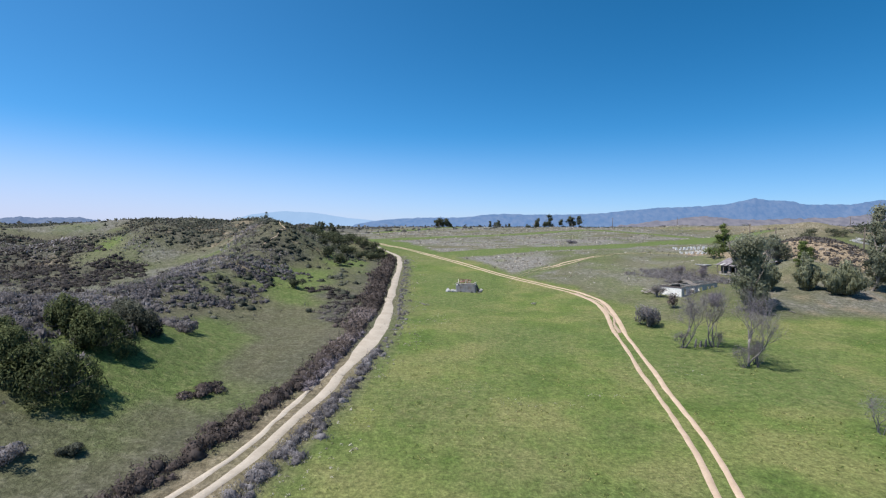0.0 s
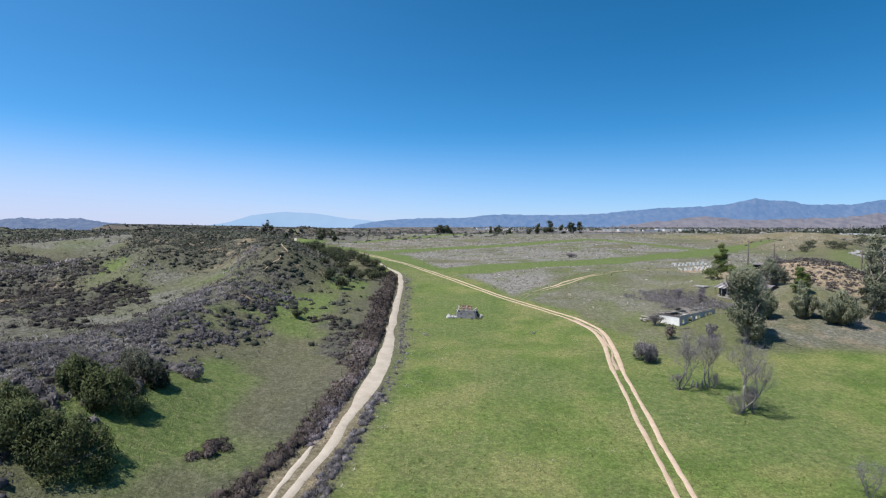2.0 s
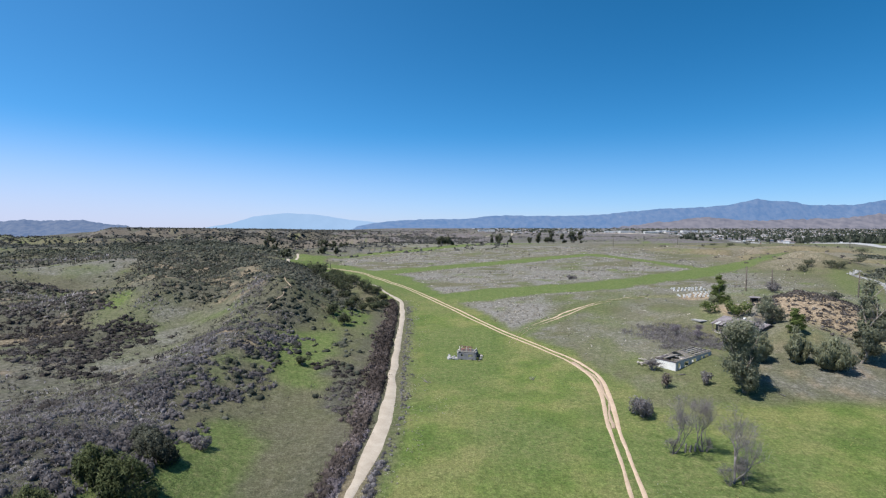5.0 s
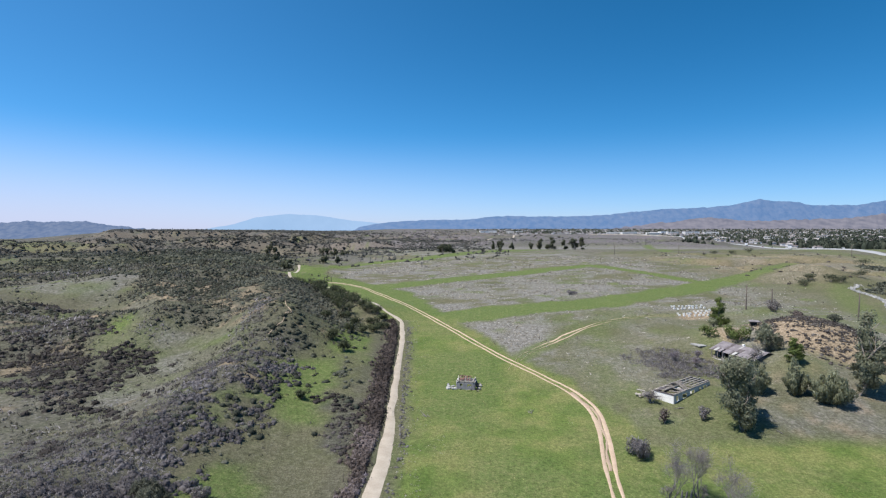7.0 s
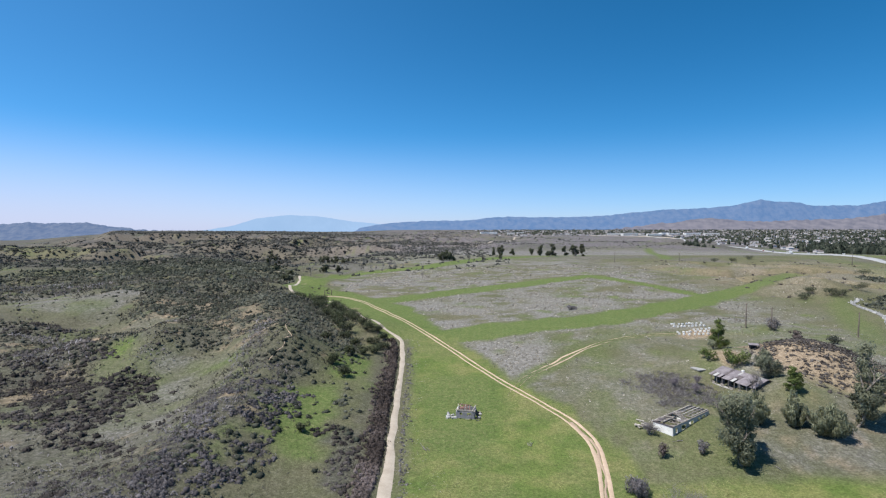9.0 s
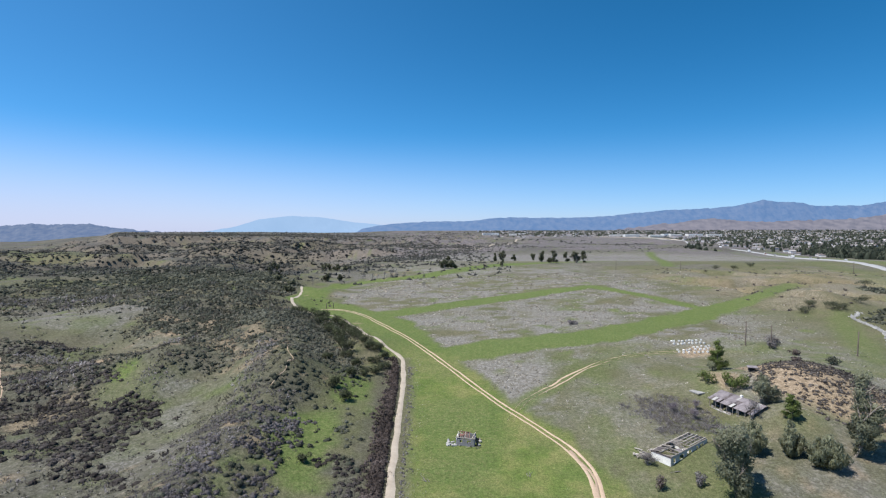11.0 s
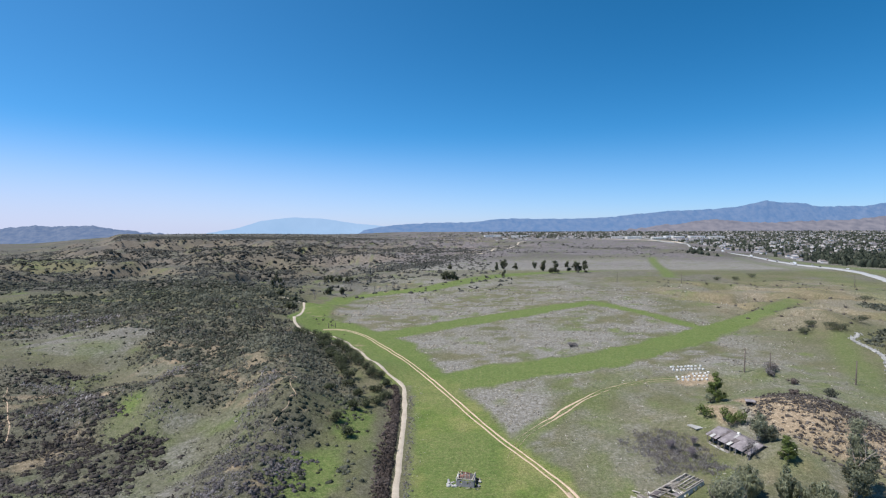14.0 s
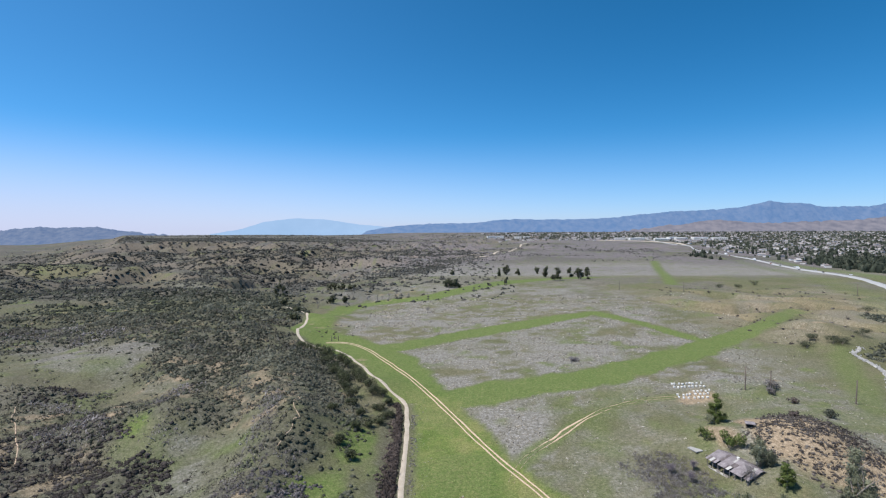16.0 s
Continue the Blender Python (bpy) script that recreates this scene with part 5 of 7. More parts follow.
    x, y = scatter(5200, 46, 82, 112, 154, lambda x, y: 0.9 * step(0.22, 0.7, blob(x, y, 65, 133, 12, 13) + 0.7 * (fnoise(x, y, 5, 96) - 0.5)) * (off_line(x, y, ((52, 109), (65, 119))) > 4.8) * (1 - blob(x, y, 79, 134, 6, 9)), 26)
    r = rng.uniform(0.35, 0.8, len(x))
    bushes(g, x, y, r, r * 1.2, 30, 0.075, None, 6.0, 1.0, False, 0.5)
    stuff("leafless_thicket", g, GREY_SCRUB, "grey leafless thicket between the ruined houses", "thicket")
    g = Geo()
    x, y = scatter(4600, 196, 330, 190, 330, lambda x, y: step(3, 6, off_line(x, y, WASH)) * step(0.3, 0.5, fnoise(x, y, 12, 33)) * step(-1, 1, x - np.interp(y, (196, 217, 235, 247, 253, 260, 269, 285), (179, 194, 200, 203, 211, 222, 238, 262))), 6)
    r = rng.uniform(0.8, 2.0, len(x))
    bushes(g, x, y, r, r * 0.95, 5, 0.42)
    stuff("bank_scrub", g, SCRUB, "green scrub on the creek's far bank", "scrub")


def build_far_scrub():
    g = Geo()
    x, y = scatter(46000, -1000, 60, 400, 1500, lambda x, y: 0.10 + step(0.38, 0.50, fnoise(x, y, 62, 35)) * step(-20, -120, x - 0.12 * (y - 500)) * (1 - step(30, 0, off_line(x, y, STRIP_C) - 22)), 7)
    r = rng.uniform(1.5, 4.4, len(x))
    bushes(g, x, y, r, r * 0.7, 1, 0.5, np.clip(fnoise(x, y, 120, 39) * 1.4 - 0.3, 0, 1))
    x, y = scatter(5200, -2600, 700, 1300, 4200, lambda x, y: step(0.40, 0.58, fnoise(x, y, 200, 45)) * step(600, 100, x - 0.05 * y), 8)
    r = rng.uniform(4, 10, len(x))
    bushes(g, x, y, r, r * 0.55, 1, 0.5)
    x, y = scatter(42000, -2200, 100, 800, 2600, lambda x, y: (0.15 + 0.85 * step(0.36, 0.50, fnoise(x, y, 110, 46))) * step(250, -150, x) * (0.3 + 0.7 * step(-0.1, -0.3, x / y)), 33)
    r = rng.uniform(3, 8, len(x))
    bushes(g, x, y, r, r * 0.6, 0, 0.5, np.clip(fnoise(x, y, 150, 51) * 1.5 - 0.45, 0, 1))
    x, y = scatter(9000, -420, 700, 640, 1700, lambda x, y: np.maximum(step(0.45, 0.58, fnoise(x, y, 80, 49)) * step(960, 1060, y), 0.5 * step(0.5, 0.6, fnoise(x, y, 60, 50)) * step(-10, -80, x)) * (off_line(x, y, FREEWAY) > 40) * (x < 560 + 0.1 * (y - 1000)), 9)
    r = rng.uniform(1.4, 3.6, len(x))
    bushes(g, x, y, r, r * 0.8, 1, 0.5)
    stuff("far_scrub", g, HAZED_BRUSH, "scrub covering the distant hills and plain, greyed for haze", "scrub")


def build_tufts():
    """Dry straw tufts in the stubble, weeds and taller grass in the meadow."""
    g = Geo()
    x, y = scatter(60000, -60, 190, 116, 420, lambda x, y: zones(x, y)[1] * step(0.35, 0.65, fnoise(x, y, 5, 47)) * 0.9, 10)
    x, y = x[:12500], y[:12500]
    r = rng.uniform(0.18, 0.5, len(x)) * np.interp(y, (120, 400), (1, 1.6))
    bushes(g, x, y, r, r * 0.55, 4, 0.6, None, 1.4, 0.3, False, 1.6)
    x, y = scatter(9000, -16, 16, 20, 190, lambda x, y: step(5.5, 1, np.abs(x - trail_x(y) - 3.6)) * step(0.4, 0.6, fnoise(x, y, 4, 58)), 12)
    r = rng.uniform(0.08, 0.22, len(x))
    bushes(g, x, y, r, r * 1.0, 8, 0.4, None, 1.6, 0.6, False, 1.4)
    for a, b, u, v, k in ((12, 51, 3.5, 1.0, 60), (17, 54, 2.5, 0.8, 40), (7, 52, 2.6, 1.4, 40), (-1, 91, 3, 4, 130), (27, 102, 2, 2, 40), (3, 56, 3, 2, 50), (30, 63, 2, 3, 40)):
        x, y = rng.normal(a, u * 0.5, k), rng.normal(b, v * 0.5, k)
        r = rng.uniform(0.05, 0.13, k)
        bushes(g, x, y, r, r * 0.8, 8, 0.4, None, 1.6, 0.4, False, 1.4)
    stuff("straw_tufts", g, STRAW, "bleached dry weed tufts in the fields", "dry weeds")
    g = Geo()
    x, y = scatter(26000, -12, 70, 18, 130, lambda x, y: step(0.45, 0.65, fnoise(x, y, 6, 59)) * zones(x, y)[0] * np.interp(y, (20, 130), (1, 0.4)) * (off_line(x, y, TRACK) > 1.6), 11)
    x, y = x[:4200], y[:4200]
    r = rng.uniform(0.06, 0.2, len(x))
    bushes(g, x, y, r, r * 0.9, 8, 0.4, None, 1.6, 0.6, False, 1.4)
    stuff("grass_tufts", g, LEAF_GRASS, "tufts of taller green grass in the meadow", "grass")


LEAF_GRASS = leafy("grass_blades", (0.11, 0.165, 0.042), (0.20, 0.23, 0.07), (0.36, 0.33, 0.15), 0.35)
build_ground()
build_roads()
build_backdrop()
build_scrub()
build_far_scrub()
build_tufts()


# ---- single trees and shrubs ----
def build_trees():
    for x, y, w, t, s in ((-32.5, 42.3, 7.6, 4.2, 1), (-35.8, 42.2, 6.2, 4.0, 2), (-38.6, 43.6, 5.0, 3.6, 5), (-35.0, 52.2, 6.8, 3.9, 3), (-38, 52, 5.0, 3.6, 4), (-36.4, 60.5, 5.4, 3.4, 6), (-38.8, 63, 4.6, 3.0, 7)):
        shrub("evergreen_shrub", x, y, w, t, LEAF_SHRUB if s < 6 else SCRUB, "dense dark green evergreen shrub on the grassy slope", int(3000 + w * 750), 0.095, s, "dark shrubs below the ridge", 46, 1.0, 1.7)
    r = random.Random(17)
    oaks = [(x, y, 4.4 + 0.9 * math.sin(x * 3 + y), 3.2 + 0.5 * math.sin(y)) for x, y in ((-27, 163), (-24, 168), (-22, 174), (-30, 158), (-33, 146), (-26, 180), (-31, 172), (-36, 180), (-40, 168), (-28, 139), (-22.5, 185), (-25.5, 190))]
    for line in (((-30, 190), (-40, 211), (-56, 237), (-80, 252)), ((-38, 186), (-48, 210), (-62, 234))):
        oaks += [(p[0] + r.uniform(-1.5, 1.5), p[1] + r.uniform(-1.5, 1.5), r.uniform(5.0, 6.6), r.uniform(3.6, 4.6)) for p in resample(line, 5.5)]
    for s, (x, y, w, t) in enumerate(oaks):
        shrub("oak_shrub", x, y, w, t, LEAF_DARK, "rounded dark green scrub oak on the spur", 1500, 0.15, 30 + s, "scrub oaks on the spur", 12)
    for x, y, w, t, s, m in ((-34.2, 67.5, 2.6, 1.5, 1, GREY_SCRUB), (-23.8, 52.5, 3.2, 0.9, 2, BROWN_SCRUB), (-24.6, 49.5, 2.6, 0.7, 3, BROWN_SCRUB), (-30.5, 106, 3.0, 2.2, 4, LEAF_DARK), (-29.5, 34, 2.2, 1.3, 5, GREY_SCRUB), (-27, 36.5, 1.6, 0.9, 6, SCRUB),
                             (60, 238, 4.5, 2.2, 7, GREY_SCRUB), (126, 180, 3.5, 2.2, 9, BROWN_SCRUB), (128, 197, 6, 4.5, 10, TWIGS), (124, 190, 4.5, 3.2, 11, TWIGS), (128, 164, 5, 2.5, 12, SCRUB), (140, 150, 6, 2.8, 13, SCRUB), (112, 158, 4, 2, 14, BROWN_SCRUB)):
        shrub("lone_shrub", x, y, w, t, m, "lone low shrub standing in the grass", 1500 if y < 120 else 420, (0.065 if y < 120 else 0.12) * w ** 0.5, 60 + s, "", 8, 0.4)
    bare_tree(34.9, 73.4, 9.2, 6.0, "slender bare grey tree with fine twigs in the meadow", 3, 0.12, "bare trees in the meadow", 1500, LILAC)
    bare_tree(39.7, 74, 9.4, 6.2, "pale bare tree with forked trunk in the meadow", 8, 0.13, "bare trees in the meadow", 1500, LILAC)
    bare_tree(39.3, 65, 10.2, 6.4, "twisted bare grey tree with low twiggy growth", 12, 0.14, "bare trees in the meadow", 1700, LILAC, stems=3)
    for k, (x, y, t, w) in enumerate(((34.6, 73.0, 3.0, 3.4), (40.1, 73.6, 2.8, 3.0), (38.4, 64.4, 3.2, 4.2), (40.4, 64.8, 4.2, 4.6))):
        bare_tree(x, y, t, w, "low tangle of bare grey shoots at the tree's foot", 110 + k, 0.05, "shoots round the bare trees", 620, TWIGS, "bare_shoots", 5)
    bare_tree(41.2, 66.2, 3.4, 4.0, "low tangle of bare grey branches", 15, 0.08, "bare trees in the meadow", 700, stems=4)
    for k in range(7):
        stump = tagged(part("stump", Geo(), DEAD_BARK), "short grey broken stump in the grass", "stump", "stumps")
        g = Geo()
        hgt = 0.7 + 0.5 * ((k * 37) % 10) / 10
        g.tube([(0, 0, -0.2), (0.03, 0.02, hgt * 0.5), (0.08, -0.04, hgt)], [0.16, 0.13, 0.09], 7)
        old = stump.data
        stump.data = g.mesh("stump", DEAD_BARK, True)
        bpy.data.meshes.remove(old)
        sx, sy = 36.8 + k * 0.42, 73.6 + ((k * 53) % 7) * 0.18
        stump.location = (sx, sy, float(land(sx, sy)))
    shrub("leafless_bush", 35.4, 86.6, 4.2, 3.6, GREY_SCRUB, "round leafless grey-brown bush beside the track", 2600, 0.11, 21, "", 20, 0.8, 2.4)
    shrub("dark_bush", 45.5, 100, 2.6, 3.0, BROWN_SCRUB, "dark upright brown bush in the grass", 600, 0.16, 91, "", 8, 0.8)
    shrub("dark_bush", 54.5, 101.5, 2.8, 2.6, GREY_SCRUB, "dense grey-brown bush below the ruined hut", 600, 0.16, 92, "", 8, 0.8)
    bare_tree(39.3, 45.0, 4.6, 3.6, "small leafless shrub in the meadow grass", 23, 0.05, "", 600, GREY_SCRUB, "leafless_bush", 4)
    # trees round the houses
    tree("eucalyptus_tree", 59.6, 97, 16, 11.0, LEAF_EUC, "tall grey-green eucalyptus with a ragged crown", "tree", 4, 13000, 0.21, 0.42, "open", 0.03)
    tree("eucalyptus_tree", 62.8, 103.5, 12.0, 8.6, LEAF_EUC, "grey-green eucalyptus with low hanging foliage", "tree", 5, 8000, 0.21, 0.3, "open", 0.06)
    tree("olive_tree", 71.5, 113, 8.4, 6.6, LEAF_OLIVE, "upright olive green tree with feathery plumes", "tree", 6, 7500, 0.17, 0.3, "broom", 0.1, "", 1.2)
    tree("pepper_tree", 79.3, 110.5, 8.6, 5.0, LEAF_OLIVE, "tall olive green tree with upright feathery plumes", "tree", 7, 6500, 0.17, 0.3, "broom", 0.1, "feathery trees by the mound", 2.2)
    tree("pepper_tree", 84, 107, 7.4, 8.6, LEAF_OLIVE, "broad olive green tree with upright feathery plumes", "tree", 9, 9000, 0.17, 0.28, "broom", 0.1, "feathery trees by the mound", 2.2)
    tree("eucalyptus_tree", 96, 112.5, 19, 9, LEAF_EUC, "tall dark eucalyptus with pale forked trunk", "tree", 10, 12000, 0.22, 0.45, "open", 0.14)
    tree("eucalyptus_tree", 93.8, 111, 10, 7, LEAF_EUC, "dark eucalyptus growing beside a taller one", "tree", 13, 6000, 0.22, 0.3, "open", 0.1)
    tree("pine_tree", 90, 163, 9.5, 6.2, LEAF_BRIGHT, "slim green pine on the earth bank", "tree", 14, 9000, 0.15, 0.2, "cone", 0.05)
    shrub("round_bush", 87, 161, 3.6, 3.4, LEAF_OLIVE, "round green bush at the pine's foot", 700, 0.2, 101)
    shrub("round_bush", 80.5, 151.5, 4.4, 3.6, LEAF_BRIGHT, "rounded green bush behind the house", 900, 0.2, 102, "bushes behind the house")
    shrub("round_bush", 86, 146, 6.2, 4.6, LEAF_BRIGHT, "large yellow-green bush behind the house", 1500, 0.22, 103, "bushes behind the house")
    tree("dark_tree", 87.5, 133.5, 7.5, 6.5, LEAF_EUC, "dark round-crowned tree beside the mound", "tree", 16, 6500, 0.18, 0.24, "multi", 0.08)
    tree("young_pine", 87, 122.5, 7.0, 4.4, LEAF_BRIGHT, "bushy bright green young pine", "tree", 17, 5500, 0.15, 0.18, "cone", 0.04)
    for k, (x, y, w) in enumerate(((68, 133, 7), (64, 137, 6), (71, 139, 6))):
        bare_tree(x, y, 3.4, w, "grey leafless shrub between the ruined houses", 40 + k, 0.06, "leafless thicket", 1400, LILAC, "leafless_shrub", 5)
    bare_tree(79.6, 126.5, 6.5, 4.5, "bare grey tree in front of the abandoned house", 44, 0.11, "", 1500)
    for k, (x, y) in enumerate(((238, 298), (276, 336), (198, 259), (193, 265), (183, 256), (254, 481), (268, 477), (292, 491), (223, 273), (202, 258), (243, 288))):
        shrub("rim_shrub", x, y, 7 + 3 * ((k * 37) % 10) / 10, 4.2, LEAF_TERRACE, "dark green shrub below the gullied terrace edge", 900, 0.20, 140 + k, "shrubs on the gullied rim", 8)
    # trees on the terrace and along the far trail
    for k, (x, y, t, w) in enumerate(((-3, 472, 9, 11), (3, 474, 8, 9), (56, 606, 10, 8), (68, 640, 13, 10), (82, 631, 8, 8), (110, 664, 9, 8), (109, 588, 13, 8), (110, 540, 14, 14), (137, 587, 11, 9), (139, 548, 13, 10), (147, 549, 13, 9), (56, 516, 6, 5), (1, 640, 6, 7))):
        tree("terrace_tree", x, y, t, w, LEAF_TERRACE, "dark olive solitary tree on the grassy terrace", "tree", 50 + k, 1300, 0.62, 0.4, "multi" if k % 3 == 0 else "open", 0.1, "terrace trees")
    for k, (x, y, t, w) in enumerate(((-149, 424, 13, 8), (-144, 425, 10, 7), (-98, 407, 7, 6), (-90, 415, 6, 5), (-114, 474, 8, 11), (-107, 486, 7, 8), (-99, 492, 6, 8), (-130, 382, 4.5, 6), (-108, 344, 3.5, 6), (-101, 322, 4, 6), (-105, 326, 3.5, 5))):
        tree("field_tree", x, y, t, w, LEAF_TERRACE, "small dark tree near the far trail", "tree", 70 + k, 1100, 0.42, 0.25, "open" if k < 2 else "multi", 0.06, "trees by the far trail")
    for k, (x, y, t, w) in enumerate(((-105, 388, 10, 6), (-64, 427, 6, 5), (-60, 426, 5, 5), (-54, 428, 6, 6), (-48, 428, 7, 6), (-43, 431, 5, 5), (-17, 359, 6, 5), (-126, 424, 5, 5), (-37, 430, 5, 5), (-72, 427, 4, 5))):
        bare_tree(x, y, t, w, "leafless grey tree along the far field", 75 + k, 0.12, "leafless far trees", 420, GREY_SCRUB)


build_trees()


# ---- buildings ----
def wall_geo(length, height, thick, holes=(), gable=0.0, ragged=0.0, seed=1):
    """An upright wall from x 0 to length, round its openings (x0, x1, z0, z1); gable: rise of its middle; ragged: broken top."""
    r = np.random.default_rng(seed)
    marks = [0.0, length, *[h[0] for h in holes], *[h[1] for h in holes]]
    xs = sorted({round(m, 3) for m in marks} | {round(float(m), 3) for m in np.arange(0.4, length - 0.2, 0.8) if all(abs(m - k) > 0.15 for k in marks)})
    zs = sorted({0.0, *[h[2] for h in holes], *[h[3] for h in holes]})
    top = [max(zs[-1] + 0.06, height + gable * (1 - abs(x / length * 2 - 1)) - (r.uniform(0, ragged) if ragged else 0)) for x in xs]
    rows = len(zs)
    full = np.zeros((len(xs) + 1, rows + 2), bool)
    for i in range(len(xs) - 1):
        for k in range(rows):
            mx = (xs[i] + xs[i + 1]) / 2
            mz = (zs[k] + zs[k + 1]) / 2 if k + 1 < rows else zs[k] + 0.03
            full[i + 1, k + 1] = not any(h[0] < mx < h[1] and h[2] < mz < h[3] for h in holes)
    ids, verts, quads = {}, [], []

    def corner(i, k, side):
        if (i, k, side) not in ids:
            ids[i, k, side] = len(verts)
            verts.append((xs[i], side * thick / 2, zs[k] if k < rows else top[i]))
        return ids[i, k, side]

    for i in range(len(xs) - 1):
        for k in range(rows):
            if not full[i + 1, k + 1]:
                continue
            f = [corner(*p, -1) for p in ((i, k), (i + 1, k), (i + 1, k + 1), (i, k + 1))]
            g = [corner(*p, 1) for p in ((i, k), (i + 1, k), (i + 1, k + 1), (i, k + 1))]
            quads += [f, g[::-1]]
            for e, there in enumerate((full[i + 1, k], full[i + 2, k + 1], full[i + 1, k + 2], full[i, k + 1])):
                if not there:
                    quads.append([f[e], g[e], g[(e + 1) % 4], f[(e + 1) % 4]])
    out = Geo()
    out.add(verts, quads=quads)
    return out


def beam(a, b, w=0.1, h=None):
    """A squared timber from a to b."""
    a, b = Vector(a), Vector(b)
    m = look((a + b) / 2, b) @ pose(0, 0, 0)
    return boxed((w, h or w, (b - a).length), m)


def joined(*geos):
    out = Geo()
    for g in geos:
        v = np.concatenate(g.v)
        out.add(v, np.concatenate(g.f3) if g.f3 else None, np.concatenate(g.f4) if g.f4 else None)
    return out


def placed(geo, m):
    geo.v = [moved(v, m) for v in geo.v]
    return geo


def build_hut():
    """Roofless hut: long grey block walls, white gable end, bare rafters."""
    length, width, high = 16.6, 4.6, 1.85
    turn = math.degrees(math.atan2(0.617, 0.787))
    z = float(min(land(51, 108.4), land(57, 113.4))) - 0.1
    hut = root("ruined_hut", 51, 108.4, turn, 0, "long roofless hut with white end wall and bare rafters", "ruined house", z=z)
    r = random.Random(3)
    part("front_wall", placed(wall_geo(width, high, 0.16, gable=0.35), pose(0, 0, 0, 0, 0, 90)), WHITE, hut, "white painted end wall")
    # back wall and floor carry the hut's inner shade in their colour
    part("back_wall", placed(wall_geo(width, high + 0.4, 0.16, ((1.6, 2.6, 0, 1.5),)), pose(length, 0, 0.0, 0, 0, 90)), SHADED_BLOCK, hut)
    side = part("side_wall", placed(wall_geo(length, high + 0.3, 0.16, ((1.0, 2.0, 0.5, 1.7), (3.6, 5.8, 0.5, 1.7), (7.0, 9.4, 0.5, 1.7), (11.4, 12.5, 0.0, 1.7), (13.2, 15.2, 0.5, 1.7))), pose(0, 0, 0)), PALE_BLOCK, hut, "pale stained block wall with empty windows")
    for x0, x1 in ((3.6, 5.8), (7.0, 9.4)):
        part("window_frame", joined(boxed((x1 - x0, 0.06, 0.07), pose((x0 + x1) / 2, -0.06, 0.53)), boxed((x1 - x0, 0.06, 0.07), pose((x0 + x1) / 2, -0.06, 1.67)), boxed((0.07, 0.06, 1.2), pose(x0 + 0.04, -0.06, 1.1)), boxed((0.07, 0.06, 1.2), pose(x1 - 0.04, -0.06, 1.1))), WHITE, side, "pale window frame")
    # this half is near-black: the interior's dimness between the slats, put into colour
    part("side_wall", placed(wall_geo(8.2, high + 0.3, 0.16, ((3, 4.2, 0.7, 1.5),), 0, 0.4), pose(0, width, 0)), ROOF_DARK, hut, "long wall darkened for the dim interior")
    part("side_wall", placed(wall_geo(length - 8.2, high + 0.3, 0.16, ((1, 2.2, 0.7, 1.5),), 0, 0.3), pose(8.2, width, 0)), WHITE, hut, "inside whitewashed long wall")
    part("partition", placed(wall_geo(width - 0.2, 1.6, 0.12, (), 0, 0.5), pose(8.2, 0.1, 0.05, 0, 0, 90)), WHITE, hut)
    part("floor", boxed((length - 0.2, width - 0.2, 0.12), pose(length / 2, width / 2, 0.03)), SHADED_BLOCK, hut)
    ridge = high + 0.75
    part("fascia", beam((-0.1, -0.15, high + 0.3), (-0.1, width + 0.15, high + 0.3), 0.12, 0.3), ROOF_DARK, hut, "dark fascia board over the white end")
    part("ridge_board", beam((0.2, width / 2, ridge), (8.6, width / 2 + 0.2, ridge - 0.3), 0.12, 0.2), OLD_WOOD, hut)
    part("wall_plate", beam((0, 0, high + 0.36), (length, 0, high + 0.36), 0.2, 0.1), OLD_WOOD, hut)
    part("wall_plate", beam((0, width, high + 0.36), (length, width, high + 0.36), 0.22, 0.12), PALE_WOOD, hut)
    for k in range(12):
        x = 0.35 + k * 0.68
        if k not in (5, 8):
            part("rafter", beam((x, width + 0.25, high + 0.34), (x + r.uniform(-0.15, 0.3), width / 2 + 0.1, ridge + 0.06 - 0.03 * x), 0.15), PALE_WOOD if k % 3 else OLD_WOOD, hut)
        if k % 2 == 0:
            part("rafter", beam((x, -0.15, high + 0.34), (x + r.uniform(-0.6, 0.9), width / 2 + r.uniform(-0.3, 0.6), r.uniform(1.0, ridge)), 0.16), (PALE_WOOD, OLD_WOOD)[k % 4 == 0], hut, "broken sagging rafter")
    for k in range(5):
        y = 0.35 + k * (width - 0.7) / 4
        part("purlin", beam((8.7 + r.uniform(-0.4, 0.3), y, high + 0.52), (length + r.uniform(-0.2, 0.3), y + r.uniform(-0.1, 0.1), high + 0.5), 0.17), (PALE_WOOD, OLD_WOOD)[k % 3 == 1], hut)
    for k in range(4):
        x = 9.0 + k * 2.0
        part("joist", beam((x, -0.1, high + 0.38), (x, width + 0.1, high + 0.38), 0.14), OLD_WOOD, hut)
    for k in range(7):
        x = 5.4 + k * 0.72
        part("rafter", beam((x, width + 0.1, high + 0.36), (x + r.uniform(-0.1, 0.2), width * 0.52, high + 1.55 - 0.12 * k), 0.13), PALE_WOOD if k % 2 else OLD_WOOD, hut, "rafter still standing")
        if k < 3:
            part("rafter", beam((x, 0.1, high + 0.36), (x + r.uniform(-0.1, 0.2), width * 0.5, high + 1.5 - 0.1 * k), 0.13), OLD_WOOD, hut)
    part("roof_sheet", boxed((1.5, 1.3, 0.06), pose(6.0, width * 0.76, high + 1.05, -29, 0, 0)), ROOF_DARK, hut, "scrap of dark roofing on the rafters")
    part("roof_sheet", boxed((2.4, 1.5, 0.06), pose(1.4, width - 0.9, high + 0.62, -12, -3, 2)), ROOF_DARK, hut, "dark sagging roof sheet")
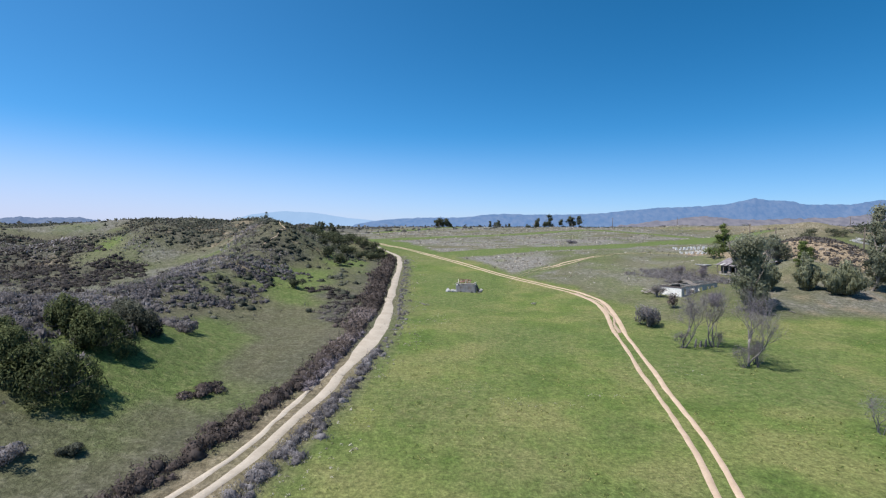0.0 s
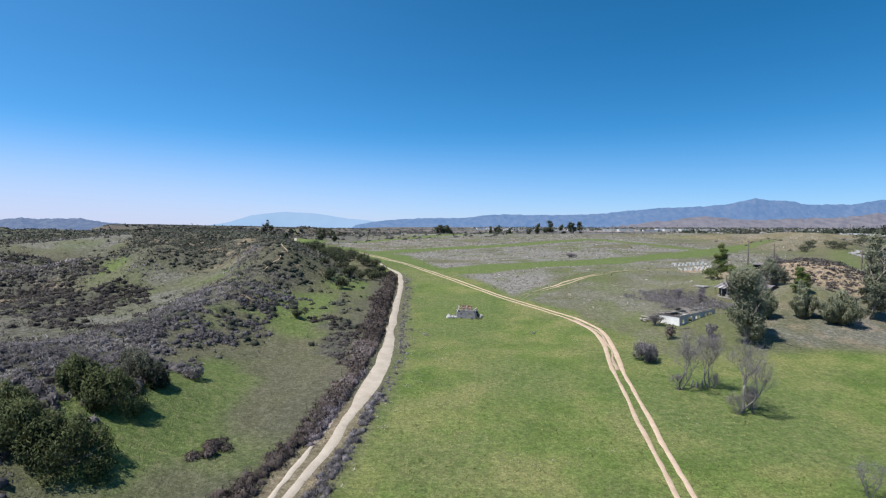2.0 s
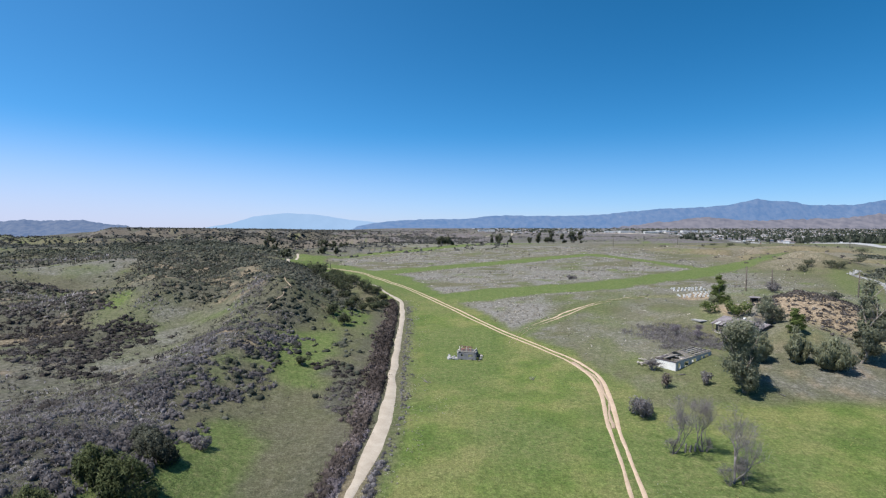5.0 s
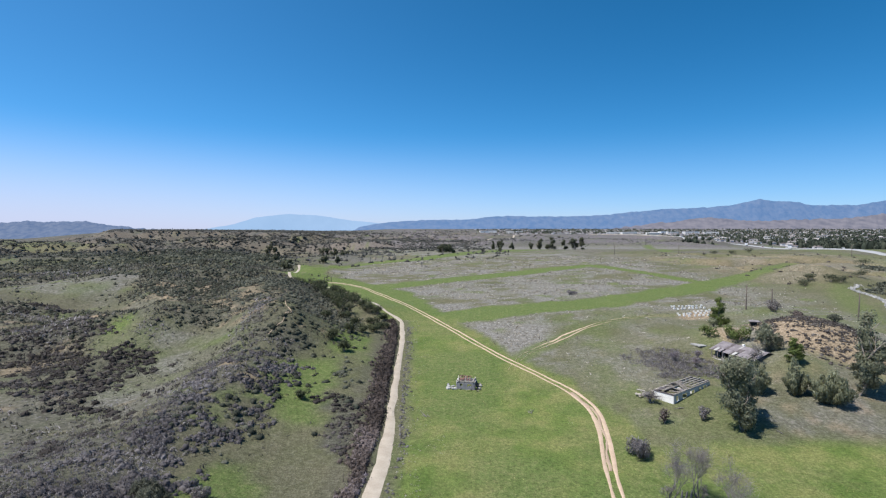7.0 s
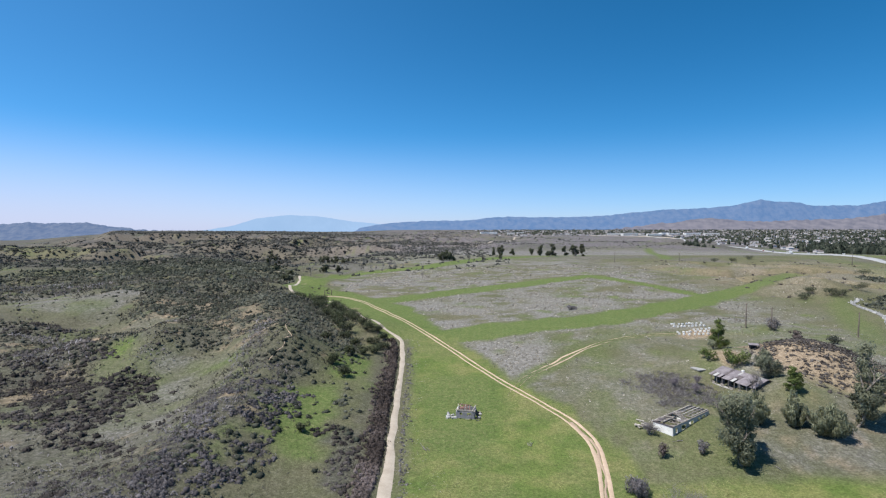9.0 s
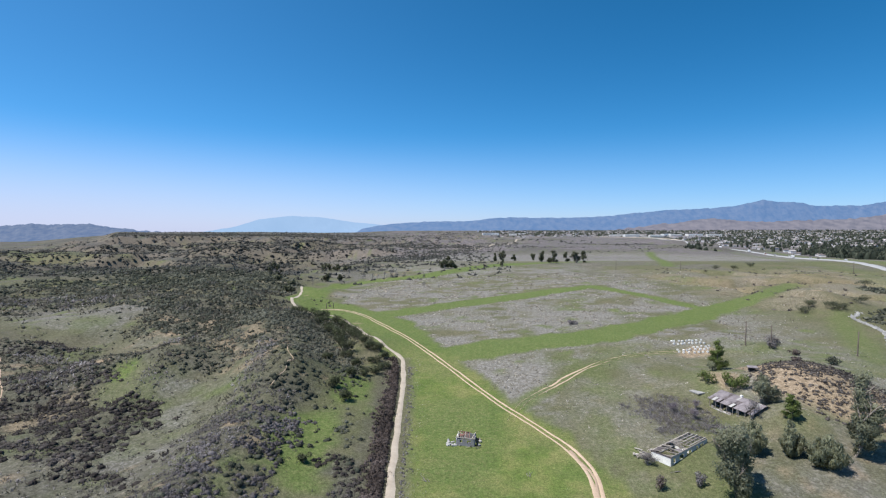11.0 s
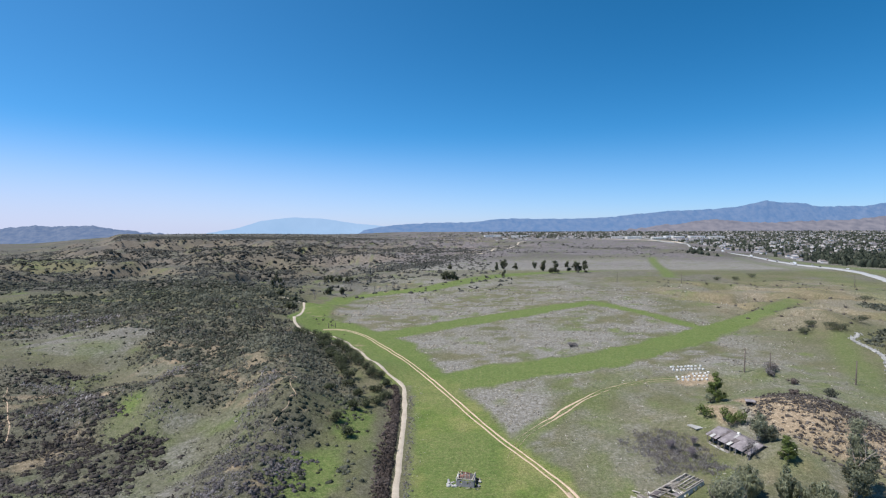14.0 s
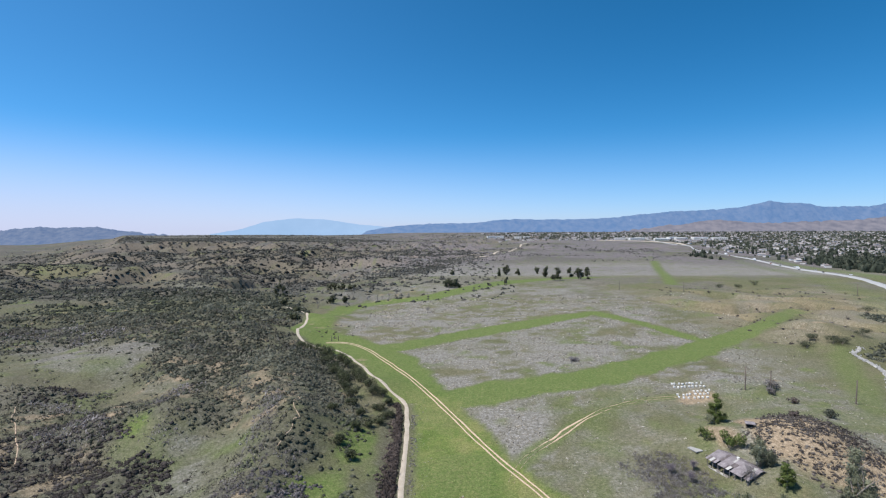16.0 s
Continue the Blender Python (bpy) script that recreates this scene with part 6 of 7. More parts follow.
    part("roof_sheet", boxed((1.6, 1.1, 0.06), pose(5.0, 0.75, high + 0.3, 18, 9, -8)), ROOFING, hut, "broken roof sheet")
    part("roof_sheet", boxed((2.2, 0.9, 0.06), pose(7.6, width - 0.5, high + 0.62, -14, 4, 3)), PALE_WOOD, hut, "pale loose roof sheet")
    for k in range(26):
        inside = k % 3 == 0
        part("fallen_board", boxed((r.uniform(0.8, 2.4), r.uniform(0.16, 0.5), 0.06), pose(r.uniform(0.8, 14.5), r.uniform(0.7, 3.3), 0.2 + 0.035 * k, r.uniform(-16, 16), r.uniform(-22, 22), r.uniform(0, 180))), PLASTER if inside else (PALE_WOOD if k % 3 == 1 else ROOF_DARK), hut)
    # wreckage and dead branches at the white end
    rub = root("rubble_pile", 47.6, 112.9, 20, 0.05, "pile of broken boards and pale debris by the hut", "rubble")
    for k in range(34):
        part("board" if k % 3 else "block", boxed((r.uniform(0.5, 2.0) if k % 3 else 0.5, r.uniform(0.12, 0.4), 0.08 if k % 3 else 0.25), pose(r.gauss(0, 1.6), r.gauss(0, 1.5), 0.1 + 0.02 * k, r.uniform(-20, 20), r.uniform(-20, 20), r.uniform(0, 180))), WHITE if k % 9 == 0 else OLD_WOOD if k % 2 else PALE_WOOD, rub)
    bare_tree(46.4, 109.6, 3.0, 7, "dead grey branches heaped beside the hut", 77, 0.12, "", 1800, TWIGS, "dead_branches", 5)


def build_house():
    """Abandoned low house with a patched roof and a sagging porch."""
    length, depth, high = 14.0, 8.4, 2.75
    z = float(land(78, 135)) - 0.1
    house = root("abandoned_house", 75.7, 140.6, math.degrees(math.atan2(-15, 5.0)), 0, "abandoned low house with patched grey roof and sagging porch", "house", z=z)
    r = random.Random(5)
    # front wall takes the darkened block for the shade under the porch
    front = part("front_wall", placed(wall_geo(length, high, 0.18, ((1.0, 2.2, 0.8, 1.9), (3.4, 4.4, 0, 2.0), (5.6, 7.6, 0.7, 1.9), (9.0, 10.0, 0, 2.0), (11.2, 13.2, 0.8, 1.9))), pose(0, 1.6, 0)), SHADED_BLOCK, house, "grey front wall coloured as in porch shade, with dark openings")
    for x0, x1 in ((1.0, 2.2), (5.6, 7.6), (11.2, 13.2)):
        part("window_frame", joined(boxed((x1 - x0, 0.08, 0.08), pose((x0 + x1) / 2, 1.54, 0.8)), boxed((x1 - x0, 0.08, 0.08), pose((x0 + x1) / 2, 1.54, 1.88)), boxed((0.08, 0.08, 1.1), pose((x0 + x1) / 2, 1.54, 1.35))), OLD_WOOD, front)
    part("back_wall", placed(wall_geo(length, high, 0.18), pose(0, depth, 0)), BLOCK, house)
    # one gable in plain block, the dim one in the darkened copy
    for x, hole in ((0, ()), (length, ((1.4, 3.2, 0.6, 2.1),))):
        part("gable_wall", placed(wall_geo(depth - 1.8, high, 0.18, hole, 1.0), pose(x, 1.7, 0, 0, 0, 90)), BLOCK if x == 0 else SHADED_BLOCK, house)
    # floor darkened to stand for the shade inside
    part("floor", boxed((length, depth, 0.2), pose(length / 2, depth / 2, 0.0)), DARK, house)
    ridge_y, ridge_z = 4.6, high + 1.5
    part("ridge_beam", beam((-0.3, ridge_y, ridge_z - 0.12), (length + 0.3, ridge_y, ridge_z - 0.12), 0.12, 0.16), OLD_WOOD, house)
    for k in range(7):
        x = k * length / 6
        part("rafter", beam((x, -0.1, high - 0.32), (x, ridge_y, ridge_z - 0.1), 0.1), OLD_WOOD, house)
        part("rafter", beam((x, depth + 0.3, high + 0.05), (x, ridge_y, ridge_z - 0.1), 0.1), OLD_WOOD, house)
    # roof in separate sheets, a few lost
    fall = math.degrees(math.atan2(ridge_z - high + 0.32, ridge_y + 0.3))
    back = math.degrees(math.atan2(ridge_z - high - 0.05, depth - ridge_y + 0.3))
    for k in range(20):
        x = 0.1 + (k + 0.5) * (length + 0.4) / 20 - 0.3
        for j in range(3):
            if (k, j) in ((16, 1), (17, 1), (17, 0), (5, 0), (11, 0)):
                continue
            t = (j + 0.5) / 3
            y, zz = -0.3 + t * (ridge_y + 0.3), high - 0.35 + t * (ridge_z - high + 0.35)
            part("roof_sheet", boxed((0.9, (ridge_y + 0.3) / 3 / math.cos(radians(fall)) + 0.08, 0.04), pose(x, y, zz + 0.07 + 0.012 * (k % 3), fall + r.uniform(-0.5, 0.5), r.uniform(-0.7, 0.7), r.uniform(-0.8, 0.8))), CONCRETE if r.random() < 0.08 else (ROOF_DARK if r.random() < 0.22 else ROOFING), house)
        for j in range(2):
            t = (j + 0.5) / 2
            y, zz = ridge_y + t * (depth + 0.3 - ridge_y), ridge_z - t * (ridge_z - high - 0.02)
            part("roof_sheet", boxed((0.9, (depth + 0.3 - ridge_y) / 2 / math.cos(radians(back)) + 0.08, 0.04), pose(x, y, zz + 0.07 + 0.012 * (k % 3), -back + r.uniform(-1, 1), r.uniform(-2, 2), 0)), ROOF_DARK if r.random() < 0.35 else ROOFING, house)
    for k in range(8):
        x = 0.3 + k * (length - 0.6) / 7
        part("porch_post", beam((x, 0.0, -0.4), (x + r.uniform(-0.15, 0.15), 0.0, high - 0.3), 0.13), OLD_WOOD, house)
    part("porch_floor", boxed((length, 1.7, 0.16), pose(length / 2, 0.75, 0.06)), CONCRETE, house)
    for k in range(5):
        part("porch_panel", boxed((r.uniform(0.8, 1.6), 0.08, r.uniform(0.5, 0.9)), pose(1.2 + k * 2.9, -0.02, 0.45)), WHITE if k == 4 else OLD_WOOD, house)
    part("chimney", boxed((0.6, 0.55, 0.8), pose(6.2, ridge_y + 0.4, ridge_z + 0.05)), WHITE, house, "stubby white chimney")
    part("fallen_eave", boxed((2.6, 1.4, 0.08), pose(length + 0.9, 2.2, 1.5, 8, 38, 0)), ROOFING, house, "collapsed sheet leaning on the gable")
    slab = root("concrete_slab", 75.6, 147.5, 20, 0, "cracked pale concrete slab beside the house", "slab")
    part("slab_piece", boxed((2.6, 3.6, 0.3), pose(0, 0, 0.08)), CONCRETE, slab)
    part("slab_piece", boxed((2.0, 1.6, 0.3), pose(2.9, -1.2, 0.05, 0, 3, 8)), CONCRETE, slab)
    shed = root("small_shelter", 95, 152.8, -20, 0.1, "small dark open shelter with a flat roof", "shelter")
    for x, y in ((-1, -0.7), (1, -0.7), (-1, 0.7), (1, 0.7)):
        part("post", beam((x, y, 0), (x, y, 1.5), 0.12), POLE_WOOD, shed)
    part("roof", boxed((2.8, 2.1, 0.12), pose(0, 0, 1.56, 5)), ROOFING, shed)
    part("back_panel", boxed((2.0, 0.06, 1.2), pose(0, 0.7, 0.75)), DARK, shed)


def build_cabin():
    """Small ruin of grey blocks with broken red roof timbers."""
    z = float(land(5.5, 121)) - 0.08
    cabin = root("ruined_cabin", 3.2, 120.6, -9, 0, "small ruined grey block cabin with broken red timbers", "ruin", z=z)
    r = random.Random(8)
    w, d, h = 4.5, 3.6, 2.0
    part("front_wall", placed(wall_geo(w, h, 0.2, ((2.7, 3.7, 0.7, 1.5), (0.9, 1.5, 0.9, 1.5)), 0, 0.9, 4), None), BLOCK, cabin, "weathered grey block wall with a window hole")
    part("back_wall", placed(wall_geo(w, h, 0.2, (), 0, 0.6, 5), pose(0, d, 0)), BLOCK, cabin)
    part("side_wall", placed(wall_geo(d - 0.2, h, 0.2, ((1.0, 1.9, 0, 1.7),), 0, 0.4, 6), pose(w, 0.1, 0, 0, 0, 90)), BLOCK, cabin)
    part("side_wall", placed(wall_geo(d - 0.2, h, 0.2, (), 0, 0.5, 7), pose(0, 0.1, 0, 0, 0, 90)), PALE_BLOCK, cabin)
    # near-black floor carries the dimness within the walls
    part("floor", boxed((w - 0.2, d - 0.2, 0.1), pose(w / 2, d / 2, 0.06)), DARK, cabin)
    part("wall_plate", beam((-0.2, 0.0, h + 0.06), (w + 0.2, 0.0, h + 0.02), 0.16), PALE_WOOD, cabin, "bleached plate on the wall head")
    part("wall_plate", beam((0.1, -0.2, h + 0.1), (0.9, d + 0.2, h + 0.35), 0.16), PALE_WOOD, cabin, "bleached leaning beam")
    part("wall_plate", beam((w - 0.5, -0.3, h + 0.1), (w - 0.1, d + 0.2, h + 0.1), 0.16), PALE_WOOD, cabin, "bleached beam")
    part("ridge_beam", beam((0.4, d * 0.5, h + 1.0), (3.3, d * 0.55, h + 0.75), 0.14), RED_WOOD, cabin)
    for k in range(6):
        x = 0.5 + k * 0.55
        part("roof_timber", beam((x, 0.1 + r.uniform(-0.1, 0.2), h + r.uniform(0.05, 0.15)), (x + r.uniform(-0.3, 0.3), d * 0.52, h + 0.85), 0.15), RED_WOOD if k % 3 else PALE_WOOD, cabin)
    for k in range(3):
        part("cross_timber", beam((0.7 + 0.2 * k, 0.6 + 0.7 * k, h + 0.35 + 0.15 * k), (3.0 + 0.3 * k, 0.5 + 0.8 * k, h + 0.4 + 0.1 * k), 0.1), RED_WOOD if k != 1 else PALE_WOOD, cabin)
    for k in range(4):
        part("roof_board", boxed((0.8, 0.24, 0.04), pose(1.1 + 0.35 * k, 0.7 + 0.2 * k, h + 0.42 + 0.08 * k, 22, r.uniform(-8, 8), r.uniform(-10, 10))), RED_WOOD, cabin)
    # near-black leaning sheet added in place of the shadow right of the cabin
    part("leaning_panel", boxed((0.08, 2.6, 1.6), pose(w + 0.55, 1.6, 0.7, 0, -24, 0)), DARK, cabin)
    for k in range(14):
        part("fallen_board", boxed((r.uniform(0.7, 1.8), r.uniform(0.15, 0.4), 0.06), pose(r.uniform(-0.9, 5.6), -0.5 + r.gauss(0, 0.25) if k % 2 else d + 0.4 + r.gauss(0, 0.3), 0.14 + 0.02 * k, r.uniform(-12, 12), r.uniform(-16, 16), r.uniform(0, 180))), (DARK, OLD_WOOD, ROOF_DARK)[k % 3], cabin)
    for k in range(20):
        bx, by = r.gauss(1.9, 0.7) if k < 14 else r.gauss(8.6, 0.7), r.gauss(121.2, 1.0)
        s = r.uniform(0.45, 1.0)
        bm = bmesh.new()
        bmesh.ops.create_icosphere(bm, subdivisions=1, radius=s / 2)
        for v in bm.verts:
            v.co *= r.uniform(0.75, 1.2)
            v.co.z *= 0.75
        me = bpy.data.meshes.new("rubble_stone")
        bm.to_mesh(me)
        bm.free()
        me.materials.append(CONCRETE if k % 3 else BLOCK)
        ob = tagged(new("rubble_stone", me), "broken pale stone block lying in the grass", "stone", "stones round the cabin")
        ob.matrix_basis = pose(bx, by, float(land(bx, by)) + s * 0.2, 0, 0, r.uniform(0, 360))


def build_poles():
    for x, y, tall, lean in ((117.5, 195.5, 9.5, 1.0), (126, 193, 8.2, -1), (149.5, 181, 9.0, 2.5), (247, 385, 9, 0), (328, 411, 9, 0), (192, 281, 9, 0), (200, 436, 9, 0), (150, 452, 9, 1)):
        p = root("utility_pole", x, y, 25, 0.6, "dark wooden utility pole standing on the slope", "utility pole", "utility poles")
        p.rotation_euler[1] = radians(lean)
        g = Geo()
        g.tube([(0, 0, 0), (0, 0, tall * 0.5), (0, 0, tall + 0.6)], [0.26, 0.22, 0.17], 9)
        part("shaft", g, POLE_WOOD, p, "", True)
        part("crossarm", boxed((1.5, 0.1, 0.12), pose(0, 0.14, tall + 0.1)), POLE_WOOD, p)
        for k in (-0.6, 0.0, 0.6):
            g = Geo()
            g.tube([(k, 0.14, tall + 0.16), (k, 0.14, tall + 0.24), (k, 0.14, tall + 0.32)], [0.05, 0.07, 0.03], 7)
            part("insulator", g, DARK, p, "", True)
    # fence along the trail's uphill side
    r = random.Random(4)
    g = Geo()
    g.tube([(0, 0, -0.2), (0.01, 0, 0.7), (0, 0.02, 1.45)], [0.05, 0.05, 0.045], 6)
    me = g.mesh("fence_post", POLE_WOOD, True)
    for k in range(12):
        y = 73 + k * 4.6
        x = float(trail_x(y)) - 5.2
        ob = tagged(new("fence_post", me), "thin weathered fence post above the trail brush", "fence post", "fence posts along the trail")
        ob.matrix_basis = pose(x, y, float(land(x, y)), r.uniform(-3, 3), r.uniform(-3, 3), 0)
    for x, y in ((-65.8, 272.4), (-62.2, 272.8)):
        post = root("gate_post", x, y, 0, 0.2, "dark upright gate post beside the farm track", "gate post", "gate posts")
        g = Geo()
        g.tube([(0, 0, 0), (0, 0, 1.6), (0, 0, 3.0)], [0.22, 0.2, 0.2], 8)
        part("post", g, POLE_WOOD, post, "", True)
        part("cap", boxed((0.44, 0.44, 0.12), pose(0, 0, 3.06)), POLE_WOOD, post)


def build_hives():
    r = random.Random(6)
    first = None
    spots = [(92 + i * 1.5, y) for y in (201.0, 203.8) for i in range(9)] + [(98 + i * 1.5, 197.2) for i in range(5)] + [(90.5 + i * 1.75, 194.2) for i in range(8)] + [(90 + i * 1.8, 191.4) for i in range(7)]
    for k, (x, y) in enumerate(spots):
        x, y = x + r.uniform(-0.35, 0.35), y + r.uniform(-0.5, 0.5)
        if first is None:
            first = root("beehive", x, y, 10, 0.0, "white stacked wooden beehive box on bare earth", "beehive", "beehives")
            part("stand", boxed((0.62, 0.7, 0.12), pose(0, 0, 0.06)), OLD_WOOD, first)
            part("brood_box", boxed((0.62, 0.7, 0.3), pose(0, 0, 0.27)), WHITE, first)
            part("honey_box", boxed((0.6, 0.68, 0.2), pose(0, 0, 0.52)), WHITE, first)
            part("lid", boxed((0.7, 0.78, 0.07), pose(0, 0, 0.65)), WHITE, first)
            continue
        copy_thing(first, pose(x, y, float(land(x, y)), 0, 0, r.uniform(-20, 20)))


def build_odds():
    r = random.Random(9)
    for x, y, n, lab in ((19, 106.5, 4, "pale dead branch lying in the meadow"), (-3.5, 104, 5, "bleached fallen branch at the meadow's edge"), (63, 100, 2, "pale plank lying in the grass"), (66, 96, 2, "pale plank lying in the grass"), (52.5, 106, 3, "small heap of broken branches")):
        t = root("dead_branch", x, y, r.uniform(0, 180), 0.02, lab, "dead branch")
        for _ in range(n):
            a = Vector((r.uniform(-1, 1), r.uniform(-0.4, 0.4), 0.08))
            b = a + Vector((r.uniform(0.8, 2.2), r.uniform(-0.7, 0.7), r.uniform(0, 0.35)))
            g = Geo()
            g.tube([a, (a + b) / 2 + Vector((0, 0.1, 0.06)), b], [0.07, 0.055, 0.02], 6)
            part("branch", g, DEAD_BARK, t, "", True)
    # low ruin on the far terrace
    far = root("far_ruin", -40, 480, 0, 0.2, "small pale ruined hut on the far terrace", "ruin")
    part("wall", wall_geo(5, 2.6, 0.3, ((1.6, 2.6, 0.8, 1.8),), 0, 0.9, 3), PLASTER, far)
    part("side_wall", placed(wall_geo(4, 2.6, 0.3, (), 0, 1.2, 4), pose(0, 0.2, 0, 0, 0, 90)), BLOCK, far)


# ---- the far town and freeway ----
def gabled(geo, x, y, z, w, d, h, turn, rise):
    c, s = math.cos(turn), math.sin(turn)
    v = np.array([(-w, -d, 0), (w, -d, 0), (w, d, 0), (-w, d, 0), (-w, -d, h), (w, -d, h), (w, d, h), (-w, d, h)], float)
    v[:, :2] = v[:, :2] @ np.array([[c, s], [-s, c]]) / 2
    geo.add(v + (x, y, z), quads=[(0, 1, 5, 4), (1, 2, 6, 5), (2, 3, 7, 6), (3, 0, 4, 7)])


def roofed(geo, x, y, z, w, d, turn, rise, tone):
    c, s = math.cos(turn), math.sin(turn)
    w, d = w * 1.1, d * 1.15
    v = np.array([(-w, -d, 0), (w, -d, 0), (w, d, 0), (-w, d, 0), (-w * 0.8, 0, rise * 2), (w * 0.8, 0, rise * 2)], float)
    v[:, 2] /= 2
    v[:, :2] = v[:, :2] @ np.array([[c, s], [-s, c]]) / 2
    geo.add(v + (x, y, z), tris=[(1, 2, 5), (3, 0, 4)], quads=[(0, 1, 5, 4), (2, 3, 4, 5), (3, 2, 1, 0)], tone=tone)


def in_town(x, y):
    """Beyond the freeway to the east, and along the far plain."""
    side = x - np.interp(y, [p[1] for p in FREEWAY], [p[0] for p in FREEWAY])
    return np.maximum(step(45, 75, side), step(2350, 2500, y) * step(150, 500, x)) * step(560, 700, y - 0.0 * x)


def build_town():
    walls, roofs, trees = Geo(), Geo(), Geo()
    x, y = scatter(6400, 100, 3900, 620, 4300, lambda x, y: in_town(x, y) * step(0.3, 0.5, fnoise(x, y, 160, 81)) * (np.abs(x) < y * 1.0 + 150) * 0.62, 21)
    for k in range(len(x)):
        w, d, h = rng.uniform(9, 17), rng.uniform(7, 11), rng.uniform(2.8, 4.6)
        turn, z = rng.uniform(0, 3.14), float(land(x[k], y[k]))
        gabled(walls, x[k], y[k], z - 0.5, w, d, h + 0.5, turn, 0)
        roofed(roofs, x[k], y[k], z + h, w, d, turn, rng.uniform(1.2, 2.4), rng.uniform(0, 1))
    stuff("town_walls", walls, TOWN_WALL, "pale walls of the distant town's houses", "houses")
    stuff("town_roofs", roofs, TOWN_ROOF, "grey and brown roofs of the distant town", "roofs")
    x, y = scatter(22000, 100, 3900, 600, 4400, lambda x, y: in_town(x, y) * (0.6 + 0.4 * step(0.4, 0.6, fnoise(x, y, 120, 83))) * (np.abs(x) < y * 1.0 + 150) * (1 - 0.9 * step(2200, 2350, y) * step(2700, 2560, y) * step(1350, 1250, x)), 22)
    r = rng.uniform(2.5, 6.5, len(x))
    near = y < 1500
    bushes(trees, x[near], y[near], r[near], r[near] * rng.uniform(1.5, 3.4, near.sum()), 7, 0.38)
    bushes(trees, x[~near], y[~near], r[~near] * 1.3, r[~near] * rng.uniform(1.6, 2.6, (~near).sum()), 1, 0.6)
    # the belt of tall trees beside the freeway and clumps at the terrace's rim
    x, y = scatter(2900, 480, 900, 600, 1000, lambda x, y: step(60, 110, x - np.interp(y, [p[1] for p in FREEWAY], [p[0] for p in FREEWAY])) * step(330, 200, x - np.interp(y, [p[1] for p in FREEWAY], [p[0] for p in FREEWAY])), 23)
    r = rng.uniform(3, 7, len(x))
    bushes(trees, x, y, r, r * rng.uniform(1.8, 3.2, len(x)), 18, 0.26)
    x, y = scatter(60, 490, 610, 1000, 1240, lambda x, y: step(40, 10, off_line(x, y, ((500, 1040), (590, 1200)))), 24)
    r = rng.uniform(3, 6, len(x))
    bushes(trees, x, y, r, r * 2.4, 14, 0.28)
    stuff("town_trees", trees, CITY_LEAF, "trees among the houses of the distant town", "trees")
    r = random.Random(12)
    for k in range(16):
        x, y = (850 + k * 46 + r.uniform(-10, 10), 2560 + r.uniform(-120, 140)) if k < 11 else (215 + (k - 11) * 52, 2950 + r.uniform(-60, 60))
        w, d, h = r.uniform(38, 80), 26, r.uniform(8, 13)
        b = root("warehouse", x, y, r.uniform(-14, 14), 1, "long white commercial building on the far plain", "building", "white buildings")
        wall = part("wall", boxed((w, d, h), pose(0, 0, h / 2)), WHITE, b)
        part("roof", boxed((w + 1, d + 1, 0.9), pose(0, 0, h + 0.47)), RUST if k == 9 else WHITE, b)
        for j in range(int(w / 9)):
            part("window", boxed((4.5, 0.3, 2.6), pose(-w / 2 + 6 + j * 9, -d / 2 - 0.12, h * 0.45)), DARK, wall)


def build_creek_stones():
    g = Geo()
    line = resample(WASH, 0.45)
    for p in line:
        for _ in range(2):
            x, y = p[0] + rng.normal() * 0.7, p[1] + rng.normal() * 0.7
            a, b, c = rng.uniform(0.25, 0.8, 3)
            g.box((a, b, c * 0.7), pose(x, y, float(land(x, y)) + 0.3, rng.uniform(-20, 20), rng.uniform(-20, 20), rng.uniform(0, 180)), 0.75)
    stuff("creek_stones", g, STONE_WASH, "pale broken stones lying along the dry creek", "stones")


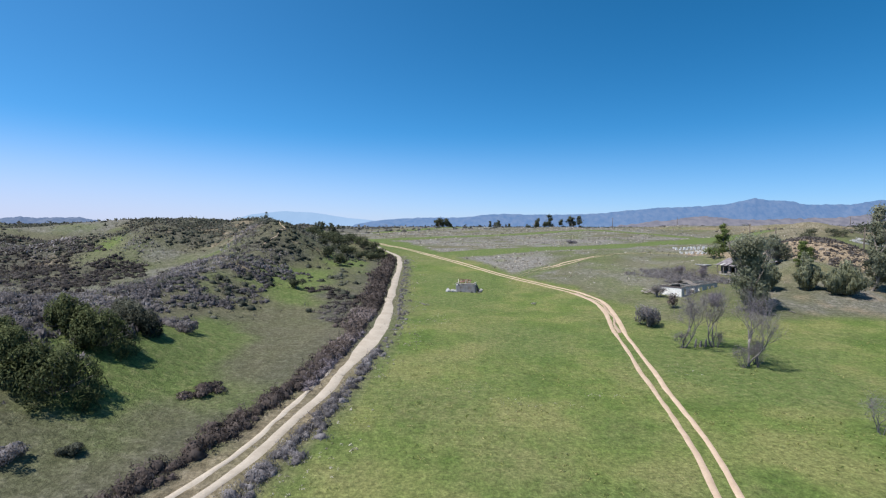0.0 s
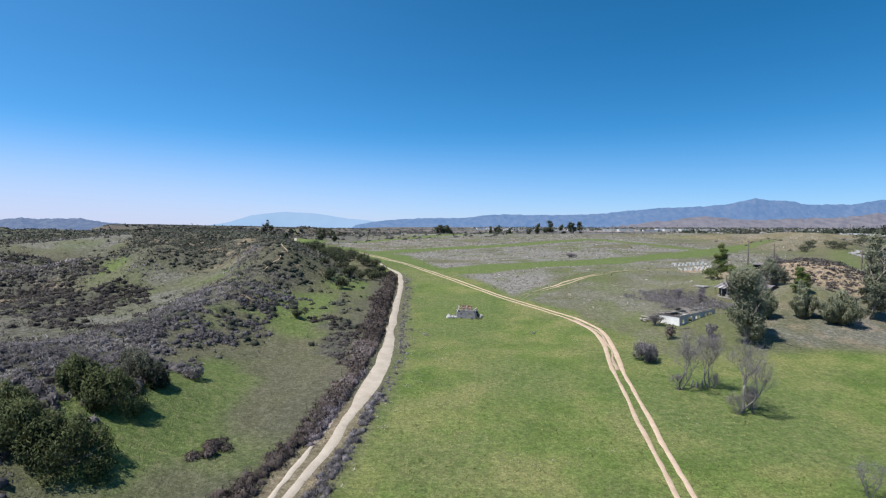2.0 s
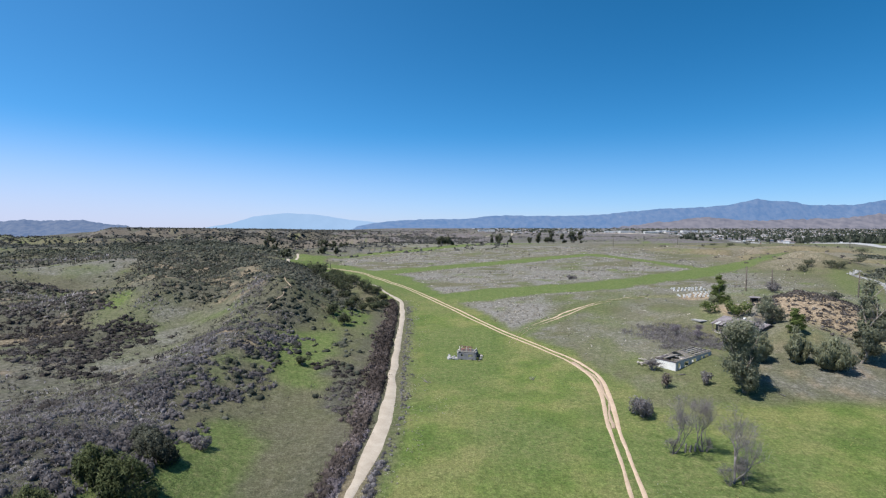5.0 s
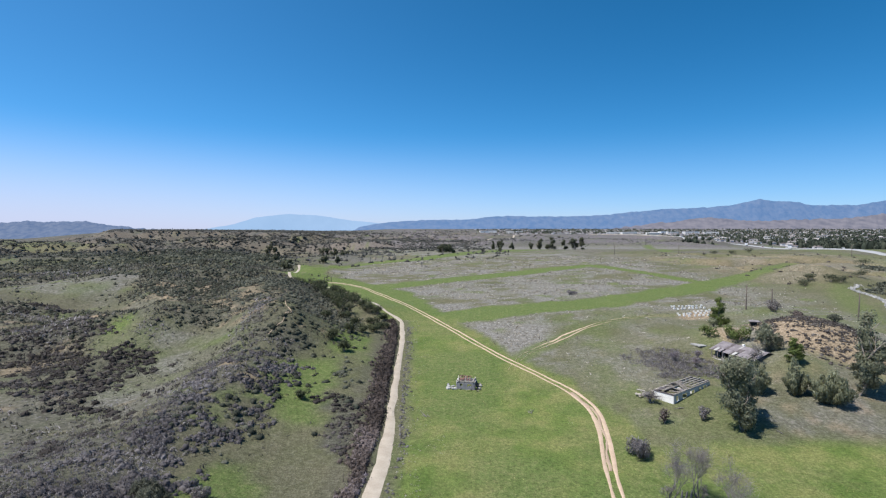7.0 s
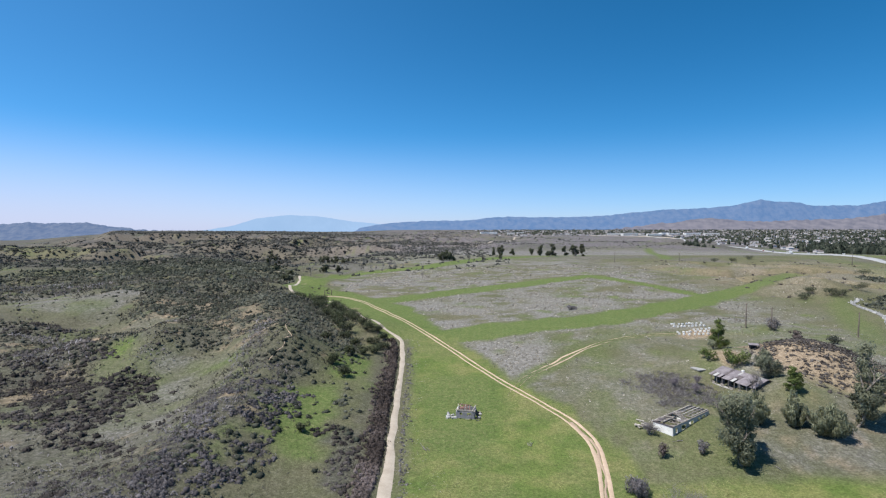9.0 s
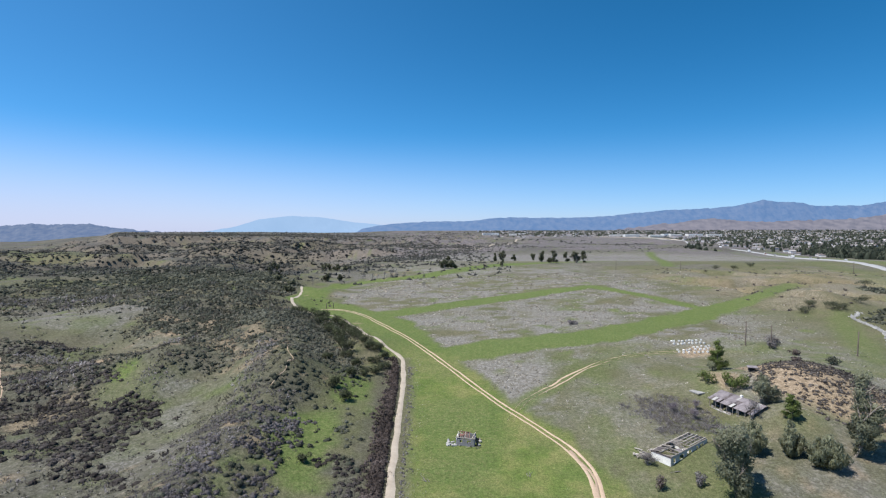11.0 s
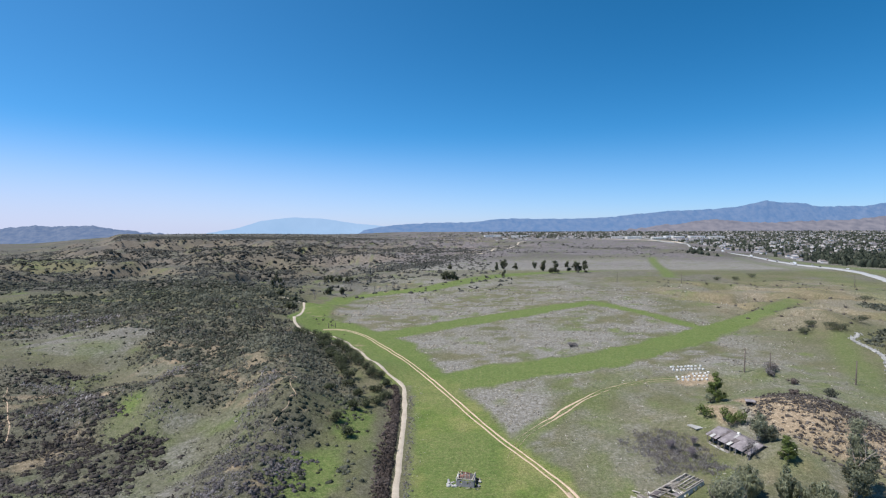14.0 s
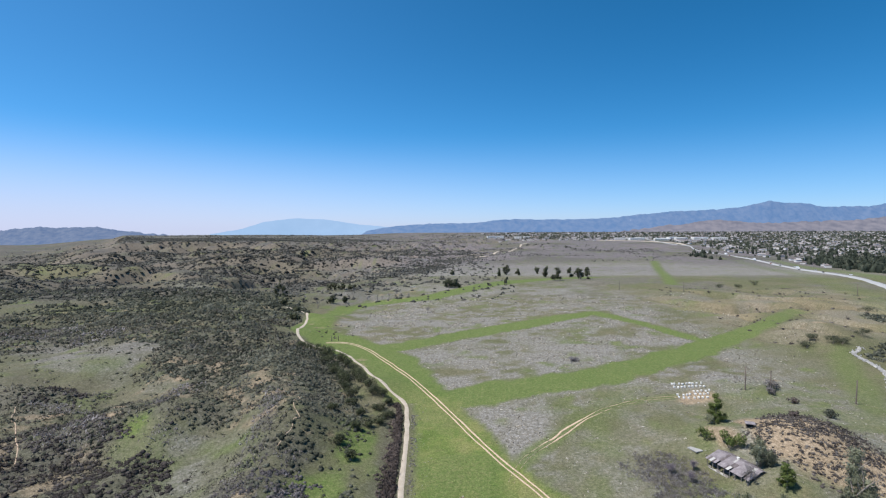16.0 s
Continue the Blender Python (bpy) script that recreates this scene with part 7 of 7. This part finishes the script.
def build_vehicles():
    r = random.Random(14)
    line = resample(FREEWAY, 1.0)
    paint = [plain("car_" + n, lo, hi, 1.0, 0.35, 5, 0.001) for n, lo, hi in (("white", (0.7, 0.7, 0.7), (0.8, 0.8, 0.8)), ("black", (0.02, 0.02, 0.02), (0.04, 0.04, 0.04)), ("silver", (0.4, 0.4, 0.42), (0.5, 0.5, 0.52)), ("red", (0.3, 0.03, 0.02), (0.35, 0.05, 0.03)))]
    for k, s in enumerate((120, 180, 255, 300, 365, 405, 450, 470, 520, 590, 680, 760, 820, 905, 1000, 1100)):
        p, q = line[s + 170], line[s + 172]
        way = math.degrees(math.atan2(q[1] - p[1], q[0] - p[0]))
        big = k in (3, 9, 12)
        side = 5.5 if k % 2 else -5.5
        nx, ny = -math.sin(radians(way)) * side, math.cos(radians(way)) * side
        x, y = p[0] + nx, p[1] + ny
        z = float(land(x, y)) + 1.2
        car = root("truck" if big else "car", x, y, way, 0, ("white box truck" if big else "car") + " driving on the distant freeway", "truck" if big else "car", "freeway traffic", z=z)
        m = paint[0] if big else paint[k % 4]
        if big:
            part("cargo_box", boxed((9, 2.5, 2.7), pose(-1, 0, 2.3)), m, car)
            part("cab", boxed((2.2, 2.3, 2.2), pose(4.9, 0, 1.7), 0.9), m, car)
        else:
            part("body", boxed((4.5, 1.8, 0.75), pose(0, 0, 0.7), 0.96), m, car)
            part("cabin", boxed((2.6, 1.6, 0.6), pose(-0.2, 0, 1.36), 0.8), DARK, car)
        for a, b in ((-1, -1), (-1, 1), (1, -1), (1, 1)):
            g = Geo()
            wy = b * (1.15 if big else 0.85)
            wx = a * (3.8 if big else 1.4)
            g.tube([(wx, wy - 0.12, 0.35), (wx, wy + 0.12, 0.35)], [0.36, 0.36], 10)
            part("wheel", g, RUBBER, car)


PLASTER = plain("old_plaster", (0.42, 0.38, 0.30), (0.62, 0.58, 0.48), 1.5, 0.9, 12, 0.01)
PALE_WOOD = plain("bleached_wood", (0.26, 0.23, 0.20), (0.46, 0.42, 0.37), 2.5, 0.9, 22, 0.01)
TOWN_WALL = plain("town_wall", (0.38, 0.36, 0.345), (0.68, 0.655, 0.64), 0.02, 0.9, 0.2, 0.0)
TOWN_ROOF = leafy("town_roof", (0.12, 0.10, 0.095), (0.22, 0.195, 0.185), (0.42, 0.39, 0.375), 0.0)
build_hut()
build_house()
build_cabin()
build_poles()
build_hives()
build_odds()
build_town()
build_vehicles()
build_creek_stones()
